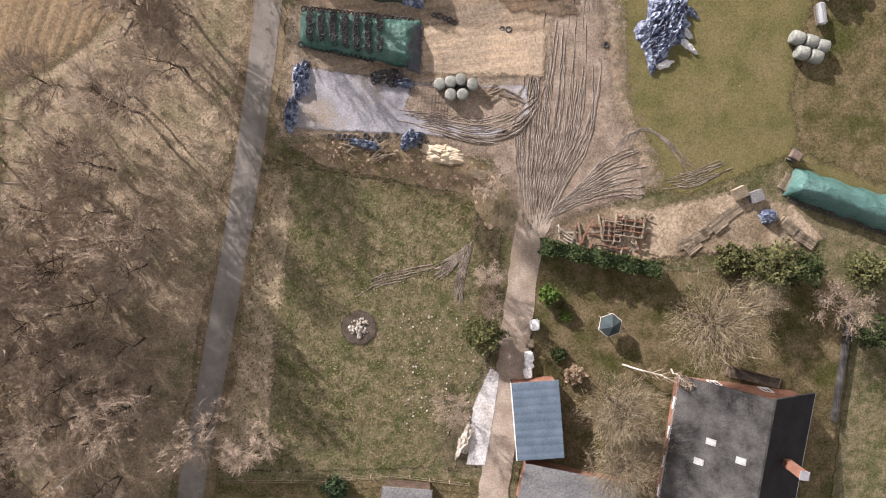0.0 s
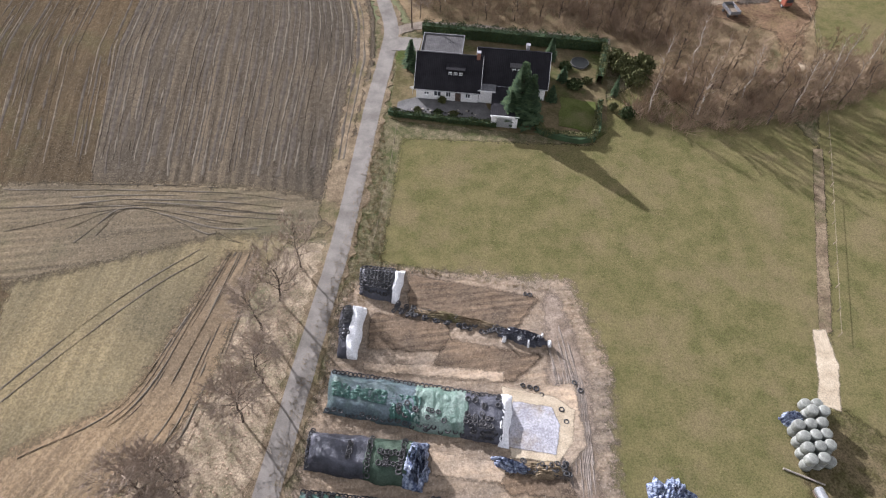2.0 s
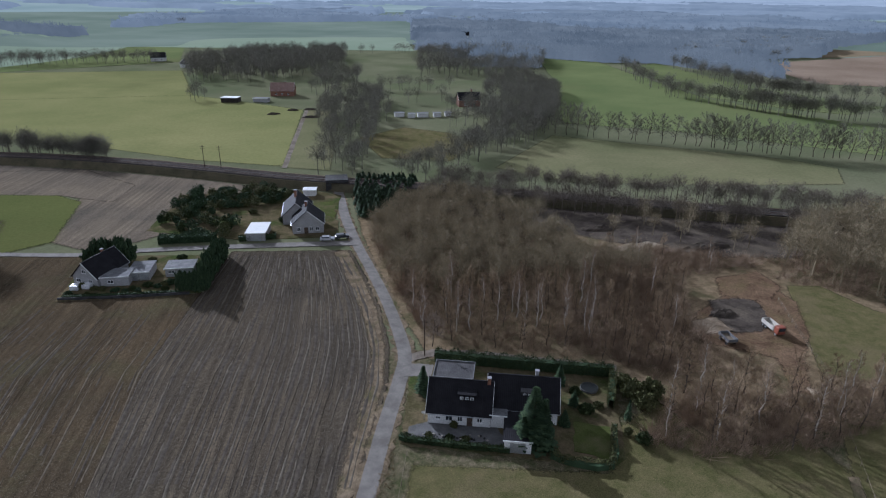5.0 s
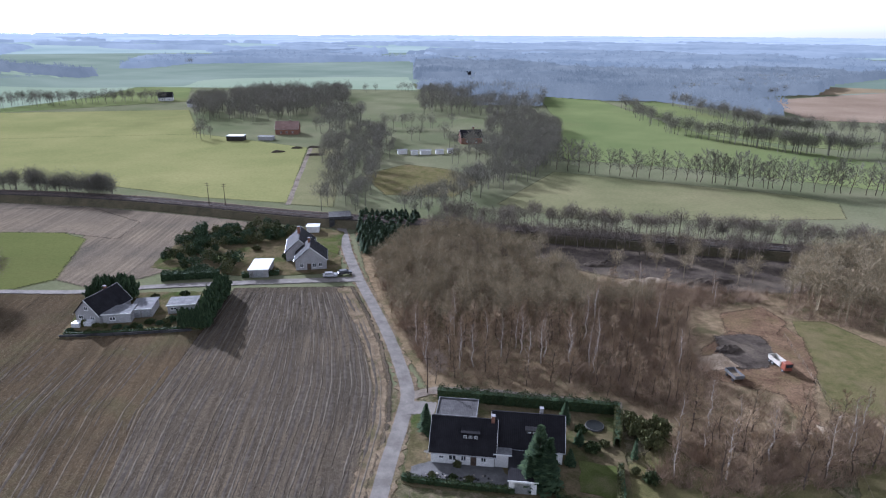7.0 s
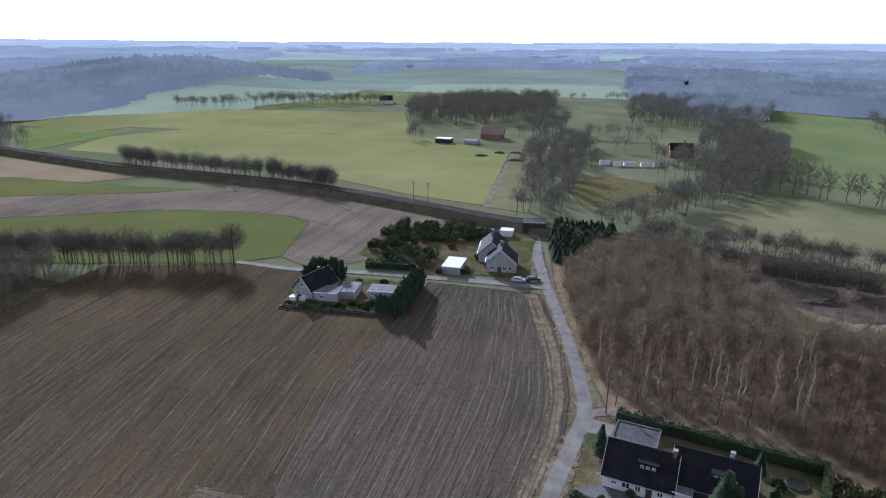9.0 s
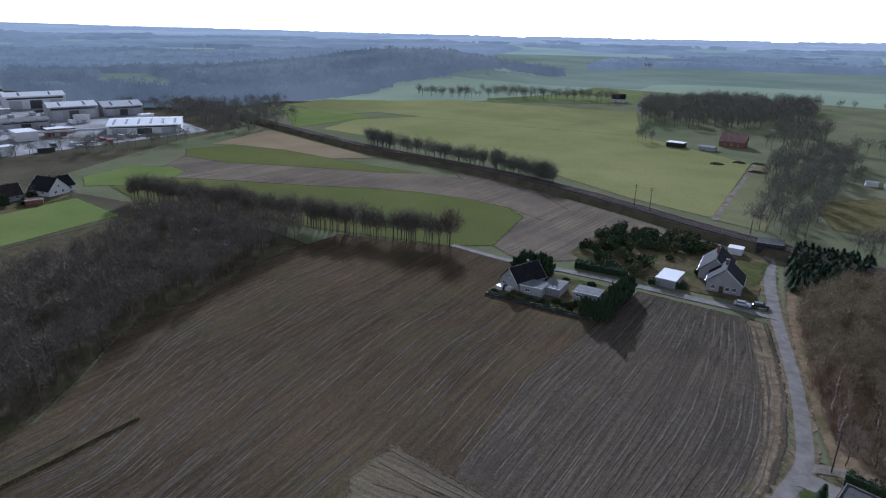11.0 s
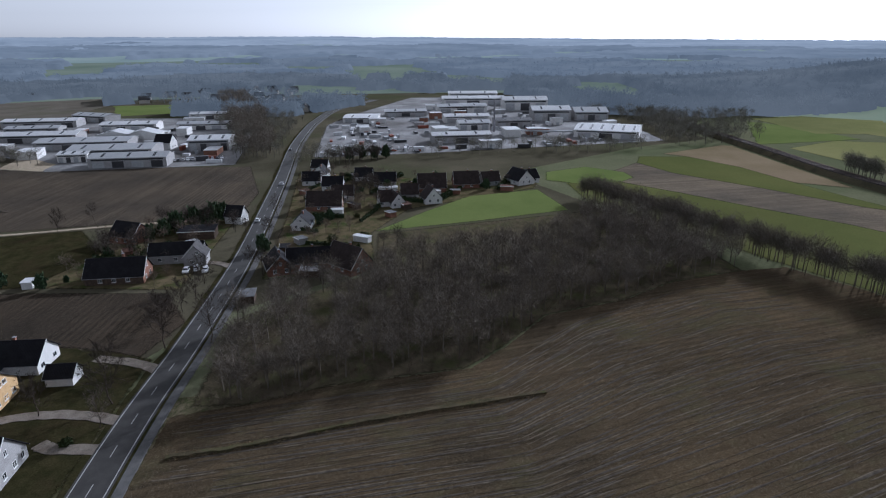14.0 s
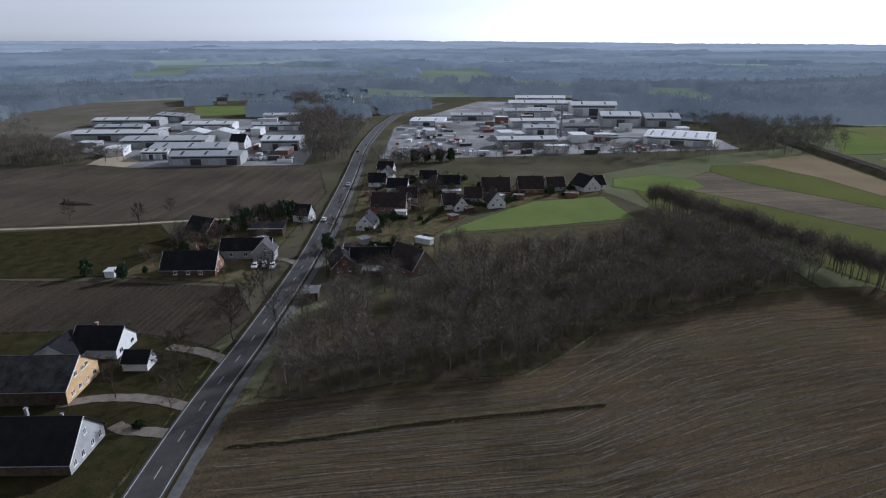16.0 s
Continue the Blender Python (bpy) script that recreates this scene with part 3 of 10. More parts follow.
def bare_tree(seed, h, spread_w, n1, n2, n3, n4, thin=0.022, upright=0.5, clear=0.25, trunk_sides=7):
    """Triangles of the trunk with its limbs, and of the twigs, of a leafless tree."""
    rng = np.random.default_rng(seed)
    wood, twigs = [], []
    base_r = h * 0.011 + 0.03
    p = np.zeros(3)
    axis = []
    for k in range(5):
        q = p + np.array([rng.normal(0, 0.022) * h, rng.normal(0, 0.022) * h, h * 0.17])
        wood += limb_tris(p, q, base_r * (1 - 0.17 * k), base_r * (1 - 0.17 * (k + 1)), trunk_sides)
        axis.append((p, q))
        p = q

    def on_axis(f):
        k = min(int(f * 5), 4)
        a, b = axis[k]
        return a + (b - a) * (f * 5 - k)

    for i in range(n1):
        f = clear + (1.0 - clear) * (i + rng.uniform(0, 0.8)) / n1
        a = on_axis(min(f, 0.999))
        ang = i * 2.4 + rng.normal(0, 0.4)
        length = spread_w * (1.05 - 0.55 * abs(f - 0.45) * 1.3) * rng.uniform(0.75, 1.1)
        d = np.array([math.cos(ang), math.sin(ang), upright + 1.1 * f * f + rng.normal(0, 0.1)])
        d /= np.linalg.norm(d)
        mid = a + d * length * 0.5
        d2 = d + np.array([rng.normal(0, 0.15), rng.normal(0, 0.15), 0.3])
        d2 /= np.linalg.norm(d2)
        end = mid + d2 * length * 0.5
        r = base_r * (0.46 - 0.24 * f)
        wood += limb_tris(a, mid, r, r * 0.6, 4) + limb_tris(mid, end, r * 0.6, r * 0.15, 3)
        for j in range(n2):
            g = 0.25 + 0.75 * (j + rng.random()) / n2
            s = a + (mid - a) * (g * 2) if g < 0.5 else mid + (end - mid) * (g * 2 - 1)
            e = d2 + rng.normal(0, 0.62, 3) + np.array([0, 0, 0.12])
            e /= np.linalg.norm(e)
            l2 = length * rng.uniform(0.3, 0.55) * (1.15 - 0.5 * g)
            t = s + e * l2
            twigs += limb_tris(s, t, r * 0.26 + thin * 0.5, thin * 0.5, 3 if n4 else 1)
            for k in range(n3):
                s3 = s + (t - s) * (0.2 + 0.8 * (k + rng.random()) / n3)
                e3 = e + rng.normal(0, 0.6, 3)
                e3 /= np.linalg.norm(e3)
                l3 = l2 * rng.uniform(0.35, 0.7)
                t3 = s3 + e3 * l3
                twigs += limb_tris(s3, t3, thin, thin * 0.3, 1)
                for _ in range(n4):
                    s4 = s3 + (t3 - s3) * rng.uniform(0.2, 1)
                    e4 = e3 + rng.normal(0, 0.6, 3)
                    e4 /= np.linalg.norm(e4)
                    twigs += limb_tris(s4, s4 + e4 * l3 * rng.uniform(0.4, 0.8), thin * 0.75, 0, 1)
    return np.array(wood), np.array(twigs)


def domed_tree(seed, h, r, n, thin, limbs=7, trunk_sides=3):
    """Triangles of a trunk with limbs, and of fine twigs filling a domed crown."""
    rng = np.random.default_rng(seed)
    top = np.array([rng.normal(0, 0.02) * h, rng.normal(0, 0.02) * h, h * 0.62])
    wood = limb_tris(np.zeros(3), top, h * 0.016, h * 0.008, trunk_sides)
    for k in range(limbs):
        a = 2.4 * k + rng.normal(0, 0.3)
        s = top * rng.uniform(0.45, 1.0)
        e = np.array([math.cos(a) * r * 0.7, math.sin(a) * r * 0.7, h * rng.uniform(0.62, 0.9)])
        wood += limb_tris(s, e, h * 0.006, h * 0.0015, trunk_sides if trunk_sides > 3 else 1)
    d = rng.normal(0, 1, (n, 3))
    d /= np.linalg.norm(d, axis=1)[:, None]
    lump = 0.82 + 0.22 * np.sin(d[:, 0] * 5 + seed) * np.sin(d[:, 1] * 6 + 2 * seed) + 0.1 * np.sin(d[:, 2] * 9 + seed)
    q = rng.uniform(0.12, 1.0, n) ** 0.6 * lump
    c = d * q[:, None] * np.array([r, r, h * 0.38]) + np.array([0, 0, h * 0.62])
    way = d * np.array([1, 1, 0.8]) + rng.normal(0, 0.5, (n, 3)) + np.array([0, 0, 0.35])
    way /= np.linalg.norm(way, axis=1)[:, None]
    side = np.cross(way, rng.normal(0, 1, (n, 3)))
    side /= np.linalg.norm(side, axis=1)[:, None]
    l = h * rng.uniform(0.06, 0.13, (n, 1))
    return np.array(wood), np.stack([c - way * l * 0.5 - side * thin, c - way * l * 0.5 + side * thin, c + way * l * 0.5], 1)


def leaf_cloud(rng, centres, size, flat=0.0):
    """Small crossed leaves at the places of an (n, 3) array."""
    n = len(centres)
    u = rng.normal(0, 1, (n, 3))
    u[:, 2] *= 1 - flat
    u /= np.linalg.norm(u, axis=1)[:, None]
    v = np.cross(u, rng.normal(0, 1, (n, 3)))
    v /= np.linalg.norm(v, axis=1)[:, None]
    s = size * rng.uniform(0.6, 1.4, (n, 1))
    return np.stack([centres - u * s, centres + u * s * 0.6 + v * s * 0.8, centres + u * s * 0.5 - v * s * 0.8], 1)


def conifer_tris(seed, h, r, n=900, lean=0.0):
    """Drooping boughs of needles in whorls round a stem."""
    rng = np.random.default_rng(seed)
    f = rng.random(n) ** 0.75
    z = h * (0.08 + 0.92 * f)
    ang = rng.uniform(0, 6.283, n)
    lump = 0.75 + 0.35 * np.sin(ang * 5 + z * 2.1) * np.sin(z * 4.3 + seed)
    rad = r * (1 - f) ** 0.8 * lump * rng.uniform(0.45, 1.05, n) + 0.05
    out_dir = np.stack([np.cos(ang), np.sin(ang), -0.35 + 0.0 * ang], 1)
    c = np.stack([np.cos(ang) * rad, np.sin(ang) * rad, z - 0.25 * rad], 1)
    side = np.stack([-np.sin(ang), np.cos(ang), 0 * ang], 1) * (0.16 * r + 0.08)
    tip = out_dir * (0.3 * r * (1.1 - f))[:, None] + 0.12
    return np.stack([c - side, c + side, c + tip], 1)


def bush_tris(seed, rx, ry, h, n=700, leaf=0.16):
    """A lumpy evergreen of many small leaves, thinner inside."""
    rng = np.random.default_rng(seed)
    d = rng.normal(0, 1, (n, 3))
    d /= np.linalg.norm(d, axis=1)[:, None]
    lump = 0.78 + 0.3 * np.sin(d[:, 0] * 6 + seed) * np.sin(d[:, 1] * 7 + 2 * seed) + 0.16 * np.sin(d[:, 2] * 9)
    c = d * (rng.uniform(0.55, 1.0, n) ** 0.5 * lump)[:, None] * np.array([rx, ry, h * 0.5]) + np.array([0, 0, h * 0.5])
    c[:, 2] = np.maximum(c[:, 2], 0.05)
    return leaf_cloud(rng, c, leaf)


def brush_tris(seed, n=26, h=1.4, w=0.7, thick=0.02):
    """A tuft of stalks or thin stems fanning from the ground."""
    rng = np.random.default_rng(seed)
    out = []
    for _ in range(n):
        a = np.array([rng.normal(0, w * 0.25), rng.normal(0, w * 0.25), 0])
        b = a + np.array([rng.normal(0, w * 0.6), rng.normal(0, w * 0.6), h * rng.uniform(0.5, 1.1)])
        out += limb_tris(a, b, thick, 0, 1)
    return np.array(out)


TREE_KINDS = {}


def tree_kind(key, label, bark, twig, **shape):
    """One tree of a kind, built once far below the others' places and then copied."""
    wood, twigs = domed_tree(**shape) if "r" in shape else bare_tree(**shape)
    TREE_KINDS[key] = (tri_mesh("trunk", wood, bark), tri_mesh("crown", twigs, twig), label)


def plant_tree(key, x, y, size, turn, group="", label="", name="bare_tree", z=0.0):
    trunk, crown, text = TREE_KINDS[key]
    ob = thing(name, Matrix.LocRotScale((x, y, z), Euler((0, 0, turn)), (size, size, size)), label or text, "tree", group)
    part("trunk", trunk, None, ob)
    part("crown", crown, None, ob)
    return ob


# ---- ground, fields and roads ----
def disc(radius, rings, sides, z=0.0):
    bm = bmesh.new()
    bmesh.ops.create_circle(bm, cap_ends=True, segments=sides, radius=radius, matrix=Matrix.Translation((0, 0, z)))
    return bm


solid("ground", disc(4850, 1, 96), M_GROUND, Matrix(), "rough winter grassland reaching to the horizon", "ground", kind="structure")


FIELDS = []


def ragged(points, step, amount, seed):
    """The outline broken into short pieces that wander in and out."""
    out = []
    for (x0, y0), (x1, y1) in zip(points, points[1:] + points[:1]):
        n = max(1, int(math.hypot(x1 - x0, y1 - y0) / step))
        for k in range(n):
            x, y = x0 + (x1 - x0) * k / n, y0 + (y1 - y0) * k / n
            f = 0.9 / step
            out.append((x + amount * (noise.noise((x * f, y * f, seed)) + 0.7 * noise.noise((x * f * 2.7, y * f * 2.7, seed))), y + amount * (noise.noise((x * f, y * f, seed + 7)) + 0.7 * noise.noise((x * f * 2.7, y * f * 2.7, seed + 7)))))
    return out


SOFT = {"yard": 6.0, "mud_apron": 3.5, "muddy_strip": 3.0, "sand_strip": 0.9, "sand_apron": 0.9, "bank_soil": 1.2, "storage_ground": 1.6, "east_track": 0.8, "reddish_field_edge": 5.0, "harvest_strip": 5.0, "curved_field": 4.0,
        "wood_floor": 3.0, "meadow": 2.5, "paddock": 1.5, "lane_litter": 3.0, "east_field": 2.0, "farm_plot": 1.0, "ash_ring": 0.7, "yard_clearing": 3.0, "sandy_clearing": 2.0, "dark_clearing": 5.0, "paddock_east": 1.6, "stubble_field_east": 1.5, "wood_floor_north": 3.0,
        "forest_floor_west": 4.0, "concrete_pad": 0.5, "silage_slab": 1.0, "silage_slab_north": 0.5, "bay_soil": 1.6, "bay_sand": 1.5, "slab_dirt": 1.5, "village_gardens": 4.0, "farm_garden": 3.0, "headland": 3.0, "green_field_west": 4.0, "tilled_field": 4.0, "narrow_green_strip": 3.0, "brown_strip": 3.0, "tan_field": 3.0, "big_pasture": 4.0, "upper_pasture": 5.0, "bright_meadow": 2.5, "bright_meadow_north": 3.0,
        "brown_field_west": 3.0, "tilled_field_south": 3.0, "meadow_southwest": 3.0, "village_gardens_south": 3.0, "strip_field": 3.0, "valley_pasture": 4.0, "wheat_field": 3.0, "dark_mud": 3.0, "red_soil": 3.0, "sandy_dump": 2.0, "field_margin": 2.2, "curving_field": 4.0, "works_yard_west": 4.0, "works_yard_north": 4.0}
SOFTENED = {}


def softened(material):
    """The material thinning out in crumbs towards the edge of its patch."""
    if material.name not in SOFTENED:
        m = material.copy()
        nt = m.node_tree
        at, mx, clear = nt.nodes.new("ShaderNodeAttribute"), nt.nodes.new("ShaderNodeMixShader"), nt.nodes.new("ShaderNodeBsdfTransparent")
        at.attribute_name = "cover"
        add = nt.nodes.new("ShaderNodeMath")
        add.operation = "ADD"
        nt.links.new(at.outputs["Fac"], add.inputs[0])
        nt.links.new(noise_node(nt, coords(nt), 0.8, 9, 0.72), add.inputs[1])
        f = nt.nodes.new("ShaderNodeMapRange")
        f.inputs[1].default_value, f.inputs[2].default_value = 0.78, 1.08
        nt.links.new(add.outputs[0], f.inputs[0])
        nt.links.new(f.outputs[0], mx.inputs[0])
        nt.links.new(clear.outputs[0], mx.inputs[1])
        nt.links.new(nt.nodes["Principled BSDF"].outputs[0], mx.inputs[2])
        nt.links.new(mx.outputs[0], nt.nodes["Material Output"].inputs[0])
        SOFTENED[material.name] = m
    return SOFTENED[material.name]


def edge_distance(points, x, y):
    """How far the places x, y lie from the outline."""
    d = np.full(np.shape(x), 1e9)
    for (x0, y0), (x1, y1) in zip(points, points[1:] + points[:1]):
        l2 = (x1 - x0) ** 2 + (y1 - y0) ** 2 + 1e-9
        t = np.clip(((x - x0) * (x1 - x0) + (y - y0) * (y1 - y0)) / l2, 0, 1)
        d = np.minimum(d, np.hypot(x - x0 - t * (x1 - x0), y - y0 - t * (y1 - y0)))
    return d


def soft_field(name, material, points, z, label, width):
    """A patch of ground that fades into its surroundings over the width of its edge."""
    p = np.array(points)
    lo, hi = p.min(0) - width * 0.4, p.max(0) + width * 0.4
    cell = max(0.22 * width, float((hi - lo).max()) / 130)
    xs, ys = np.arange(lo[0], hi[0] + cell, cell), np.arange(lo[1], hi[1] + cell, cell)
    X_, Y_ = np.meshgrid(xs, ys, indexing="ij")
    signed = edge_distance(points, X_, Y_) * np.where(inside(points, X_, Y_), 1, -1)
    cover = np.clip(signed / width + 0.4, 0, 1)
    n = np.arange(X_.size).reshape(X_.shape)
    on = cover > 0
    u = on[:-1, :-1] | on[1:, :-1] | on[:-1, 1:] | on[1:, 1:]
    quads = np.stack([n[:-1, :-1][u], n[1:, :-1][u], n[1:, 1:][u], n[:-1, 1:][u]], 1)
    keep, index = np.unique(quads, return_inverse=True)
    me_ = bpy.data.meshes.new(name)
    me_.from_pydata(np.stack([X_.ravel()[keep], Y_.ravel()[keep], np.full(len(keep), z)], 1).tolist(), [], index.reshape(-1, 4).tolist())
    me_.attributes.new("cover", "FLOAT", "POINT").data.foreach_set("value", cover.ravel()[keep].astype(np.float32))
    me_.materials.append(softened(material))
    return solid(name, me_, None, Matrix(), label, "field", kind="structure")


def field(name, material, points, z, label, rough_edge=None):
    """A field or surface with an uneven outline, each a little above the one before."""
    FIELDS.append(name)
    if name in SOFT:
        return soft_field(name, material, points, z + 0.0012 * len(FIELDS), label, SOFT[name])
    near = min(math.hypot(x, y) for x, y in points)
    step = max(0.7, near * 0.012)
    edge = (0.55 if near < 120 else near * 0.004) if rough_edge is None else rough_edge
    bm = prism(ragged(points, step, edge, len(FIELDS)) if edge else points, -0.3, z + 0.0012 * len(FIELDS))
    bmesh.ops.triangulate(bm, faces=list(bm.faces))
    return solid(name, bm, material, Matrix(), label, "field", kind="structure")


M_YARD = mat("oily_works_paving", (0.1607, 0.1559, 0.1512), (0.3119, 0.3071, 0.3024), 0.03, 0.6, third=(0.104, 0.0945, 0.08505), spec=0.2)
field("near_grassland", M_PADDOCK, [(-120, -70), (112, -70), (112, 112), (-20, 112), (-20, 150), (-120, 150)], 0.02, "rough dull grass between fields", 0)
field("western_ground", M_DULL, [(-118, -60), (-118, -300), (-420, -620), (-900, -620), (-900, 300), (-560, 300), (-420, 270), (-395, 200), (-340, 110), (-300, 100), (-240, 116), (-190, 8), (-160, -34)], 0.03, "dull brown country between fields and gardens")
FIELD_MAIN = [(-13.0, 61), (-12.6, 80), (-11.4, 100), (-12.3, 113), (-16.0, 130), (-21.5, 147), (-28.5, 165.5), (-62.5, 163.2),
              (-61.5, 136.5), (-94.5, 131), (-99, 152), (-92, 159), (-128, 157), (-166, 141), (-166, 125), (-161, 98), (-151, 78),
              (-145, 53), (-131, 39), (-121, 27), (-119, -5), (-115, -21), (-113, -35.5), (-86, -38), (-48, -38.5), (-49, 60.6)]
field("stubble_field", M_STUBBLE, FIELD_MAIN, 0.06, "grey-brown maize stubble field in long rows")
field("stubble_field_east", M_STUBBLE_E, [(-13.0, 61), (-12.6, 80), (-11.4, 100), (-12.3, 113), (-16.0, 130), (-21.5, 147), (-28.5, 165.5), (-62.5, 163.2), (-61.5, 136.5), (-60, 102), (-54, 71), (-50.5, 60.6)], 0.064, "maize stubble with pale and dark ridged rows")
field("curved_field", M_STUBBLE_S, [(-13.4, 60.8), (-15.5, 57), (-21, 55), (-24, 48), (-26.5, 40), (-27.5, 32), (-33, 21), (-40, 15.2), (-47, 11.5), (-52, 20), (-56, 40), (-58, 60.4), (-58, 61.2)], 0.06,
      "straw-coloured harvested field with curving wheel lines")
field("harvest_strip", M_STRIP, [(-13.6, 60.5), (-18.8, 65), (-30, 66.6), (-46.7, 67), (-66.4, 66.4), (-66, 55), (-58, 47), (-45, 51.5), (-31, 56.4), (-20, 56.5)], 0.066, "pale raked stubble along a field end", 0.8)
field("reddish_field_edge", M_REDDISH, [(-48.8, 24), (-36.1, 31.5), (-33.1, 41.7), (-29.1, 53.8), (-23.9, 53.9), (-24.5, 46), (-26, 39), (-27, 32), (-32.6, 21), (-39.8, 15.6), (-47.2, 12)], 0.068, "reddish straw-covered field edge", 0.8)
field("wood_floor", M_LITTER, [(-17.5, 22), (-20.3, 3.3), (-25.5, -16), (-29, -34.6), (-34, -62), (-75, -62), (-75, -38.6), (-48, -38.4), (-47, 11.5), (-40, 15.2), (-33, 21), (-27.5, 32), (-26.5, 40), (-24, 48), (-21, 55), (-15.2, 56)], 0.05,
      "brown leaf litter under roadside trees")
field("meadow", M_MEADOW, [(-7.5, 52), (-5.5, 78), (26, 77), (30, 88), (44, 101), (58, 102), (64.5, 76), (52.4, 41), (47, 30), (42, 10), (41, 5), (30, 0.5), (20, 1), (16, 10), (16, 48)], 0.05, "short green meadow with worn yellowish patches")
field("paddock", M_PADDOCK, [(-18.0, 4.5), (-8, 2.5), (4.5, 0.8), (8.2, -3), (7.2, -17), (4.4, -23), (0, -31.2), (-14, -31.6), (-25.5, -31.2), (-22.3, -16)], 0.05, "tussocky paddock with green and dry grass")
field("lane_litter", M_LITTER, [(-18.5, 3.5), (-15.5, 2.8), (-16.0, -5.6), (-17.6, -15.3), (-18.5, -27.2), (-21, -31), (-27, -31), (-24.2, -23), (-22.6, -17), (-21.0, -9.0), (-19.6, -2)], 0.058, "brown leaf litter along a lane")
field("east_field", M_MEADOW, [(51, 41), (63.6, 76), (72, 98), (110, 96), (110, -4), (52, 0), (40, 3.6), (40.4, 10), (45.4, 30)], 0.045, "dull brown and green field beyond a track")
field("muddy_strip", M_PLOT, [(44, 30), (41.5, 19), (40.2, 11), (42, 5), (52, 1.4), (60, 10), (57, 24), (50, 31)], 0.066, "brown trampled ground beside bales", 1.0)
field("south_gardens", M_PLOT, [(-27, -32.6), (9, -32.6), (9.5, -50), (-34, -50)], 0.05, "dull garden ground behind a fence")
field("sand_strip", M_SAND, [(50.1, 42), (51.9, 42), (51.6, 37), (49.4, 30.6), (46.8, 31.6), (48.3, 35)], 0.09, "pale spilled sand along a track")
field("east_track", M_VERGE, [(50.8, 41.5), (52.6, 41.5), (64.8, 77), (63.0, 77)], 0.08, "pale worn track beside a ditch")
field("yard", M_YARDSOIL, [(-9, 51.5), (19, 49.5), (22.5, 36), (21, 22), (22, 11), (26.5, 1.6), (15, -2.6), (12.7, -6), (9.6, -6), (8.9, 0), (6.5, 4), (-1, 6), (-16.9, 6.6), (-16.3, 15.6), (-14.9, 22), (-14.6, 28), (-13.0, 36), (-12.6, 45)], 0.07,
      "bare trodden soil of a silage yard")
field("mud_apron", M_MUD, [(13.6, 24), (14.4, 36), (15, 47.6), (17, 47), (19.6, 36), (18.6, 24), (20.5, 11), (24.8, 0.9), (15, -2.2), (12.5, -5.5), (9.7, -5.5), (9.2, 1), (6.2, 4.8), (0, 6.6), (11, 9), (12.8, 15)], 0.08, "churned grey mud of a farm turning place")
field("wood_floor_north", M_FLOOR_N, [(-27.5, 180), (-15.2, 137), (-8.4, 120.5), (-4, 109), (34, 105), (46, 82), (90, 98), (108, 138), (142, 186), (120, 189), (40, 204), (-12, 214), (-36, 217)], 0.05, "brown brush and leaf litter under a birch wood")
field("dark_clearing", M_BURNT, [(-6, 217), (0, 198), (19, 192), (36, 182), (50, 174), (77, 164), (100, 164), (118, 178), (131, 192), (72, 206), (28, 215)], 0.1, "dark churned ground of a cleared strip")
field("yard_clearing", M_CLEARING, [(55, 117), (58, 130), (68, 139), (81, 152), (85.5, 137), (80, 120), (74, 111), (69.5, 99), (66, 99), (68, 111)], 0.12, "dark muddy clearing in a wood")
field("dark_mud", M_BURNT, [(61, 123), (64, 137), (75.5, 139), (76, 130), (70.5, 122), (64, 121)], 0.13, "dark wet mud in a clearing")
field("sandy_clearing", M_SOIL, [(55, 119.5), (56, 126.5), (62.5, 128.5), (64, 122)], 0.16, "pale sandy patch in a clearing")
field("red_soil", M_CLEARING, [(68, 140), (70.5, 150), (84, 154.5), (86, 145), (78, 136)], 0.135, "reddish bare soil at the end of a clearing")
field("sandy_dump", M_SAND, [(61.5, 95), (69, 101), (71.5, 99), (66, 93)], 0.14, "pale sand tipped at a wood edge")
field("field_margin", M_VERGE, [(-14.0, 58), (-13.4, 80), (-12.2, 100), (-13.2, 113), (-17.0, 130), (-22.5, 147), (-29.5, 165.5), (-33.5, 164), (-27, 147), (-20.5, 129), (-16.2, 112), (-15.2, 100), (-16.2, 80), (-17.2, 60)], 0.066, "golden dry grass margin between a field and a lane")
field("paddock_east", M_MEADOW, [(74.5, 106), (84.5, 137), (87.5, 146), (96, 146), (102, 133), (120, 120), (105, 95), (84, 102)], 0.1, "green fenced paddock beside a wood")
field("wheat_field", M_GREEN, [(96, 730), (157, 692), (165, 605), (181, 455), (213, 400), (245, 350), (203, 287), (137, 332), (64, 358), (84, 500)], 0.15, "smooth green winter wheat field")
field("strip_field", M_OLIVEFIELD, [(19, 258), (53, 324), (110, 298), (155, 278), (168, 264), (157, 240), (111, 236), (44, 238)], 0.12, "pale green pasture between tree rows")
field("field_beyond_row", M_GREEN, [(170, 640), (216, 690), (236, 535), (264, 475), (290, 425), (250, 395), (222, 412), (188, 458)], 0.12, "narrow green field between tree rows")
field("reddish_field", M_PINK, [(322, 692), (540, 806), (640, 700), (365, 520), (305, 540)], 0.2, "reddish bare soil field")
field("pale_field_east", M_TAN, [(432, 765), (552, 938), (710, 1065), (840, 960), (545, 812)], 0.2, "straw-coloured field before distant woods")
field("big_pasture", M_PALE, [(-392, 352), (-362, 415), (-310, 430), (-180, 440), (-92, 389), (-71, 256), (-112, 264), (-174, 288), (-230, 300), (-300, 300), (-370, 300)], 0.12, "broad pale green pasture")
field("headland", M_OLIVEFIELD, [(-91, 389), (-68, 384), (-50, 250), (-69.5, 254)], 0.14, "rough olive headland beside a farm track")
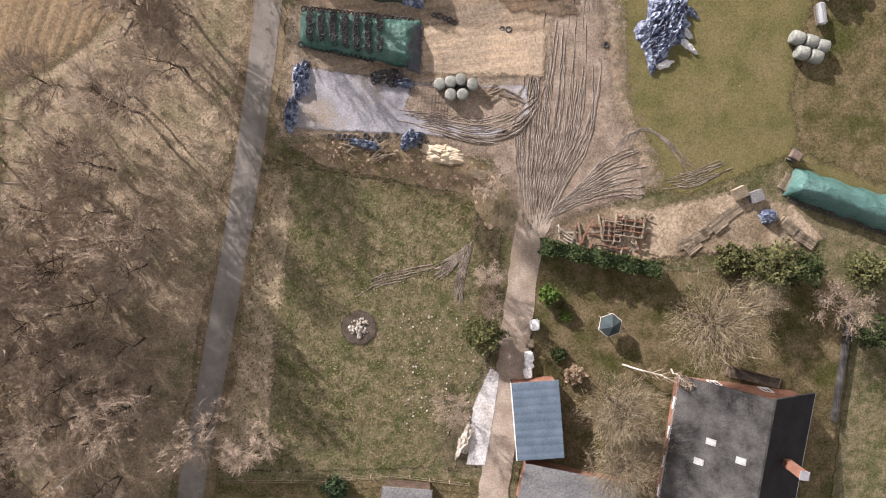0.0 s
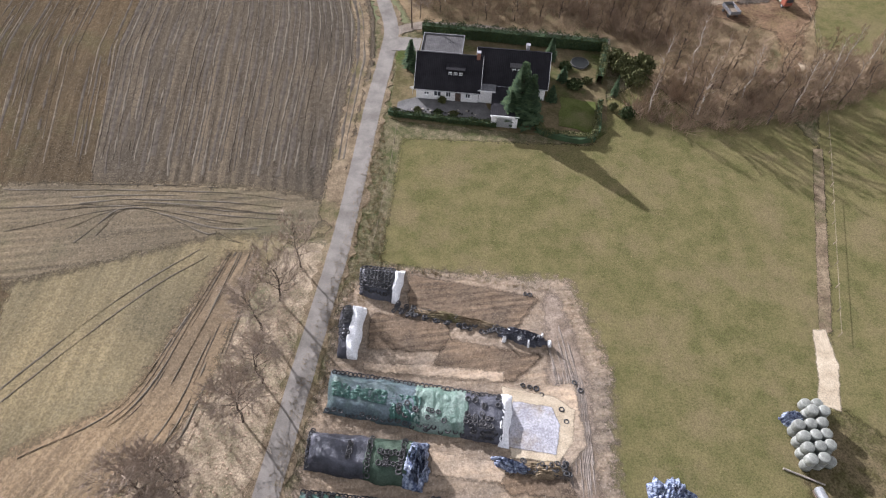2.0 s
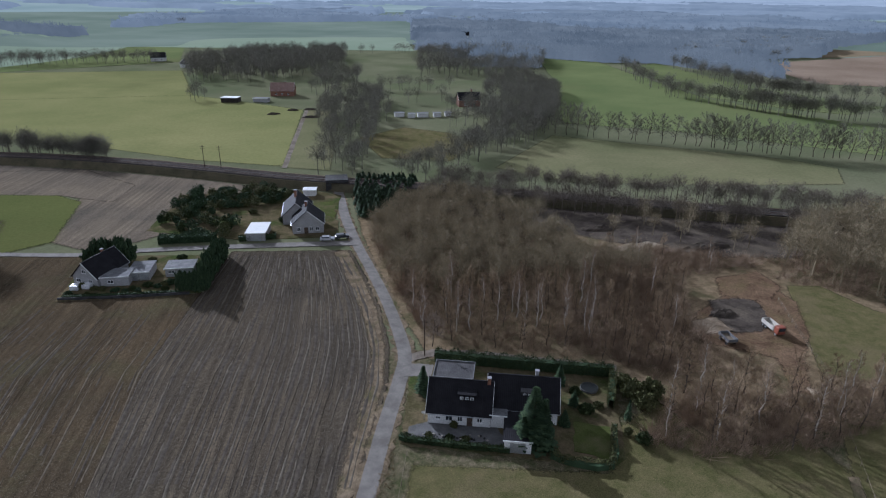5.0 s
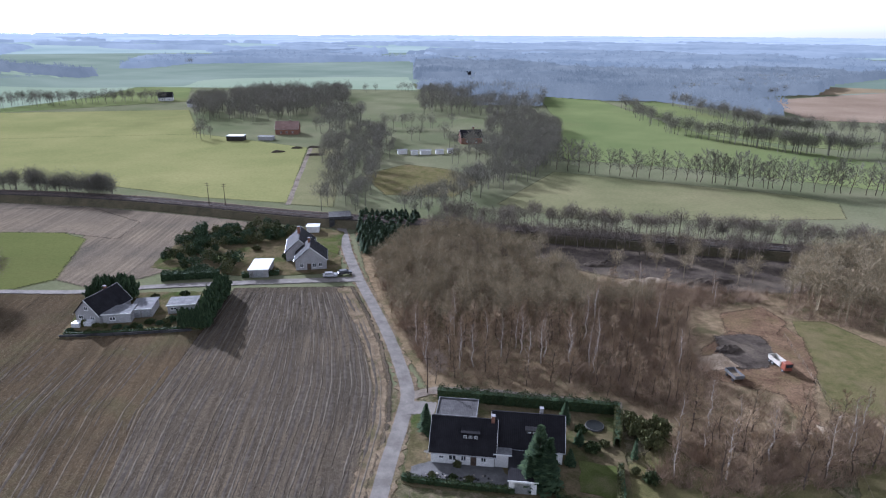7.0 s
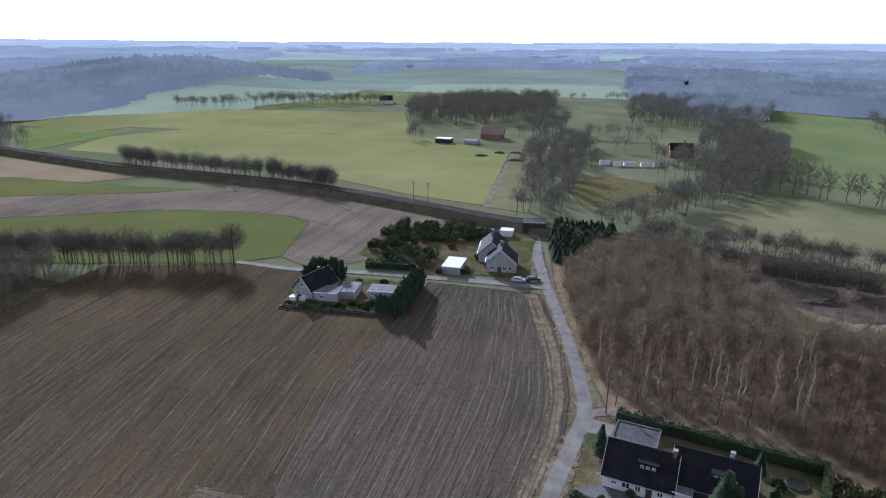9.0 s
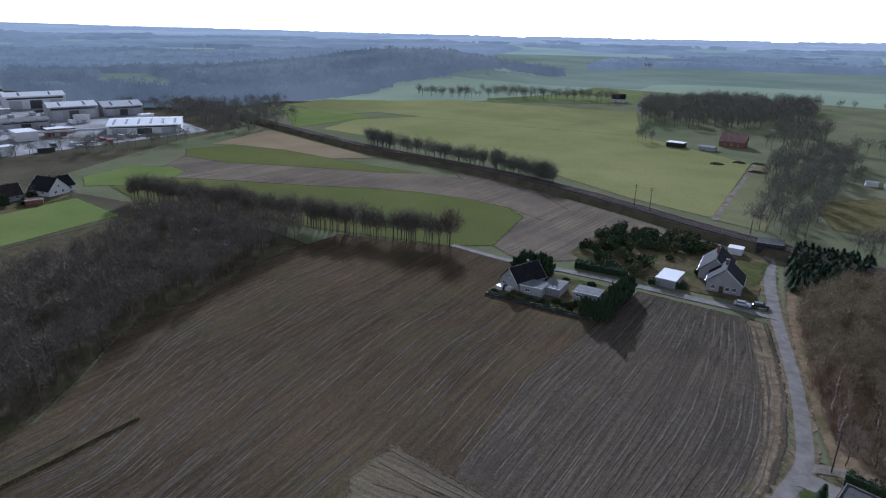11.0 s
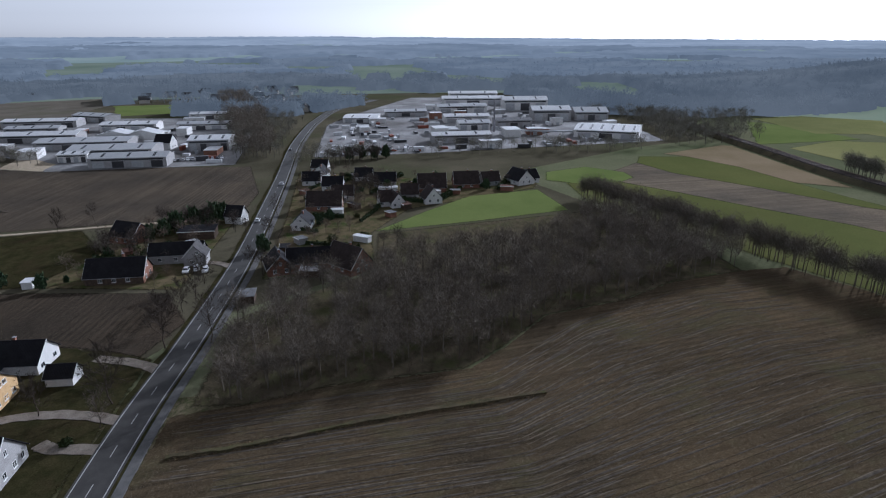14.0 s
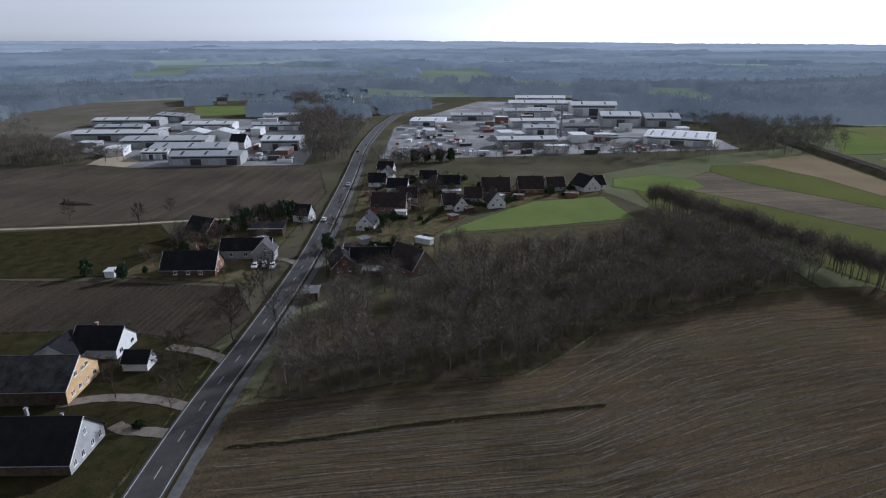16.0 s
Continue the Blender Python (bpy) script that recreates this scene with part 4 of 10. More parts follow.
field("upper_pasture", M_PALE, [(-500, 520), (-390, 548), (-245, 580), (-181, 440), (-300, 412), (-430, 400)], 0.12, "olive green pasture before farm trees")
field("hill_pasture", M_GREEN, [(-600, 838), (-354, 860), (-276, 650), (-400, 548)], 0.15, "green pasture on rising ground")
# two far fields whose haze is painted and glows
field("backdrop_dark_field", M_HAZE_GREEN, [(-535, 850), (-380, 815), (-46, 800), (-140, 1540), (-566, 1355)], 0.2, "wide distant green field with painted, glowing haze")
field("backdrop_bright_field", M_HAZE_GREEN, [(-805, 1220), (-676, 1465), (-880, 1995), (-1390, 2185)], 0.3, "bright distant field with painted, glowing haze")
field("valley_pasture", M_MEADOW, [(-47, 312), (-26, 340), (-1, 327), (14, 302), (0, 268), (-31, 272)], 0.13, "sunlit pasture between woods")
field("brown_strip", M_TILLED, [(-304, 131), (-343, 177), (-311, 182), (-267, 206), (-225, 226), (-212, 238), (-197, 240), (-151, 247), (-120, 226), (-118, 205), (-141, 212), (-186, 206), (-205, 198), (-233, 180), (-266, 162), (-300, 141)], 0.11, "bare grey-brown strip field")
field("green_field_west", M_GREEN_W, [(-298, 116), (-300, 141), (-266, 162), (-233, 180), (-205, 198), (-186, 206), (-163, 212), (-141, 212), (-129, 205), (-117, 168), (-128, 157), (-174, 140), (-225, 126), (-262, 112)], 0.13, "green winter crop field beside a tree row")
field("tilled_field", M_TILLED, [(-206, 254), (-150, 247), (-100, 235), (-72, 226), (-87, 176), (-100, 160), (-118, 168), (-140, 231), (-180, 232)], 0.1, "streaked brown tilled field below a railway")
field("narrow_green_strip", M_GREEN_W, [(-362, 188), (-355, 217), (-318, 228), (-276, 230), (-241, 233), (-212, 238), (-225, 226), (-267, 206), (-311, 182), (-343, 177)], 0.14, "narrow green strip field")
field("tan_field", M_TAN, [(-368, 207), (-391, 264), (-387, 269), (-330, 260), (-259, 250), (-276, 230), (-318, 228), (-355, 217)], 0.14, "straw-coloured field beside a railway")
field("bright_meadow", M_BRIGHT, [(-231, 13), (-238, 56), (-243, 78), (-247, 98), (-287, 97), (-280, 61), (-258, 38)], 0.13, "bright green young crop behind houses")
field("bright_meadow_north", M_BRIGHT, [(-307, 108), (-327, 115), (-337, 142), (-318, 157), (-304, 156), (-296, 146), (-294, 123)], 0.13, "bright green young crop field")
field("far_green_west", M_BRIGHT, [(-505, 362), (-469, 376), (-394, 377), (-389, 290)], 0.15, "bright green far meadow")
field("far_green_northwest", M_PALE, [(-524, 379), (-537, 523), (-411, 422), (-425, 366)], 0.15, "pale green far meadow")
field("tilled_field_south", M_PLOUGH_W, [(-193, -140), (-188, -94), (-180, -51), (-158, -41.5), (-140, -48), (-146, -60), (-151, -76), (-153, -140)], 0.1, "dark tilled field behind farm gardens")
field("brown_field_west", M_PLOUGH_FAR, [(-400, -262), (-397, -186), (-377, -50), (-306, -38), (-262, -42), (-262, -86), (-254, -170)], 0.1, "dark brown tilled field before a works")
field("meadow_southwest", M_FARMGRASS, [(-246, -166), (-254, -100), (-222, -82), (-193, -92), (-192, -106), (-194, -140)], 0.1, "dull olive rough pasture")
field("works_yard_west", M_YARD, [(-385, -60), (-384, -165), (-420, -185), (-500, -290), (-620, -290), (-660, -225), (-640, -120), (-600, -65)], 0.12, "grey paved yard round factory halls")
field("works_yard_north", M_YARD, [(-400, -14), (-402, 62), (-408, 115), (-418, 236), (-500, 250), (-640, 230), (-800, 215), (-820, 100), (-640, 20), (-560, -6)], 0.12, "pale paved yard round factory halls")
field("works_crop", M_BRIGHT, [(-790, -250), (-792, -165), (-690, -168), (-678, -215)], 0.16, "bright green crop behind factory halls")
field("curving_field", M_BROWN, [(-400, -245), (-557, -292), (-664, -262), (-790, -258), (-948, -310), (-882, -400), (-738, -423), (-653, -398), (-440, -340)], 0.14, "bare brown field curving past a works")
field("works_sand", M_SAND, [(-398, -196), (-386, -167), (-408, -168), (-440, -200)], 0.16, "heap of pale sand beside a works")
field("farm_garden", M_FARMGRASS, [(-80, -49.5), (-138, -45), (-147, -58), (-152, -84), (-166, -116), (-130, -120), (-88, -100)], 0.08, "dull green lawns round a farm")
field("village_gardens", M_GARDEN, [(-186, -25), (-262, -22), (-350, -21), (-345, 10), (-312, 60), (-310, 105), (-290, 96), (-262, 30), (-230, 12), (-188, 10)], 0.09, "patchwork of winter gardens between village houses")
field("village_gardens_south", M_GARDEN, [(-182, -48), (-262, -42), (-252, -85), (-222, -83), (-192, -94)], 0.12, "brown and green gardens round houses")
field("forest_floor_west", M_FLOORDARK, [(-116, -32), (-114.5, -21), (-119, -4), (-121, 26), (-131, 38.5), (-145, 52.5), (-151, 78), (-161, 98), (-166, 125), (-228, 128), (-245, 112), (-236, 60), (-228, 14), (-187, 10), (-158, -29)], 0.05, "brown litter under a bare wood")
field("property_plot", M_GARDEN, [(-61.6, 137), (-94.4, 131.4), (-98.8, 152), (-92, 158.5), (-64, 161)], 0.09, "garden plot with beds and paths")
field("corner_plot", M_GARDEN, [(-33.5, 175.8), (-63, 172), (-94, 178), (-96, 215), (-52, 222), (-40, 217), (-38, 196)], 0.1, "garden plot with shrubs and lawn")
field("corner_lawn", M_LAWN, [(-48.5, 207), (-41.5, 210), (-37.2, 192), (-41.5, 195)], 0.16, "bright mown lawn")
field("villa_plot", M_GARDEN, [(-7.8, 82.5), (-7.2, 104), (-3, 108.2), (33, 103.5), (29, 80), (26.5, 77.6), (16, 79.5)], 0.09, "garden plot of a hedged house")
field("villa_lawn", M_LAWN, [(21, 81.5), (22.2, 89), (28.6, 88), (26.4, 79.8)], 0.15, "square mown lawn inside a hedge")
field("villa_terrace", M_PAVING, [(-6.6, 87.2), (-2, 89), (8, 87.7), (10.6, 84), (10, 82.3), (-6.9, 84.6)], 0.15, "grey paved forecourt")
field("farm_plot", M_PLOT, [(12.2, -5), (26, -8), (46, -9), (49, -13), (47, -40), (9.5, -40), (11.4, -21), (11.9, -9)], 0.055, "shady garden of a farmhouse")
field("storage_ground", M_SOIL, [(14, -3), (20, -0.8), (25.2, -1.2), (33, 0.6), (41, -0.5), (45, -4.5), (40, -5.5), (28, -6.5), (25, -7), (13.5, -5.2)], 0.085, "trampled soil where timber is stored")
field("ash_ring", M_BURNT, [(-8.2 + 2.0 * math.cos(a), -14.6 + 2.0 * math.sin(a)) for a in np.linspace(0, 6.16, 50)], 0.09, "dark trampled ring round a fire heap", 0.3)
PAD = [(6.8, -19.3), (7.9, -20.0), (7.4, -24.0), (6.3, -30.9), (4.1, -30.8), (4.8, -24.0)]
field("bank_soil", M_VERGE, [(-16, 6.2), (-8, 6.8), (0, 5.8), (6, 4.2), (8.6, 0.8), (8.4, -3), (6.4, -3.6), (4, 0.4), (-4, 2.0), (-12, 3.6)], 0.06, "brown earth bank with dry weeds", 0.3)
field("concrete_pad", M_PADSLAB, PAD, 0.11, "narrow pale concrete pad beside a drive", 0.06)
BAYS_DARK = [[(-3.4, 50.2), (14.4, 46.5), (10.4, 40.6), (-3.2, 45.1)], [(-8.2, 43.9), (2, 42.2), (3, 38), (-8.2, 38.4)], [(2, 40), (14.3, 37.7), (10.1, 34.0), (0, 36.2)], [(6, 23.2), (15.4, 22.3), (16.4, 20.0), (8.8, 20.6)]]
BAYS_PALE = [[(-0.1, 25.4), (9, 24.2), (8, 21.8), (0.0, 22.6)], [(-0.8, 19.1), (12.8, 18.5), (12.5, 13.6), (-1.2, 13.8)], [(-8.6, 36.6), (9, 35.4), (9, 34.0), (-8.4, 35.2)], [(13, 33.5), (17.5, 34), (18, 26), (15.5, 23.5), (14.6, 26)]]
SLAB_DIRT = [(-2, 12.6), (6.5, 12.4), (10.6, 11), (9, 7.6), (0.5, 8.6), (-3, 10)]
field("silage_slab", M_CONCRETE, [(-15.0, 14.6), (-1.4, 12.8), (10.6, 12.5), (11, 9.4), (7, 6.8), (-15.9, 7.8)], 0.12, "stained concrete silage slab", 0.3)
field("sand_apron", M_SAND, [(8.6, 33.4), (14.8, 32.2), (17.2, 30.4), (16.4, 26.4), (14.6, 24.2), (9.2, 24.6)], 0.11, "pale sand spilled round a slab")
for pts in BAYS_DARK:
    field("bay_soil", M_DAMP, pts, 0.09, "dark damp streaked soil of a silage bay")
for pts in BAYS_PALE:
    field("bay_sand", M_BAYSAND, pts, 0.1, "pale trodden sand of a silage bay")
field("slab_dirt", M_MUD, SLAB_DIRT, 0.125, "mud tracked over a concrete slab")
field("silage_slab_north", M_SLAB, [(9.8, 31.5), (14.4, 30.8), (15.2, 28.6), (14.4, 25), (8.8, 25.9)], 0.14, "pale concrete slab before a silage heap", 0.12)

# lane, drives, main road
LANE = [(-36, -75), (-28.0, -34.6), (-24.1, -15.9), (-20.4, 3.3), (-17.6, 21.6), (-15.1, 41), (-13.3, 55), (-12.0, 70), (-10.7, 87), (-9.2, 101), (-8.9, 110), (-11.2, 120.5),
        (-15.2, 134.5), (-20.0, 149), (-25.5, 164.5), (-29.3, 176), (-34.5, 193), (-39.5, 213), (-43, 227), (-46, 240)]
solid("lane_verge", ribbon(LANE, 4.3, -0.2, 0.1, 14, 0.6, 3), M_VERGE, Matrix(), "dry grass verges along a lane", "verge", kind="structure")
solid("lane", ribbon(LANE, [2.9, 2.9, 2.9, 2.9, 2.9, 2.9, 2.8, 2.8, 3.1, 3.3, 3.5], -0.2, 0.13, 10, 0.05), M_ASPHALT, Matrix(), "narrow grey asphalt lane with worn edges", "road", kind="structure")
solid("cross_road", ribbon([(-26.5, 171), (-43, 169.3), (-63, 166.8), (-85, 163.5), (-104, 159), (-128, 158.5)], [3.6, 3.4, 3.0, 2.6, 2.4], -0.2, 0.2, 8, 0.08), M_ASPHALT, Matrix(), "pale side road to two houses", "road", kind="structure")
solid("house_drive", ribbon([(-8.5, 104.5), (-5.5, 104.5), (-3, 104.2)], 4.4, -0.2, 0.18, 6, 0.2), M_ASPHALT, Matrix(), "short pale house drive", "road", kind="structure")
solid("forest_track", ribbon([(-7.8, 109), (-2, 111), (12, 109.8), (34, 106.2)], 2.6, -0.2, 0.12, 6, 0.2), M_TRACK, Matrix(), "sandy track behind a hedge", "track", kind="structure")
solid("farm_drive", ribbon([(5.9, -48), (7.2, -35), (8.7, -24), (9.8, -14.7), (10.9, -5.6), (12.2, -1)], [3.5, 3.5, 3.4, 3.3, 3.9], -0.2, 0.14, 8, 0.12), M_DRIVE, Matrix(), "pale gravel farm drive", "track", kind="structure")
solid("clearing_track", ribbon([(82.5, 154), (79.4, 142), (75.8, 127.5), (71.7, 113), (68.2, 103), (65, 88)], 3.0, -0.2, 0.24, 12, 0.45), M_CLEARING, Matrix(), "brown track through a clearing", "track", kind="structure")
solid("farm_track_north", ribbon([(-90, 389), (-80, 320), (-70, 253)], 2.2, -0.2, 0.24, 6, 0.2), M_TRACK, Matrix(), "worn field track", "track", kind="structure")
solid("field_track_west", ribbon([(-250, -190), (-251, -167), (-253.5, -123), (-259, -86), (-261, -44)], 2.4, -0.2, 0.24, 6, 0.15), M_SAND, Matrix(), "pale sandy field track", "track", kind="structure")
solid("ditch_bank", ribbon([(-99.5, -33), (-100.6, -19), (-104.8, 6), (-108, 40)], 0.9, -0.2, 0.55, 10, 0.3), M_FLOORDARK, Matrix(), "low overgrown bank across a field", "bank", kind="structure")
MAIN = [(-20, -46.5), (-60, -44.6), (-86.1, -43.6), (-114.6, -41.8), (-146.5, -38.2), (-203, -33.5), (-262, -31.5), (-346, -29.6), (-446, -28.5), (-540, -22.5), (-597, -16), (-690, 2), (-800, 50)]
solid("main_road_shoulder", ribbon(MAIN, 10.5, -0.2, 0.22, 8, 0.4, 5, -0.4), M_FARMGRASS, Matrix(), "grassy shoulders of a country road", "verge", kind="structure")
solid("cycle_path", ribbon(MAIN, 1.9, -0.2, 0.24, 8, 0.05, 5, -5.0), M_PAVING, Matrix(), "narrow cycle path beside a country road", "path", kind="structure")
solid("main_road", ribbon(MAIN, 6.9, -0.2, 0.26, 8), M_ROAD, Matrix(), "two-lane asphalt country road", "road", kind="structure")
for shift in (2.95, -2.95):
    solid("edge_line", ribbon(MAIN, 0.2, 0.1, 0.266, 8, 0, 1, shift), M_PAINT, Matrix(), "white painted road edge line", "road marking", kind="structure")
line = smooth_line(MAIN, 40)
dash, run, last = 0, 0.0, line[0]
for a, b in zip(line, line[1:]):
    run += (b - a).length
    if run >= 10.0 and -330 < b.x < -70:
        run = 0.0
        d = (b - a).normalized()
        bm = ribbon([(b.x, b.y), (b.x + d.x * 1.5, b.y + d.y * 1.5), (b.x + d.x * 3.4, b.y + d.y * 3.4)], 0.16, 0.1, 0.267, 2)
        solid("lane_dash", bm, M_PAINT, Matrix(), "white painted centre line dash", "road marking", "dashes of the centre line", "structure")
for pts, label in (([(-113, -44), (-117, -54), (-118, -64), (-116, -72)], "pale drive to a farm"), ([(-132, -41.5), (-137, -48), (-141, -58)], "short paved house drive"), ([(-104, -44), (-106, -54), (-108, -57)], "paved drive before a farmhouse"),
                   ([(-200, -36), (-204, -40), (-206, -46)], "paved house forecourt")):
    solid("drive", ribbon(pts, 3.0, -0.2, 0.24, 6, 0.2), M_TRACK, Matrix(), label, "track", kind="structure")

# railway on its bank
RAIL = [(-700, 345), (-520, 300), (-365, 275), (-277, 262), (-192, 259), (-140, 252), (-99, 242), (-65, 232), (-36, 226), (40, 211), (77, 202.5), (130, 192), (240, 168), (420, 125)]


def bank(points, top_w, foot_w, z1, steps=8):
    line_ = smooth_line(points, steps)
    bm = bmesh.new()
    rows = []
    for i, c in enumerate(line_):
        d = (line_[min(i + 1, len(line_) - 1)] - line_[max(i - 1, 0)]).normalized()
        s = Vector((-d.y, d.x, 0))
        rows.append([bm.verts.new((*(c + s * k)[:2], z)) for k, z in ((foot_w / 2, 0), (top_w / 2, z1), (-top_w / 2, z1), (-foot_w / 2, 0))])
    for u, v in zip(rows, rows[1:]):
        for k in range(3):
            bm.faces.new((u[k], u[k + 1], v[k + 1], v[k]))
    bmesh.ops.recalc_face_normals(bm, faces=bm.faces)
    return bm


solid("railway_bank", bank(RAIL, 8.4, 12.5, 2.6), M_BANK, Matrix(), "scrubby railway embankment", "embankment", kind="structure")
solid("railway_ballast", bank(RAIL, 7.0, 8.2, 3.0), M_BALLAST, Matrix(), "grey ballast of a double railway", "ballast", kind="structure")
for off in (2.6, 1.2, -1.2, -2.6):
    solid("rail", ribbon(RAIL, 0.11, 3.0, 3.17, 8, 0, 1, off), M_RAIL, Matrix(), "rust-brown steel rail", "rail", "rails of the railway", "structure")
solid("railway_path", ribbon(RAIL, 0.7, 2.5, 2.98, 8, 0.1, 2, 3.8), M_VERGE, Matrix(), "pale walkway beside the ballast", "path", kind="structure")
bridge = thing("underpass", pose(-43.2, 227.4, 0, 0, 0, 12), "concrete railway underpass over a lane", "bridge")
part("abutment", box_bm(-4.2, -2.2, -5.0, 5.0, 0, 3.1), M_FIBRE, bridge)
part("abutment", box_bm(2.2, 4.2, -5.0, 5.0, 0, 3.1), M_FIBRE, bridge)
part("deck", box_bm(-4.2, 4.2, -5.2, 5.2, 3.1, 3.5, 0.05), M_FIBRE, bridge)
part("parapet", box_bm(-4.2, 4.2, -5.2, -5.0, 3.5, 4.3), M_DARKPAINT, bridge)

# gently rising far country: fields, woods and the hills of the horizon
def far_rise(x, y):
    """Height of the far ground, rising slowly to low hills, with one wooded hill in the north-west."""
    r, az = np.hypot(x, y), np.degrees(np.arctan2(-x, y))
    top = np.interp(az, (-60, 20, 45, 62, 74, 90, 140), (33, 33, 45, 62, 74, 92, 92))
    f = np.clip((r - 900) / 3850, 0, 1)
    hill = 36 * np.exp(-((x + 730) ** 2 + (y - 700) ** 2) / (2 * 120 ** 2)) + 24 * np.exp(-((x + 700) ** 2 + (y - 850) ** 2) / (2 * 90 ** 2))
    return top * f * f * (3 - 2 * f) + 0.7 * np.where(r > 640, hill, 0)


bm = bmesh.new()
ring = []
for k in range(721):
    a = radians(k / 2)
    x, y = math.cos(a), math.sin(a)
    h = float(far_rise(np.float64(4800 * x), np.float64(4800 * y))) + 3 + 5 * noise.noise((x * 4, y * 4, 0.5)) + 3 * noise.noise((x * 24, y * 24, 2)) + 1.5 * noise.noise((x * 90, y * 90, 4))
    ring.append((bm.verts.new((4600 * x, 4600 * y, -5)), bm.verts.new((4780 * x, 4780 * y, h)), bm.verts.new((4840 * x, 4840 * y, -5))))
for u, v in zip(ring, ring[1:]):
    bm.faces.new((u[0], u[1], v[1], v[0]))
    bm.faces.new((u[1], u[2], v[2], v[1]))
# hills drawn in glowing haze colour
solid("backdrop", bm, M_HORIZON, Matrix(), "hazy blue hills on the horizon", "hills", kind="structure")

OPEN = [[(-540, -280), (-640, -290), (-670, -225), (-760, -200), (-800, -262), (-948, -310), (-882, -400), (-738, -423), (-653, -398), (-520, -345)], [(-600, 838), (-354, 860), (-276, 650), (-240, 580), (-400, 530)], [(-540, 840), (-380, 800), (-46, 780), (-100, 1540), (-570, 1360)], [(-620, 900), (-600, 1130), (-690, 1370), (-880, 1995), (-1390, 2185), (-1100, 1500), (-780, 1060)],
    [(96, 735), (157, 695), (216, 690), (300, 560), (300, 300), (60, 350)], [(322, 600), (322, 700), (432, 770), (552, 940), (715, 1070), (850, 960), (640, 690)], [(-400, -30), (-400, 130), (-418, 240), (-500, 262), (-650, 240), (-830, 220), (-830, 100), (-640, -40)],
    [(-380, -40), (-380, -170), (-520, -300), (-640, -300), (-700, -220), (-640, -90)], [(-690, -240), (-735, -150), (-840, -220), (-760, -300)], [(-540, 540), (-400, 430), (-380, 280), (-540, 360)], [(-660, -110), (-660, -20), (-980, -60), (-960, -190)],
    [(-660, -160), (-660, -230), (-800, -270), (-805, -155)], [(-640, -290), (-640, -380), (-780, -330), (-840, -265)], [(285, 700), (300, 560), (350, 480), (430, 500), (570, 770), (400, 770)],
]
FOREST = [(-667, 389), (-610, 425), (-598, 514), (-577, 657), (-607, 867), (-700, 960), (-900, 1000), (-1300, 900), (-1100, 500)]
rng = np.random.default_rng(11)
rr, aa = 640 * 1.0125 ** np.arange(160), np.radians(np.arange(-50, 140, 0.3))
R, A = np.meshgrid(rr, aa, indexing="ij")
R = R * (1 + rng.uniform(-0.004, 0.004, R.shape))
X, Y = -R * np.sin(A), R * np.cos(A)
mask, lump, reach = np.zeros(X.shape, bool), np.zeros(X.shape), np.zeros(X.shape)
for i in range(X.shape[0]):
    for j in range(X.shape[1]):
        az = math.degrees(aa[j])
        q = noise.fractal((X[i, j] * 0.0022, Y[i, j] * 0.0022, 3.7), 0.8, 2.0, 4)
        mask[i, j] = q > (-0.42 if az < -2 else 0.1 if az < 41 else -0.3) - (0.2 if rr[i] > 2600 else 0)
        lump[i, j] = noise.noise((X[i, j] * 0.03, Y[i, j] * 0.03, 1.2)) + 0.7 * noise.noise((X[i, j] * 0.009, Y[i, j] * 0.009, 5.1))
        reach[i, j] = 1 + 0.16 * noise.noise((X[i, j] * 0.004, Y[i, j] * 0.004, 8.3))
mask |= inside(FOREST, X, Y) | inside([(-921, 888), (-900, 934), (-738, 922), (-750, 1148), (-1321, 2000), (-1735, 2193), (-2174, 2120)], X, Y)
mask[0] = mask[-1] = False
mask[:, 0] = mask[:, -1] = False
for poly in OPEN:
    mask &= ~inside(poly, X, Y)
LAND = far_rise(X, Y)
Z = np.where(mask, LAND + 10.0 + 4.0 * lump + rng.uniform(-1.2, 1.6, X.shape), LAND - 1.0)
ids = np.arange(X.size).reshape(X.shape)
use = mask[:-1, :-1] | mask[1:, :-1] | mask[:-1, 1:] | mask[1:, 1:]
verts = np.stack([X, Y, Z], 2).reshape(-1, 3).tolist()
band = (R * reach)[:-1, :-1]
# bands of woods with haze put into their colour and glow
for name, lo, hi, material, label, kind in (("far_woods", 0, 720, M_HAZE_NEAR, "bare woods stretching away, bluish haze glowing in the colour", "stuff"), ("backdrop_woods", 720, 1250, M_HAZE_NEAR, "dark distant woods with bluish haze painted in", "structure"),
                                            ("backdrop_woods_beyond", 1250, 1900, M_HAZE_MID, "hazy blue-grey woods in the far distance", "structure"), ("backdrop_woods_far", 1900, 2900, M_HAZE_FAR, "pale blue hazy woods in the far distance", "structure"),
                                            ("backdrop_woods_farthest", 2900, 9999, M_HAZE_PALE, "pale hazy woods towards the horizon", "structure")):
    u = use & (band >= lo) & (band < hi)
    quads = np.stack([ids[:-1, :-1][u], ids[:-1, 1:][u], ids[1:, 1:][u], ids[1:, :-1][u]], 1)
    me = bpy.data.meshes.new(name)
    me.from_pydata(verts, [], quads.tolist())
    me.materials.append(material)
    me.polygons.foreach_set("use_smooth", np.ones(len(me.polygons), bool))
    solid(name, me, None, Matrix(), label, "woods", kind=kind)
tops = []
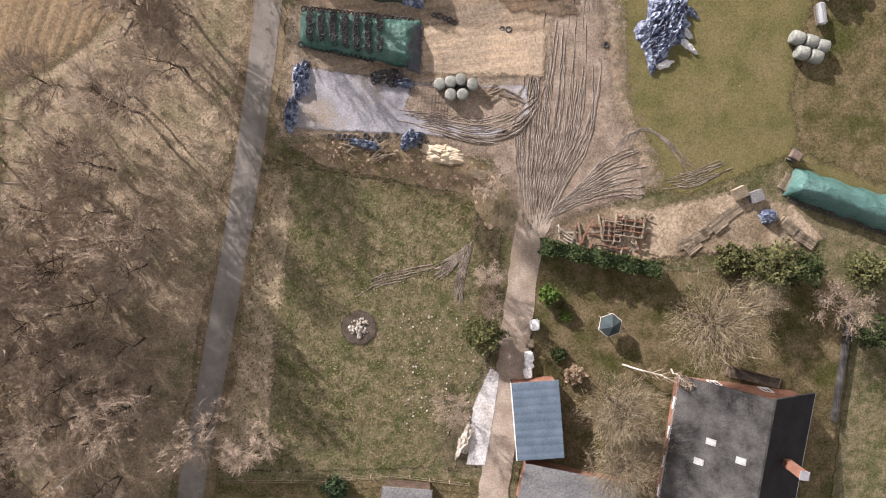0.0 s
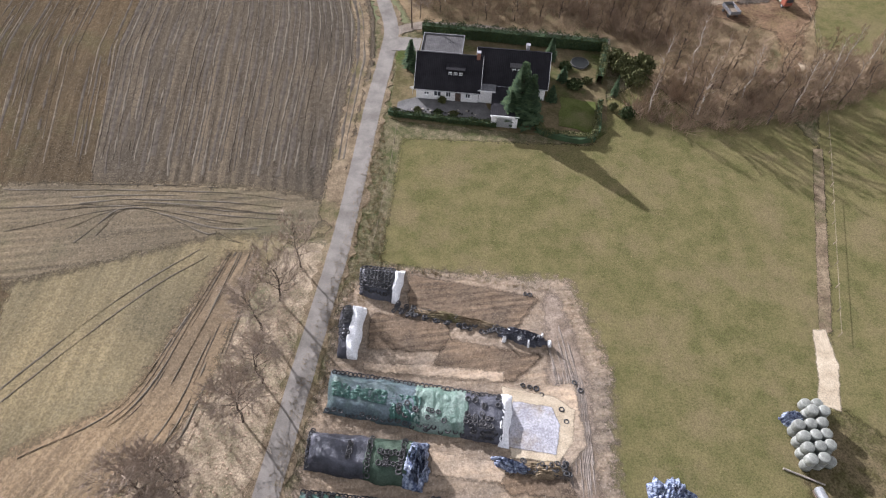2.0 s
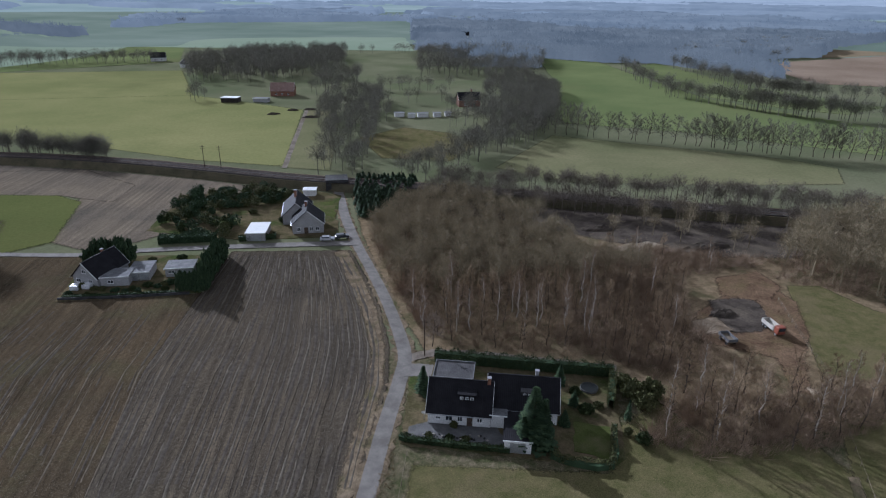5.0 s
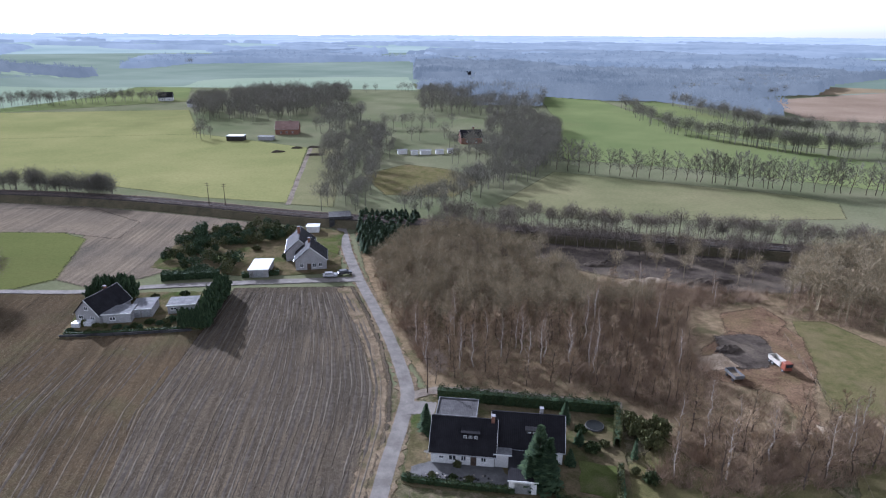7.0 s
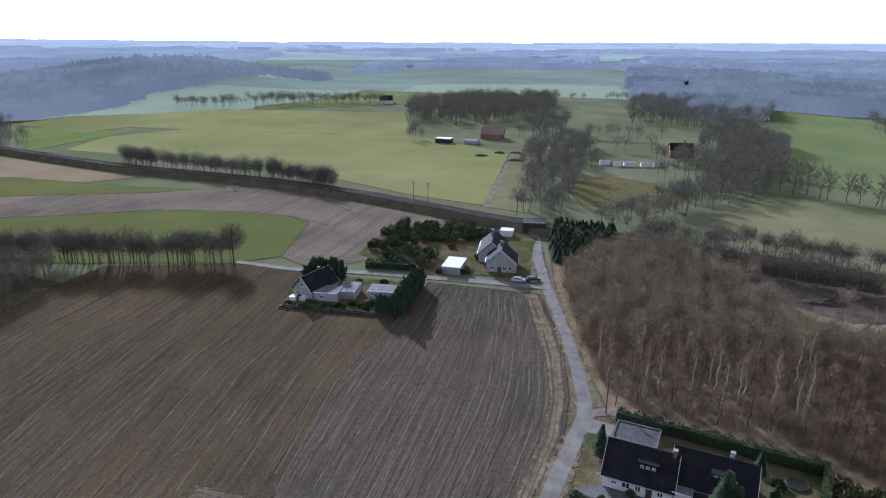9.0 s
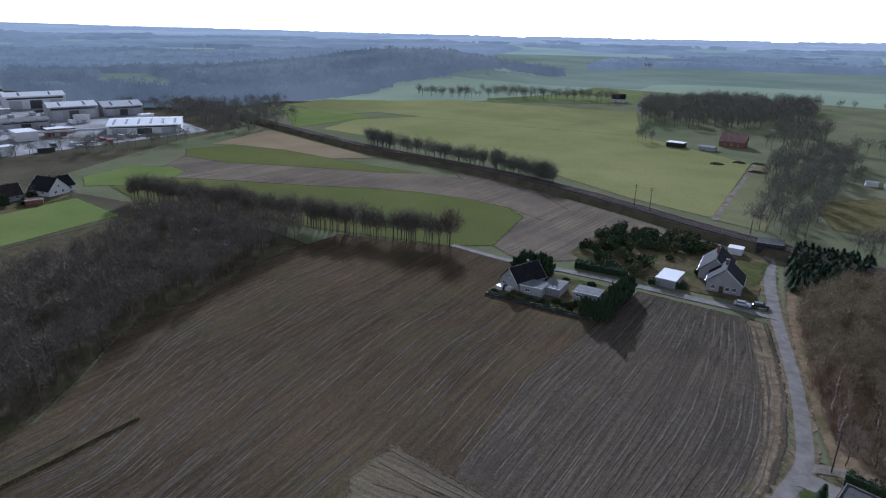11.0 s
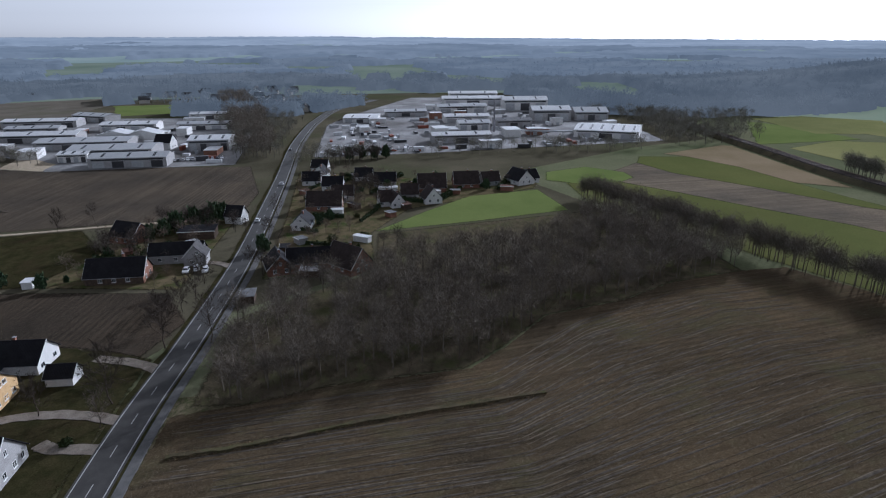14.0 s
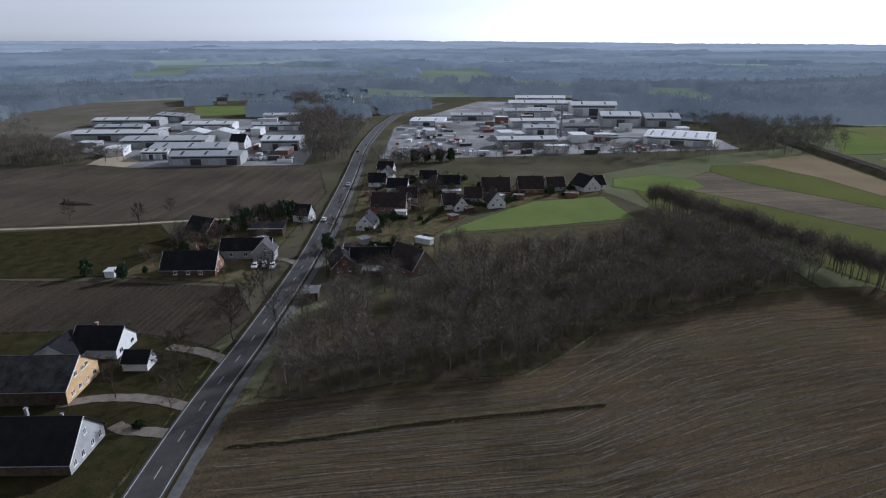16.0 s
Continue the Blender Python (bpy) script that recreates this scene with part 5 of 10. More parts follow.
for k in range(3):
    d = rng.normal(0, 1, (60, 3))
    d /= np.linalg.norm(d, axis=1)[:, None]
    c = d * rng.uniform(0.4, 1.0, (60, 1)) * np.array([5.0, 5.0, 5.5]) + np.array([0, 0, 6.0])
    side = np.cross(d, rng.normal(0, 1, (60, 3)))
    side /= np.linalg.norm(side, axis=1)[:, None]
    tops.append(np.stack([c - d * 0.7 - side * 0.42, c - d * 0.7 + side * 0.42, c + d * 1.7 + np.array([0, 0, 0.6])], 1))
# treetops share the painted haze of their band
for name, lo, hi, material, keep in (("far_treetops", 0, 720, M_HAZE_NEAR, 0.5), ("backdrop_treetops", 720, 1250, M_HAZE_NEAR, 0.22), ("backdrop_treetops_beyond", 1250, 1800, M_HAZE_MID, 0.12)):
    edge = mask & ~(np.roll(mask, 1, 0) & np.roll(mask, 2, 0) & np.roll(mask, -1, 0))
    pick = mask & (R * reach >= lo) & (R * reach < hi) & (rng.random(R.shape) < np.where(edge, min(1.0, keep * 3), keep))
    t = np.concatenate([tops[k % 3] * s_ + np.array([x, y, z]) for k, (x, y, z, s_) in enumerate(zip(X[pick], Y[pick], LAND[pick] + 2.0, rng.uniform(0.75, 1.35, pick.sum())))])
    solid(name, tri_mesh(name, t, material), None, Matrix(), "bare treetops of distant woods, haze painted and glowing", "woods", kind="stuff")
# far field rings, haze carried by their colour and glow
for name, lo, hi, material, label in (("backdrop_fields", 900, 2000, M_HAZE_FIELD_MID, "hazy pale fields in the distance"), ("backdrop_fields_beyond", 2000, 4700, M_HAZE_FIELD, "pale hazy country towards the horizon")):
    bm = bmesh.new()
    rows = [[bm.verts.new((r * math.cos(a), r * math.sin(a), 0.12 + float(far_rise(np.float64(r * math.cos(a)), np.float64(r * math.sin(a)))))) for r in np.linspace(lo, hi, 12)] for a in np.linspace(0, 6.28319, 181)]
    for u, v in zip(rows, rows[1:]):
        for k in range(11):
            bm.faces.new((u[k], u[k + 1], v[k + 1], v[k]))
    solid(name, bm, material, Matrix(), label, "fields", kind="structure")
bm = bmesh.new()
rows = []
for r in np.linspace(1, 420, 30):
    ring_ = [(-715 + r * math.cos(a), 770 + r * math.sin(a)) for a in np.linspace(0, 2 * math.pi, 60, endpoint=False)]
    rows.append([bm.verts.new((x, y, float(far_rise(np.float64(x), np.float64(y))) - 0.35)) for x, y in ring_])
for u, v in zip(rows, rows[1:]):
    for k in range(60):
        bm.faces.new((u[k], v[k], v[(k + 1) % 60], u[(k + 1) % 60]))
# slope takes the same painted haze as the far green fields
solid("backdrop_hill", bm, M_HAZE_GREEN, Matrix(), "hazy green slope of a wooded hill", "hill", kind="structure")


# ---- buildings ----
def window(parent, x, z, w, h, m, frame_mat=None, label=""):
    """A framed window with its pane and sill on the wall plane of m (x along it, -y outwards)."""
    bm = bmesh.new()
    t = 0.09
    for a in ((x - w / 2, x + w / 2, -0.06, 0.05, z, z + t), (x - w / 2, x + w / 2, -0.06, 0.05, z + h - t, z + h), (x - w / 2, x - w / 2 + t, -0.06, 0.05, z + t, z + h - t),
              (x + w / 2 - t, x + w / 2, -0.06, 0.05, z + t, z + h - t), (x - t / 2, x + t / 2, -0.05, 0.04, z + t, z + h - t)):
        cuboid(bm, *a, m=m)
    win = part("window", bm, frame_mat or M_TRIM, parent, label)
    part("pane", cuboid(bmesh.new(), x - w / 2 + t, x + w / 2 - t, -0.03, 0.02, z + t, z + h - t, m=m), M_GLASS, win)
    part("sill", cuboid(bmesh.new(), x - w / 2 - 0.06, x + w / 2 + 0.06, -0.16, 0.02, z - 0.08, z - 0.004, m=m), M_TRIM, win)
    return win


def door(parent, x, w, h, m, material=None):
    d = part("door", cuboid(bmesh.new(), x - w / 2, x + w / 2, -0.06, 0.03, 0.02, h, m=m), material or M_DARKWOOD, parent)
    part("handle", cuboid(bmesh.new(), x + w / 2 - 0.2, x + w / 2 - 0.14, -0.12, -0.06, 0.95, 1.1, m=m), M_STEEL, d)
    return d


def slab_between(a, b, c, d, t):
    """A bmesh of a plane of four corners with thickness t below it."""
    bm = bmesh.new()
    pts = [Vector(q) for q in (a, b, c, d)]
    n = (pts[1] - pts[0]).cross(pts[3] - pts[0]).normalized()
    if n.z < 0:
        n = -n
    top = [bm.verts.new(q) for q in pts]
    low = [bm.verts.new(q - n * t) for q in pts]
    bm.faces.new(top)
    bm.faces.new(low)
    for i in range(4):
        bm.faces.new((top[i], low[i], low[(i + 1) % 4], top[(i + 1) % 4]))
    bmesh.ops.recalc_face_normals(bm, faces=bm.faces)
    return bm


def chimney(parent, x, y, z0, z1, s=0.5, material=None):
    c = part("chimney", box_bm(x - s / 2, x + s / 2, y - s / 2, y + s / 2, z0, z1), material or M_BRICK, parent)
    part("cap", box_bm(x - s / 2 - 0.08, x + s / 2 + 0.08, y - s / 2 - 0.08, y + s / 2 + 0.08, z1, z1 + 0.12), M_CONCRETE, c)


def gable_house(label, x, y, turn, length, depth, eave, ridge, wall, roof, front=(), back=(), left=(), right=(), doors=(), chimneys=(), skylights=(), name="house", over=0.4, group="", ridge_shift=0.0, category="house", gable=None):
    """A house with its ridge along its own x; windows as (place, sill height, width, height) on each wall. Its front faces -y."""
    ob = thing(name, pose(x, y, 0, 0, 0, turn), label, category, group)
    hl, hd, rs = length / 2, depth / 2, ridge_shift
    bm = bmesh.new()
    prof = [(-hd, 0), (hd, 0), (hd, eave), (rs, ridge), (-hd, eave)]
    a = [bm.verts.new((-hl, p, z)) for p, z in prof]
    b = [bm.verts.new((hl, p, z)) for p, z in prof]
    bm.faces.new(a)
    bm.faces.new(b)
    for i in range(5):
        bm.faces.new((a[i], a[(i + 1) % 5], b[(i + 1) % 5], b[i]))
    bmesh.ops.recalc_face_normals(bm, faces=bm.faces)
    part("wall", bm, wall, ob)
    lift = 0.16
    for s in (-1, 1):
        run = hd - s * rs
        k = (ridge - eave) / run
        e = s * (hd + over)
        ze = eave - k * over
        part("roof_slope", slab_between((-hl - over, e, ze + lift), (hl + over, e, ze + lift), (hl + over, rs, ridge + lift), (-hl - over, rs, ridge + lift), 0.15), roof, ob)
        part("gutter", tube(bmesh.new(), (-hl - over, e + s * 0.06, ze + 0.02), (hl + over, e + s * 0.06, ze + 0.02), 0.07, 0.07, 6), M_STEEL, ob)
    part("ridge_cap", box_bm(-hl - over, hl + over, rs - 0.12, rs + 0.12, ridge + lift - 0.02, ridge + lift + 0.07), roof, ob)
    for s in (-1, 1):
        part("verge_board", slab_between((s * (hl + over) - 0.03, -hd - over, eave - over * (ridge - eave) / (hd + rs) + lift), (s * (hl + over) + 0.03, -hd - over, eave - over * (ridge - eave) / (hd + rs) + lift),
                                         (s * (hl + over) + 0.03, rs, ridge + lift + 0.01), (s * (hl + over) - 0.03, rs, ridge + lift + 0.01), 0.24), gable or M_TRIM, ob)
    walls = {"f": pose(0, -hd, 0), "b": pose(0, hd, 0, 0, 0, 180), "l": pose(-hl, 0, 0, 0, 0, -90), "r": pose(hl, 0, 0, 0, 0, 90)}
    for key, items in (("f", front), ("b", back), ("l", left), ("r", right)):
        for q in items:
            window(ob, *q, walls[key])
    for key, px, w, h in doors:
        door(ob, px, w, h, walls[key])
    for q in chimneys:
        chimney(ob, *q)
    for px, s, f in skylights:
        run = hd - s * rs
        yy = rs + s * run * f
        zz = ridge - (ridge - eave) * f + lift
        k = (ridge - eave) / run
        sl = part("skylight", slab_between((px - 0.36, yy - 0.42, zz + 0.08 + s * 0.42 * k), (px + 0.36, yy - 0.42, zz + 0.08 + s * 0.42 * k), (px + 0.36, yy + 0.42, zz + 0.08 - s * 0.42 * k), (px - 0.36, yy + 0.42, zz + 0.08 - s * 0.42 * k), 0.12), M_STEEL, ob, "pale framed skylight")
        part("pane", slab_between((px - 0.27, yy - 0.32, zz + 0.11 + s * 0.32 * k), (px + 0.27, yy - 0.32, zz + 0.11 + s * 0.32 * k), (px + 0.27, yy + 0.32, zz + 0.11 - s * 0.32 * k), (px - 0.27, yy + 0.32, zz + 0.11 - s * 0.32 * k), 0.04), M_GREYWALL, sl)
    return ob


def gable_face(parent, length, depth, eave, ridge, material, rs=0.0):
    """The rendered face of one gable end, a little proud of the wall."""
    bm_ = bmesh.new()
    prof = [(-depth / 2, 0.0), (depth / 2, 0.0), (depth / 2, eave), (rs, ridge - 0.02), (-depth / 2, eave)]
    a = [bm_.verts.new((length / 2 - 0.02, p, z)) for p, z in prof]
    b = [bm_.verts.new((length / 2 + 0.03, p, z)) for p, z in prof]
    bm_.faces.new(a)
    bm_.faces.new(b)
    for i in range(5):
        bm_.faces.new((a[i], a[(i + 1) % 5], b[(i + 1) % 5], b[i]))
    bmesh.ops.recalc_face_normals(bm_, faces=bm_.faces)
    part("gable_face", bm_, material, parent)


def dormer(parent, x, s, y0, y1, z0, z1, w, roof, panes=3):
    """A flat-roofed dormer on a slope; s: which side it faces."""
    d = part("dormer", box_bm(x - w / 2, x + w / 2, min(y0, y1), max(y0, y1), z0, z1), roof, parent)
    part("dormer_roof", slab_between((x - w / 2 - 0.2, y0 + s * 0.25, z1 + 0.05), (x + w / 2 + 0.2, y0 + s * 0.25, z1 + 0.05), (x + w / 2 + 0.2, y1, z1 + 0.35), (x - w / 2 - 0.2, y1, z1 + 0.35), 0.14), roof, d)
    m = pose(x, y0, 0) if s < 0 else pose(x, y0, 0, 0, 0, 180)
    for k in range(panes):
        px = (k - (panes - 1) / 2) * (w - 0.2) / panes
        window(parent, px, z0 + 0.35, (w - 0.3) / panes - 0.3, (z1 - z0) * 0.5, m)


def flat_building(label, x, y, turn, length, depth, height, wall, roof, name="garage", front=(), doors=(), group="", category="garage", slope=0.0, lights=0, trim=None, parapet=None):
    """A flat or lean-to roofed building; slope: how much higher its back is."""
    ob = thing(name, pose(x, y, 0, 0, 0, turn), label, category, group)
    hl, hd = length / 2, depth / 2
    bm = bmesh.new()
    vs = [bm.verts.new(q) for q in ((-hl, -hd, 0), (hl, -hd, 0), (hl, hd, 0), (-hl, hd, 0), (-hl, -hd, height), (hl, -hd, height), (hl, hd, height + slope), (-hl, hd, height + slope))]
    for f in ((0, 1, 2, 3), (4, 5, 6, 7), (0, 1, 5, 4), (1, 2, 6, 5), (2, 3, 7, 6), (3, 0, 4, 7)):
        bm.faces.new([vs[i] for i in f])
    bmesh.ops.recalc_face_normals(bm, faces=bm.faces)
    part("wall", bm, wall, ob)
    o = 0.25
    k = slope / depth
    part("roof", slab_between((-hl - o, -hd - o, height + 0.2 - k * o), (hl + o, -hd - o, height + 0.2 - k * o), (hl + o, hd + o, height + slope + 0.2 + k * o), (-hl - o, hd + o, height + slope + 0.2 + k * o), 0.18), roof, ob)
    part("fascia", slab_between((-hl - o, -hd - o - 0.03, height + 0.23 - k * o), (hl + o, -hd - o - 0.03, height + 0.23 - k * o), (hl + o, -hd - o + 0.05, height + 0.23 - k * o), (-hl - o, -hd - o + 0.05, height + 0.23 - k * o), 0.26), trim or M_TRIM, ob)
    if parapet:
        for a in ((-hl - o, hl + o, -hd - o, -hd - 0.08, 0.204, 0.42), (-hl - o, hl + o, hd + 0.08, hd + o, 0.204, 0.42), (-hl - o, -hl - 0.08, -hd - 0.08, hd + 0.08, 0.204, 0.42), (hl + 0.08, hl + o, -hd - 0.08, hd + 0.08, 0.204, 0.42)):
            part("parapet", box_bm(*a[:4], height + a[4], height + a[5]), parapet, ob)
    m = pose(0, -hd, 0)
    for q in front:
        window(ob, *q, m)
    for px, w, h in doors:
        door(ob, px, w, h, m, M_STEEL)
    for i in range(lights):
        px = -hl + length * (i + 0.5) / lights
        part("roof_light", box_bm(px - 0.5, px + 0.5, -hd * 0.7, hd * 0.7, height + slope * 0.5 + 0.2, height + slope * 0.5 + 0.42), M_FILM_WHITE, ob)
    return ob


def hall(label, x, y, turn, length, depth, eave, rise, wall, roof, doors=3, lights=0, group="factory halls"):
    """An industrial hall with a low gable roof, gates along its front and roof lights."""
    ob = thing("factory_hall", pose(x, y, 0, 0, 0, turn), label, "hall", group)
    hl, hd = length / 2, depth / 2
    bm = bmesh.new()
    prof = [(-hd, 0), (hd, 0), (hd, eave), (0, eave + rise), (-hd, eave)]
    a, b = [bm.verts.new((-hl, p, z)) for p, z in prof], [bm.verts.new((hl, p, z)) for p, z in prof]
    bm.faces.new(a)
    bm.faces.new(b)
    for i in range(5):
        bm.faces.new((a[i], a[(i + 1) % 5], b[(i + 1) % 5], b[i]))
    bmesh.ops.recalc_face_normals(bm, faces=bm.faces)
    part("wall", bm, wall, ob)
    for s in (-1, 1):
        part("roof_slope", slab_between((-hl - 0.4, s * (hd + 0.4), eave + 0.2), (hl + 0.4, s * (hd + 0.4), eave + 0.2), (hl + 0.4, 0, eave + rise + 0.25), (-hl - 0.4, 0, eave + rise + 0.25), 0.2), roof, ob)
    for i in range(doors):
        px = -hl + length * (i + 0.5) / doors
        part("gate", box_bm(px - length / doors * 0.3, px + length / doors * 0.3, -hd - 0.08, -hd + 0.05, 0.05, eave * 0.7), M_DARKPAINT if i % 2 else M_STEEL, ob)
    part("window_band", box_bm(-hl * 0.92, hl * 0.92, -hd - 0.06, -hd + 0.05, eave * 0.78, eave * 0.92), M_GLASS, ob)
    for i in range(lights):
        px = -hl + length * (i + 0.5) / lights
        part("roof_light", slab_between((px - 0.8, -hd * 0.8, eave + rise * 0.2 + 0.35), (px + 0.8, -hd * 0.8, eave + rise * 0.2 + 0.35), (px + 0.8, -hd * 0.15, eave + rise * 0.85 + 0.35), (px - 0.8, -hd * 0.15, eave + rise * 0.85 + 0.35), 0.3), M_GLASS, ob)
    return ob


# the farmhouse below
farmhouse = gable_house("large farmhouse with weathered grey cement-sheet roof and brick walls", 33.8, -31.2, 82, 20, 13.9, 3.5, 8.4, M_BRICK, M_FIBRE, name="farmhouse", over=0.75,
            back=[(p, 1.0, 1.3, 1.4) for p in (-7, -3.5, 0, 3.5, 7)], front=[(p, 1.0, 1.2, 1.3) for p in (-6, 0, 6)], left=[(-3, 1, 1.2, 1.3), (3, 1, 1.2, 1.3), (-1, 4.6, 1, 1.1)], right=[(-3, 1, 1.2, 1.3), (3, 1, 1.2, 1.3)],
            chimneys=[(3.5, -4.0, 6.0, 9.2, 0.8)], skylights=[(4.5, 1, 0.62), (3.5, 1, 0.25), (2.0, 1, 0.72)], category="house", gable=M_FIBRE)
# one slope gets black tiles, which also put its shade into the colour
[c for c in farmhouse.children if c.name.startswith("roof_slope")][0].data.materials[0] = M_TILE
flat_building("blue-grey roofed brick garage beside a gravel drive", 11.9, -24.7, -85, 8.4, 4.8, 2.4, M_BRICK, M_SHEETB, doors=[(-2, 2.2, 2.0), (2, 2.2, 2.0)], slope=0.3)
flat_building("low shed with a patched grey felt roof", 16.5, -33.5, -12, 12.5, 4.4, 2.3, M_BRICK, M_FELT, name="shed", category="shed", doors=[(0, 2, 2)])
flat_building("small shed with a pale flat roof", -2.9, -35.0, -5, 5.2, 4.6, 2.4, M_DARKWOOD, M_FELT, name="shed", category="shed", doors=[(0, 1, 2)])
gaz = thing("gazebo", pose(20.1, -14.1, 0, 0, 0, 20) @ Matrix.Scale(0.84, 4), "small garden pavilion with a pointed grey-blue roof", "pavilion")
for k in range(6):
    a, b = radians(60 * k), radians(60 * k + 60)
    bm = bmesh.new()
    vs = [bm.verts.new(q) for q in ((1.6 * math.cos(a), 1.6 * math.sin(a), 2.1), (1.6 * math.cos(b), 1.6 * math.sin(b), 2.1), (0, 0, 3.3), (1.6 * math.cos(a), 1.6 * math.sin(a), 2.0), (1.6 * math.cos(b), 1.6 * math.sin(b), 2.0))]
    bm.faces.new(vs[:3])
    bm.faces.new((vs[0], vs[3], vs[4], vs[1]))
    part("roof_panel", bm, M_PAVILION, gaz)
    part("eave_board", tube(bmesh.new(), (1.62 * math.cos(a), 1.62 * math.sin(a), 2.05), (1.62 * math.cos(b), 1.62 * math.sin(b), 2.05), 0.07, 0.07, 5), M_CREAM, gaz)
    part("post", tube(bmesh.new(), (1.35 * math.cos(a), 1.35 * math.sin(a), 0), (1.35 * math.cos(a), 1.35 * math.sin(a), 2.1), 0.06, 0.06, 6), M_WOOD, gaz)
part("floor", disc(1.5, 1, 6, 0.12), M_WOOD, gaz)

# the hedged villa
villa = gable_house("white villa wing with a dark tiled roof and dormer", 2.5, 92.0, -6, 10.8, 8.6, 2.7, 6.6, M_WHITE, M_TILE, front=[(-3.6, 1.2, 0.9, 0.6), (-1.7, 1.0, 1.3, 1.1), (0.2, 1.0, 0.9, 1.1), (3.6, 1.1, 0.9, 0.9)],
                    doors=[("f", 1.9, 1.0, 2.1)], left=[(-2, 1, 1.2, 1.2), (2, 1, 1.2, 1.2)], right=[(0, 4, 1, 1)], chimneys=[(4.9, -0.2, 5.5, 7.6, 0.6)])
dormer(villa, 1.2, -1, -2.6, 0.6, 3.7, 5.5, 2.9, M_TILE)
villa2 = gable_house("white villa wing with a steep dark tiled roof", 13.6, 93.0, -6, 12, 8.4, 3.0, 6.9, M_WHITE, M_TILE, front=[(-4.2, 1.1, 1.2, 1.2), (-1, 1.1, 1.4, 1.3), (4.3, 1.1, 1.0, 1.2)], right=[(-1.5, 1, 1.2, 1.2), (1.5, 1, 1.2, 1.2), (0, 4, 1, 1.1)],
                     chimneys=[(2.3, 1.0, 6, 7.6, 0.6, M_GREYWALL)])
dormer(villa2, 0.7, -1, -2.5, 0.5, 3.9, 5.4, 2.0, M_TILE_GREY, 2)
flat_building("flat-roofed white annex with a raised parapet", 1.3, 100.4, -6, 7.2, 5.4, 2.9, M_WHITE, M_TILE_GREY, name="annex", category="annex", parapet=M_FELT)
flat_building("dark-roofed double garage of a villa", 12.0, 84.6, -6, 4.4, 7.4, 2.5, M_WHITE, M_TILE, doors=[(0, 2.6, 2.1)])
flat_building("small white balcony annex with a dark roof", 9.0, 88.9, -6, 2.6, 3.4, 2.7, M_WHITE, M_FELT, name="annex", category="annex")

# the farmstead in the stubble field
p2 = gable_house("white house with a steep dark roof in a walled plot", -90.2, 145.0, 77, 11.0, 7.2, 2.7, 6.4, M_GREYWALL, M_TILE, left=[(-2, 1, 1.4, 1.0), (1.5, 1, 1.2, 1.0), (0, 3.6, 1.1, 1.0)], front=[(-3, 1, 1.2, 1.2), (2, 1, 1.2, 1.2)], chimneys=[(2, 0.5, 5.4, 7.1, 0.6)])
dormer(p2, -2.5, 1, 2.5, 0.6, 3.3, 4.7, 2.0, M_TILE, 2)
flat_building("pale grey flat-roofed house annex", -84.6, 142.3, 10, 6.6, 5.2, 2.6, M_GREYWALL, M_FELT, name="annex", category="annex", front=[(-1, 1, 1.4, 0.9)])
flat_building("grey-roofed garage with dark doors", -80.3, 146.6, 10, 5.2, 7.0, 2.4, M_GREYWALL, M_FELT, doors=[(-1.2, 2, 2), (1.2, 2, 2)])
flat_building("pale grey garage with a flat roof", -70.8, 148.6, 10, 7.0, 5.2, 2.4, M_GREYWALL, M_FELT, front=[(-2, 1.2, 1.6, 0.7)], doors=[(1.8, 2.4, 2.0)])

# the corner house
gable_house("grey gabled house with a dark roof at a road corner", -44.5, 182.9, 101, 9.5, 9.4, 3.4, 7.4, M_GREYWALL, M_TILE, left=[(-2.8, 1, 1.1, 1.2), (2.8, 1, 1.1, 1.2), (1.0, 0.9, 1.1, 1.3)], doors=[("l", -0.6, 1.2, 2.1)], back=[(-2, 1, 1.2, 1.2), (2, 1, 1.2, 1.2)], chimneys=[(1, 0.4, 6.5, 8.6, 0.7)])
gable_house("rear wing with a dark tiled roof", -50.2, 193.0, 101, 14, 8.8, 3.2, 7.2, M_GREYWALL, M_TILE, front=[(-4, 1, 1.2, 1.2), (0, 1, 1.2, 1.2), (4, 1, 1.2, 1.2)], back=[(-4, 1, 1.2, 1.2), (3, 1, 1.2, 1.2)], chimneys=[(0, 0.3, 7, 9.4, 0.8)])
flat_building("garage with a white sheet roof behind a hedge", -58.4, 176.2, 5, 5.6, 9.2, 2.4, M_GREYWALL, M_SHEETW, doors=[(0, 3, 2)])
flat_building("small shed with a white roof", -51.3, 217.0, 5, 4.4, 3.6, 2.3, M_WHITE, M_SHEETW, name="shed", category="shed")

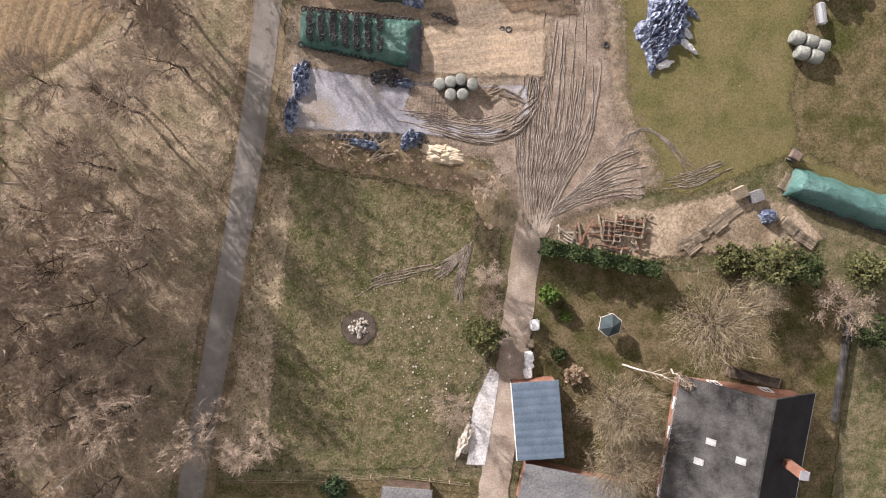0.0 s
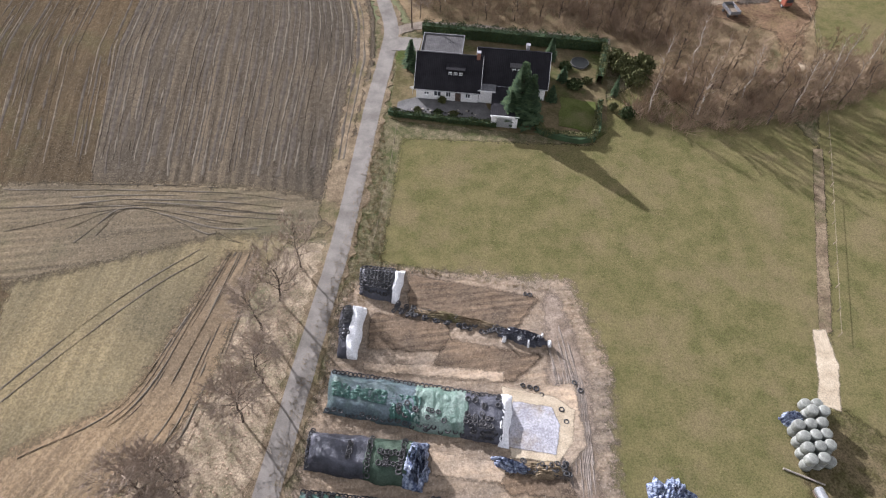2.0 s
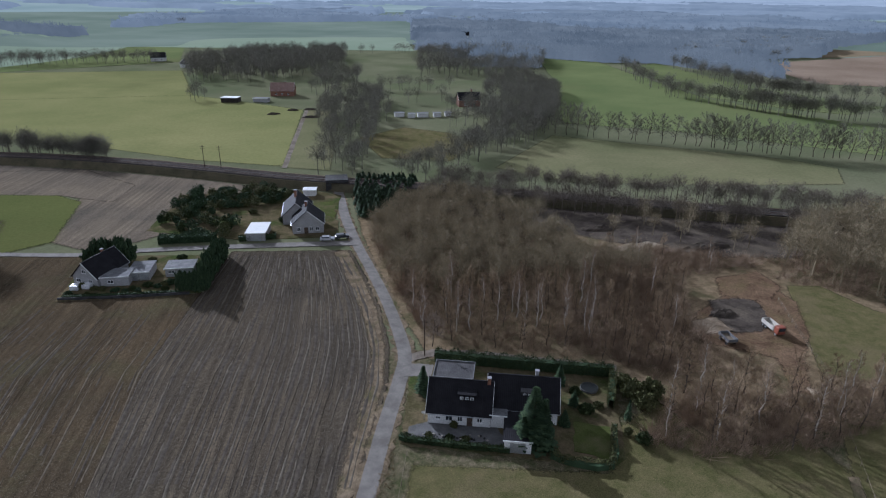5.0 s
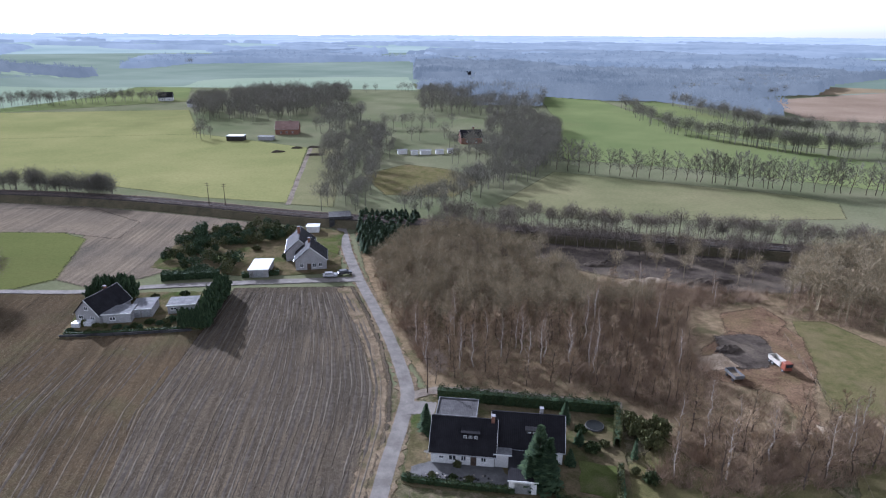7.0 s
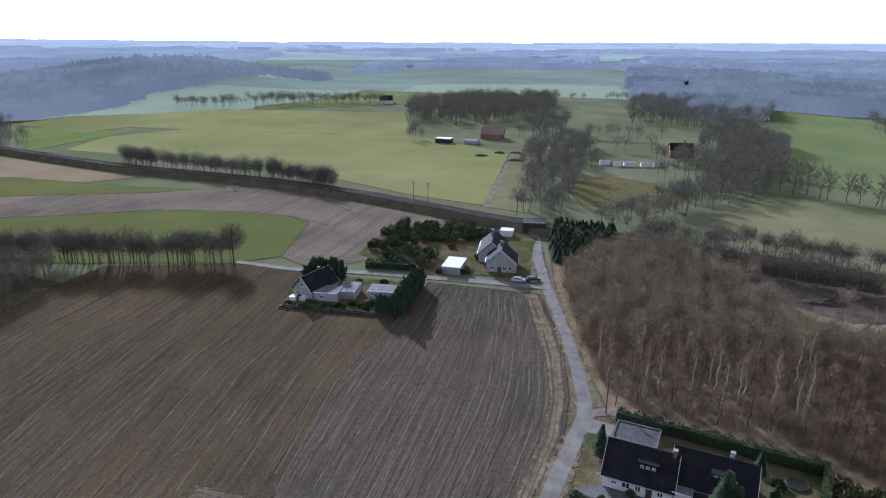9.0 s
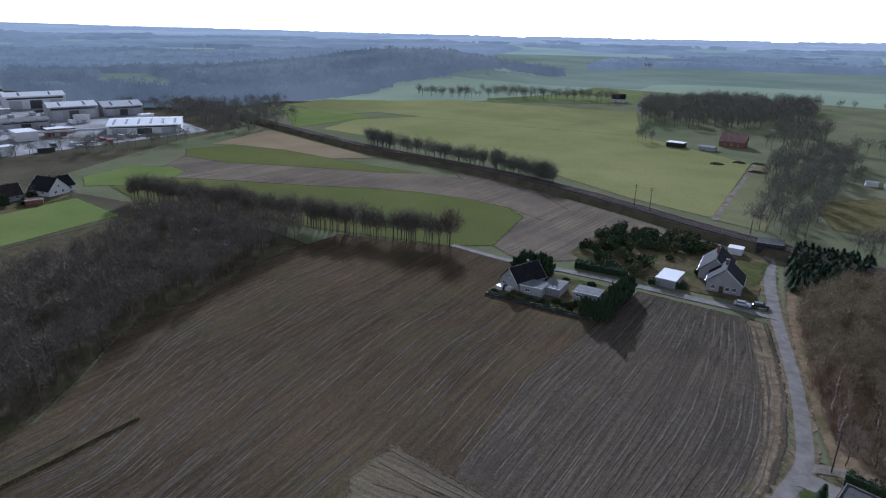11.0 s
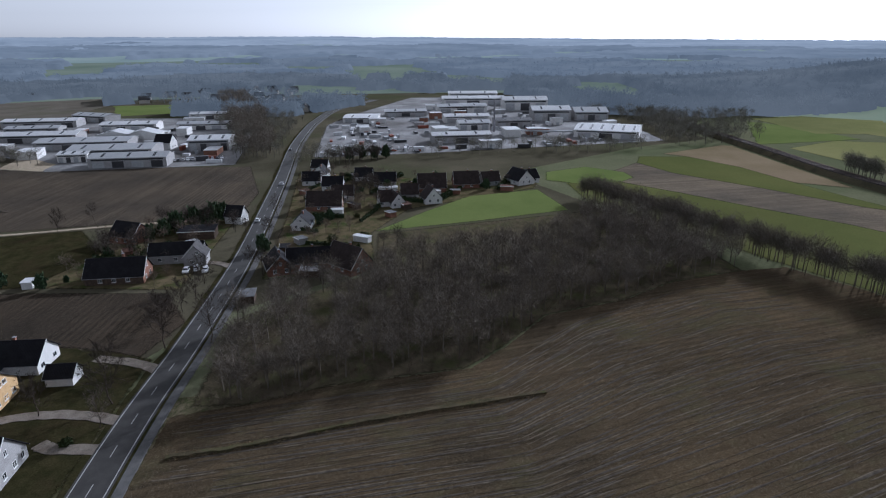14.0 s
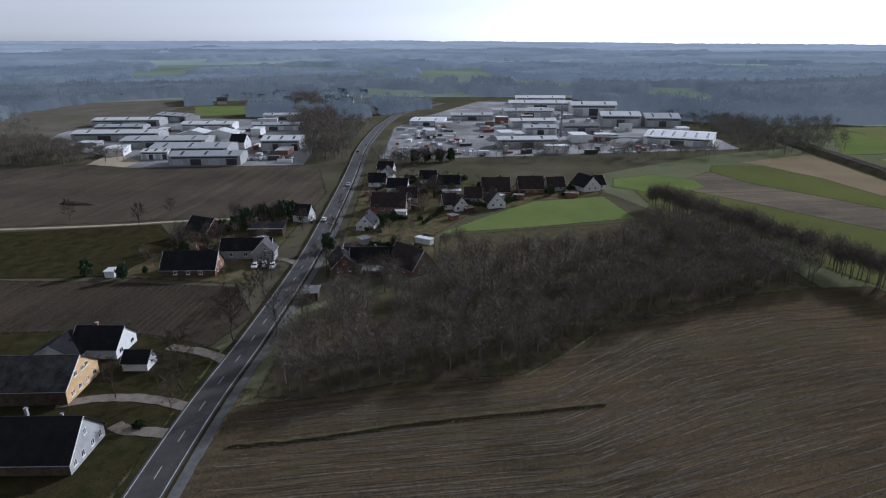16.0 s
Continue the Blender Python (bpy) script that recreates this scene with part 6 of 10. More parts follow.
# farms along the main road
# long walls in dark wood paint the darkness of the barn's open side
barn = gable_house("ochre brick farm building with a wide dark roof", -122.9, -80.4, 88, 22, 13.2, 3.6, 8.0, M_DARKWOOD, M_FIBRE, name="farm_building", category="barn",
                   right=[(p, 1.0, 1.5, 1.1) for p in (-4.2, -1.4, 1.6, 4.6)] + [(p, 4.4, 1.5, 1.1) for p in (-2.2, 0.4, 2.2)], back=[(-6, 1, 1.5, 1.1), (0, 1, 1.5, 1.1)], doors=[("b", 5, 3.2, 3.0)])
gable_face(barn, 22, 13.2, 3.6, 8.0, M_YELLOWBRICK)
# long walls dark as well: shade below the eaves put into their colour
white = gable_house("white-gabled farmhouse with a huge dark roof", -99.5, -70.6, 87, 26, 11.6, 2.7, 8.0, M_DARKWOOD, M_TILE, name="farmhouse", right=[(-4.2, 1.0, 1.2, 1.3), (-1.6, 1.0, 1.2, 1.3), (1.6, 1.0, 1.2, 1.3), (4.2, 1.0, 1.2, 1.3), (0, 4.4, 1.0, 1.2)],
                    back=[(6, 1, 1.2, 1.3), (2, 1, 1.2, 1.3)], chimneys=[(2, 2.2, 5.5, 8.4, 0.5, M_GREYWALL), (-4, 2.6, 5.5, 8.2, 0.5, M_GREYWALL), (8, 2.5, 5, 7.0, 0.4, M_WHITE)], skylights=[(4, 1, 0.4)])
gable_face(white, 26, 11.6, 2.7, 8.0, M_GREYWALL)
gable_house("white bungalow with a dark hipped roof", -140.6, -73.0, 85, 11, 9.6, 2.8, 6.4, M_WHITE, M_TILE, name="bungalow", right=[(-2.6, 0.9, 1.6, 1.2), (2.6, 0.9, 1.6, 1.2)], back=[(-3, 0.9, 1.4, 1.2), (1, 0.9, 1.4, 1.2)], chimneys=[(-1, 0.3, 5.6, 7.2, 0.6)])
gable_house("wing of a bungalow with a dark roof", -136.4, -80.5, -4, 8, 11, 2.6, 5.6, M_WHITE, M_TILE, name="bungalow", front=[(0, 0.9, 1.6, 1.2)])
gable_house("small garage with a dark pitched roof and white walls", -131.6, -61.2, 86, 5.6, 4.8, 2.3, 4.2, M_WHITE, M_TILE, name="garage", category="garage", right=[(0, 1.1, 1.0, 0.8)])
red = gable_house("brick house with a broad dark roof and red gable", -194.8, -68.6, 88, 17, 9.6, 2.8, 7.2, M_DARKWOOD, M_TILE, back=[(0, 1, 1.2, 1.2)], front=[(-4, 1, 1.2, 1.2), (0, 1, 1.2, 1.2), (4, 1, 1.2, 1.2)], right=[(-2, 1, 1.2, 1.3), (2, 1, 1.2, 1.3), (0, 4.2, 1.0, 1.2)], chimneys=[(2, 0.4, 6.4, 8.4, 0.6)])
gable_face(red, 17, 9.6, 2.8, 7.2, M_BRICK)
gable_house("long pale grey house with a dark roof", -210.5, -54.5, 90, 17, 8, 3.4, 6.4, M_GREYWALL, M_TILE, back=[(-5, 1, 1, 1), (0, 1, 1, 1)], front=[(-5, 1.2, 1.2, 1.2), (0, 1.2, 1.2, 1.2), (4.5, 1.2, 1.2, 1.2)], right=[(0, 4, 1, 1)])
gable_house("grey gabled house at the roadside", -206.5, -47.8, 0, 7, 7, 3.6, 7.2, M_GREYWALL, M_TILE_GREY, front=[(0, 1, 1.2, 1.2)], right=[(-1, 1, 1.2, 1.2), (1, 4.2, 1, 1)])
gable_house("dark-roofed house among pines", -236.5, -77, 60, 11, 9, 3.2, 7.4, M_BRICK, M_TILE, front=[(-2, 1, 1.2, 1.2), (2, 1, 1.2, 1.2)], left=[(0, 1, 1.2, 1.2)])
gable_house("white-gabled cottage beside the road", -255.5, -41.6, 70, 7, 6.5, 3.4, 7.0, M_WHITE, M_TILE, right=[(0, 1, 1.2, 1.2)], front=[(0, 1, 1.2, 1.2)])
flat_building("small white garden shed beside conifers", -193.3, -93.6, 0, 4, 3, 2.1, M_WHITE, M_SHEETW, name="shed", category="shed")
flat_building("open carport with a pale flat roof beside the road", -170.5, -27.2, 0, 6, 4, 2.3, M_DARKWOOD, M_FELT, name="carport", category="carport")
VILLAGE = [
    (-339.5, -8.5, -12, 9, 7.5, "w", "t"), (-308, -2.2, 80, 10, 8, "w", "t"), (-270, -6.0, 82, 15, 9, "b", "b"), (-242.5, -14.5, -8, 10, 7.2, "w", "t"), (-269, 25.0, 12, 9, 6.4, "w", "b"), (-271.5, 20.5, 100, 6, 7, "w", "b"), (-273, 41.6, 8, 9, 8, "w", "b"),
    (-296, 45.5, 85, 13.5, 10, "b", "b"), (-300.5, 63.5, 88, 12.5, 9, "b", "b"), (-303, 76.5, 95, 9, 7, "g", "b"), (-303.5, 92.5, 20, 12, 10, "w", "t"), (-305.5, 97.5, 105, 9, 8, "w", "t"), (-194, -20.4, 12, 11, 8, "b", "t"),
    (-196, -10.5, 88, 14, 8, "b", "t"), (-191.5, 1.9, 40, 13, 9.5, "b", "b"), (-286, 2.0, 84, 10, 7, "c", "b"), (-327, 14, 80, 9, 8, "w", "t"), (-322, -13, 85, 9, 8, "w", "t"), (-283, 33, 84, 8, 7, "g", "b"), (-313, 24, 85, 11, 8, "g", "t"), (-356, -9, 75, 9, 8, "w", "t"),
]
WALLS, ROOFS = {"w": (M_WHITE, "white"), "c": (M_CREAM, "cream"), "b": (M_BRICK, "brick"), "g": (M_GREYWALL, "grey")}, {"t": (M_TILE, "dark tiled"), "b": (M_TILE_BROWN, "steep brown tiled")}
for vx, vy, vt, vl, vd, vw, vr in VILLAGE:
    ridge = 2.7 + vd * (0.48 if vr == "t" else 0.58)
    gable_house(f"{WALLS[vw][1]} village house with a {ROOFS[vr][1]} gable roof", vx, vy, vt, vl, vd, 2.7, ridge, WALLS[vw][0], ROOFS[vr][0], right=[(-1.8, 1, 1.1, 1.3), (1.8, 1, 1.1, 1.3), (0, 3.5, 0.9, 1.0)],
                front=[(-2.2, 1, 1.2, 1.2), (2.2, 1, 1.2, 1.2)], chimneys=[(1, 0.4, ridge - 1, ridge + 0.8, 0.6)], group="village houses")
flat_building("open-fronted glasshouse with a white roof in a garden", -281, -3.0, 84, 13, 4, 2.4, M_GREYWALL, M_SHEETW, name="glasshouse", category="glasshouse")
flat_building("low shed with a white sheet roof beside a house", -260, -1.0, 84, 5, 3.5, 2.2, M_WHITE, M_SHEETW, name="shed", category="shed")
flat_building("low carport with a pale roof in a village yard", -187.5, -10.2, 80, 6, 4, 2.3, M_DARKWOOD, M_SHEETW, name="carport", category="carport")
flat_building("long dark-roofed barn behind a house", -236.5, -53.0, 88, 13, 7, 3.2, M_DARKWOOD, M_TILE, name="barn", category="barn", slope=0.6)
flat_building("low garage with a pale roof between houses", -297, 24, 84, 9, 4, 2.4, M_WHITE, M_SHEETW, name="garage", category="garage")

# outlying farms to the north
gable_house("farmhouse with a long red tiled roof", -119, 446, 4, 16, 10, 4, 8.6, M_BRICK, roof_mat("weathered_red_tiles", (0.2, 0.125, 0.1), (0.3, 0.2, 0.165)), front=[(-4, 1, 1.3, 1.3), (0, 1, 1.3, 1.3), (4, 1, 1.3, 1.3)], chimneys=[(2, 0.3, 7, 9.4, 0.8)])
# closed walls; the open, dark inside is only their colour
flat_building("open farm shed with a white roof", -146, 415, 0, 11, 7, 3.2, M_DARKOPEN, M_SHEETW, name="farm_shed", category="shed")
flat_building("low farm shed with a pale roof", -126.5, 418, -5, 10, 5, 2.4, M_GREYWALL, M_FELT, name="farm_shed", category="shed")
gable_house("white farmhouse with a dark roof among trees", -300, 656, 20, 14, 10, 4, 8.6, M_WHITE, M_TILE, front=[(-3, 1, 1.3, 1.3), (3, 1, 1.3, 1.3)])
gable_house("white cottage near farm trees", -250, 604, -30, 10, 8, 3.6, 7, M_WHITE, M_TILE, front=[(0, 1, 1.3, 1.3)])
gable_house("brick country house with a dark roof", 11, 413, 10, 14, 11, 4.5, 8.5, M_BRICK, M_TILE, front=[(-3, 1, 1.3, 1.3), (3, 1, 1.3, 1.3)], chimneys=[(2, 0.3, 8, 10.4, 0.8)])
for hx, hy, hl in ((-31, 372, 5.5), (-23.5, 369.5, 4.2), (-17, 371.5, 6.2), (-8.5, 373, 4.6), (-2, 376, 3.6)):
    flat_building("low white outbuilding beside a country house", hx, hy, -4 + 3 * hl, hl, 3.8, 2.3, M_WHITE, M_FELT, name="outbuilding", category="shed", group="white outbuildings")
gable_house("white farmhouse far off among trees", 18, 1026, 0, 16, 12, 5, 10, M_WHITE, M_TILE)
gable_house("white farm barn far off in fields", -58, 1130, 10, 18, 12, 5, 10, M_WHITE, M_TILE_GREY)
gable_house("white farm cottage far off in fields", 40, 1032, 20, 12, 10, 5, 9, M_WHITE, M_TILE)

# factory halls: west side
HALLS_W = [(-398, -121, 88, 43, 18, 7, 2.0, "grey factory hall with a pale metal roof", M_GREYWALL, M_SHEET), (-420, -160, 88, 17, 14, 6, 1.2, "small factory hall with a white roof", M_WHITE, M_SHEETW), (-432, -140, 88, 50, 26, 7.5, 2.0, "grey factory hall with metal roof", M_GREYWALL, M_SHEET),
           (-512, -222, 88, 66, 20, 7, 1.8, "long low factory hall with a white roof", M_GREYWALL, M_SHEETW), (-476, -172, 88, 60, 26, 6.5, 1.6, "long grey factory hall with sheet roof", M_GREYWALL, M_SHEET), (-500, -160, 0, 18, 23, 7, 3, "pale gabled hall among factory buildings", M_WHITE, M_SHEETW),
           (-500, -140, 0, 18, 23, 7, 3, "pale gabled hall among factory buildings", M_WHITE, M_SHEETW), (-566, -168, 88, 44, 20, 7, 1.6, "pale factory hall with a white roof", M_WHITE, M_SHEETW), (-606, -252, 88, 60, 20, 7, 1.6, "pale factory hall with a white roof", M_GREYWALL, M_SHEETW),
           (-452, -84, 88, 26, 24, 9, 2.0, "tall hall with a striped white roof", M_GREYWALL, M_SHEETW), (-640, -220, 60, 40, 18, 7, 2, "factory hall with a grey roof", M_GREYWALL, M_SHEET), (-560, -240, 88, 40, 16, 6, 1.5, "factory hall with dark walls and pale roof", M_GREYWALL, M_SHEET),
           (-640, -110, 88, 50, 16, 6, 1.5, "pale factory hall with a white roof", M_WHITE, M_SHEETW), (-560, -104, 88, 50, 14, 6, 1.5, "pale factory hall with sheet roof", M_WHITE, M_SHEET)]
for q in HALLS_W:
    hall(q[7], *q[:3], q[3] * 1.02, q[4] * 1.0, q[5] * 0.82, q[6], q[8], q[9], doors=4, lights=3, group="western factory halls")
gable_house("white house with timber gable among factory halls", -458, -116, 80, 11, 12, 5, 10, M_WHITE, M_TILE, right=[(-2, 1, 1.2, 1.3), (2, 1, 1.2, 1.3), (0, 5.5, 1.2, 1.3)])
HALLS_N = [(-446, 90, 88, 42, 16, 7, 1.6, "long white-roofed factory hall with dark gates", M_GREYWALL, M_SHEETW), (-455, 209, 60, 46, 44, 7, 2.4, "broad white-roofed works hall with roof lights", M_WHITE, M_SHEETW), (-556, 196, 80, 34, 24, 12, 3.0, "tall pale factory hall with white roof", M_GREYWALL, M_SHEETW),
           (-556, 234, 80, 30, 26, 9, 3.5, "factory hall with a grey roof", M_GREYWALL, M_SHEET), (-650, 200, 80, 46, 24, 13, 3.0, "tall bluish factory hall with white roof", M_WHITE, M_SHEETW), (-512, 114, 86, 26, 18, 7, 1.6, "pale factory hall with sheet roof", M_WHITE, M_SHEET),
           (-560, 118, 86, 40, 18, 7, 1.6, "pale factory hall with sheet roof", M_WHITE, M_SHEETW), (-520, 150, 86, 30, 18, 7, 1.6, "grey factory hall with a felt roof", M_GREYWALL, M_FELT), (-640, 130, 86, 50, 20, 8, 2, "pale factory hall with sheet roof", M_WHITE, M_SHEET), (-720, 160, 80, 70, 26, 9, 2.0, "long pale factory hall with white roof", M_WHITE, M_SHEETW),
           (-790, 175, 80, 60, 26, 9, 2.0, "long pale factory hall with white roof", M_WHITE, M_SHEETW), (-700, 215, 80, 50, 24, 9, 2.0, "pale factory hall with sheet roof", M_WHITE, M_SHEETW), (-620, 70, 86, 40, 18, 6, 1.5, "low grey factory hall with sheet roof", M_GREYWALL, M_SHEET), (-590, 26, 80, 30, 34, 5, 1.0, "low white store with sheet roof", M_WHITE, M_SHEETW)]
for q in HALLS_N:
    hall(q[7], *q[:3], q[3] * 1.02, q[4] * 1.0, q[5] * 0.82, q[6], q[8], q[9], doors=3, lights=6 if q[0] == -455 else 2, group="northern factory halls")
wrnd = random.Random(44)
for poly, gap in (([(-410, 70), (-420, 230), (-480, 240), (-640, 215), (-760, 190), (-700, 110), (-560, 20), (-440, 10)], 30), ([(-392, -70), (-392, -160), (-500, -270), (-610, -270), (-630, -130), (-520, -76)], 30)):
    for x, y in scatter(poly, gap, 90, 0.6):
        if any(abs(x - q[0]) < 17 and abs(y - q[1]) < 0.62 * max(q[3], q[4]) + 6 for q in HALLS_N + HALLS_W):
            continue
        wl_, wd_ = wrnd.uniform(8, 20), wrnd.uniform(7, 12)
        flat_building("low workshop with a pale flat roof in a works yard", x, y, wrnd.choice((0, 88)) + wrnd.uniform(-8, 8), wl_, wd_, wrnd.uniform(3, 6), wrnd.choice((M_GREYWALL, M_WHITE, M_BRICK)), wrnd.choice((M_SHEETW, M_SHEET, M_FELT, M_SHEETW)), name="workshop", category="workshop", group="workshops of the works", doors=[(0, 3, 2.6)])
stack = thing("factory_chimney", pose(-489, 126.5, 0), "slender grey factory chimney", "chimney")
part("shaft", tube(bmesh.new(), (0, 0, 0), (0, 0, 26), 0.9, 0.6, 10), M_CONCRETE, stack)
part("rim", tube(bmesh.new(), (0, 0, 25.6), (0, 0, 26.2), 0.75, 0.75, 10), M_STEEL, stack)
pipe = thing("pipe_bridge", pose(-458, 160, 0, 0, 0, 68), "long pale pipe bridge on posts", "pipe bridge")
part("pipe", box_bm(-38, 38, -0.8, 0.8, 3.4, 4.6), M_STEEL, pipe)
for k in range(7):
    part("post", box_bm(-36 + 12 * k - 0.2, -36 + 12 * k + 0.2, -0.2, 0.2, 0, 3.4), M_STEEL, pipe)

# town houses far off, one built and the rest copied
TOWN = [[(-660, -110), (-660, -20), (-820, -40), (-820, -150)], [(-740, -440), (-890, -412), (-960, -335), (-1010, -420), (-960, -540), (-780, -520)], [(-815, -255), (-815, -160), (-830, -40), (-1000, -60), (-1040, -260)]]
town_first = None
rnd = random.Random(5)
for k, poly in enumerate(TOWN):
    for x, y in scatter(poly, (24, 27, 30)[k], 20 + k, 0.62):
        m = pose(x, y, 0, 0, 0, rnd.choice((0, 90)) + rnd.uniform(-15, 15))
        if town_first is None:
            town_first = [thing("town_house", m, "small white town house with a dark roof", "house", "houses of the town"), thing("town_house", pose(x + 9, y + 22, 0), "small cream town house with a grey roof", "house", "houses of the town")]
            for t, (w, r) in zip(town_first, ((M_WHITE, M_TILE), (M_CREAM, M_TILE_GREY))):
                part("wall", box_bm(-6, 6, -4.5, 4.5, 0, 4.5), w, t)
                for s in (-1, 1):
                    part("roof_slope", slab_between((-6.4, s * 5, 4.3), (6.4, s * 5, 4.3), (6.4, 0, 8.6), (-6.4, 0, 8.6), 0.25), r, t)
                for s in (-1, 1):
                    bm = bmesh.new()
                    bm.faces.new([bm.verts.new(q) for q in ((s * 5.99, -4.5, 4.5), (s * 5.99, 4.5, 4.5), (s * 5.99, 0, 8.3))])
                    part("gable", bm, w, t)
        else:
            copy_thing(rnd.choice(town_first), m)


# ---- silage yard ----
def torus_mesh():
    bm = bmesh.new()
    rows = []
    for i in range(12):
        a = 6.28319 * i / 12
        rows.append([bm.verts.new(((0.25 + 0.085 * math.cos(b)) * math.cos(a), (0.25 + 0.085 * math.cos(b)) * math.sin(a), 0.085 + 0.085 * math.sin(b))) for b in (0.2, 1.4, 2.8, 4.0, 5.2)])
    for i in range(12):
        u, v = rows[i], rows[(i + 1) % 12]
        for k in range(5):
            bm.faces.new((u[k], u[(k + 1) % 5], v[(k + 1) % 5], v[k]))
    bmesh.ops.recalc_face_normals(bm, faces=bm.faces)
    return mesh_of("tyre", bm, M_RUBBER)


TYRE = torus_mesh()
trnd = random.Random(9)
TYRES, LOOSE = [], []


def tyre(x, y, z, tilt=0.0, group="tyres on silage heaps", label="worn black car tyre lying on a silage sheet"):
    m = pose(x, y, z, trnd.uniform(-6, 6) + tilt, trnd.uniform(-6, 6), trnd.uniform(0, 360)) @ Matrix.Scale(trnd.uniform(0.9, 1.15), 4)
    if group != "tyres on silage heaps" or len(TYRES) >= 290:
        LOOSE.append(m)
        return None
    ob = new("tyre", TYRE)
    ob.matrix_world = m
    TYRES.append(ob)
    return tagged(ob, label, "tyre", group)


def join_loose():
    """The tyres past counting, thrown about the yard, in one mesh."""
    co = np.array([tuple(w.co) + (1.0,) for w in TYRE.vertices])
    faces = np.array([tuple(p.vertices) for p in TYRE.polygons])
    vs = np.concatenate([(co @ np.array(m).T)[:, :3] for m in LOOSE])
    fs = np.concatenate([faces + len(co) * k for k in range(len(LOOSE))])
    me_ = bpy.data.meshes.new("loose_tyres")
    me_.from_pydata(vs.tolist(), [], fs.tolist())
    me_.materials.append(M_RUBBER)
    solid("loose_tyres", me_, None, Matrix(), "old black tyres thrown about a yard", "tyres", kind="stuff")


def corner_mix(c, u, v):
    """The place at u along and v across a four-cornered plot (corners: far left, far right, near right, near left)."""
    a, b, d, e = (Vector((*q, 0)) for q in c)
    return a.lerp(b, u).lerp(e.lerp(d, u), v)


def heap_height(u, v, h, edge_u=0.12, edge_v=0.28, seed=0.0):
    fu, fv = min(1, min(u, 1 - u) / edge_u), min(1, min(v, 1 - v) / edge_v)
    f = math.sin(fu * math.pi / 2) * math.sin(fv * math.pi / 2)
    return h * f * (1 + 0.12 * noise.noise((u * 5 + seed, v * 3, seed)))


def heap_sheet(c, h, u0, u1, v0, v1, nu, nv, wrinkle, seed, lift=0.0, edge_u=0.12, edge_v=0.28):
    """A piece of film draped over a heap, creased and with an uneven hem."""
    bm = bmesh.new()
    grid = []
    for i in range(nu + 1):
        row = []
        for j in range(nv + 1):
            u, v = u0 + (u1 - u0) * i / nu, v0 + (v1 - v0) * j / nv
            if i in (0, nu):
                u += 0.012 * noise.noise((j * 0.9, seed, 4.0)) if 0 < u < 1 else 0
            p = corner_mix(c, u, v)
            z = heap_height(min(max(u, 0), 1), min(max(v, 0), 1), h, edge_u, edge_v, seed)
            p += Vector((0.32 * noise.noise((p.x * 0.45, p.y * 0.45, 3.3)), 0.32 * noise.noise((p.x * 0.45, p.y * 0.45, 9.1)), 0))
            crease = abs(noise.noise((p.x * 1.7 + seed, p.y * 0.8, seed))) + 0.5 * abs(noise.noise((p.x * 0.9, p.y * 3.1, seed + 3)))
            row.append(bm.verts.new((p.x + 0.08 * noise.noise((p.x * 2, p.y * 2, seed)), p.y + 0.08 * noise.noise((p.x * 2, p.y * 2, seed + 9)), 0.13 + lift + z + wrinkle * crease)))
        grid.append(row)
    for i in range(nu):
        for j in range(nv):
            bm.faces.new((grid[i][j], grid[i + 1][j], grid[i + 1][j + 1], grid[i][j + 1]))
    skirt = [grid[i][0] for i in range(nu + 1)] + [grid[nu][j] for j in range(1, nv + 1)] + [grid[i][nv] for i in range(nu - 1, -1, -1)] + [grid[0][j] for j in range(nv - 1, 0, -1)]
    low = [bm.verts.new((w.co.x, w.co.y, 0.02)) for w in skirt]
    for k in range(len(skirt)):
        bm.faces.new((skirt[k], low[k], low[(k + 1) % len(skirt)], skirt[(k + 1) % len(skirt)]))
    bmesh.ops.recalc_face_normals(bm, faces=bm.faces)
    for f in bm.faces:
        f.smooth = True
    return bm


def heap_tyre(c, h, u, v, seed, edge_u=0.12, edge_v=0.28):
    p = corner_mix(c, u, v)
    tyre(p.x, p.y, 0.2 + heap_height(u, v, h, edge_u, edge_v, seed) + 0.05)


HEAP_A = [(-9.9, 51.0), (-3.8, 50.4), (-4.5, 45.2), (-9.9, 46.6)]
ob = thing("silage_clamp", Matrix(), "black film silage heap covered with rows of tyres", "silage heap", "silage heaps")
part("cover_sheet", heap_sheet(HEAP_A, 1.5, 0, 0.86, 0, 1, 26, 20, 0.05, 1.0), M_FILM_BLACK, ob)
part("folded_sheet", heap_sheet(HEAP_A, 1.5, 0.84, 1.0, -0.02, 1.02, 8, 24, 0.22, 2.0, 0.06), M_FILM_WHITE, ob, "folded back white underside of the sheet")
for i in range(9):
    for j in range(9):
        heap_tyre(HEAP_A, 1.5, 0.06 + 0.085 * i + trnd.uniform(-0.012, 0.012), 0.06 + 0.105 * j + trnd.uniform(-0.02, 0.02), 1.0)
HEAP_D = [(-13.9, 27.6), (0.0, 26.2), (-0.9, 20.9), (-14.0, 23.0)]
ob = thing("silage_clamp", Matrix(), "silage heap under dark film and a green net", "silage heap", "silage heaps")
part("cover_sheet", heap_sheet(HEAP_D, 1.7, 0, 0.52, 0, 1, 30, 22, 0.06, 8.0), M_FILM_BLACK, ob)
part("net", heap_sheet(HEAP_D, 1.7, 0.5, 0.86, 0, 1, 22, 22, 0.07, 8.0, 0.03), mat("dull_green_net", (0.045, 0.07, 0.05), (0.08, 0.11, 0.08), 0.6, 5, bump=0.6, depth=0.1), ob, "dull green net")
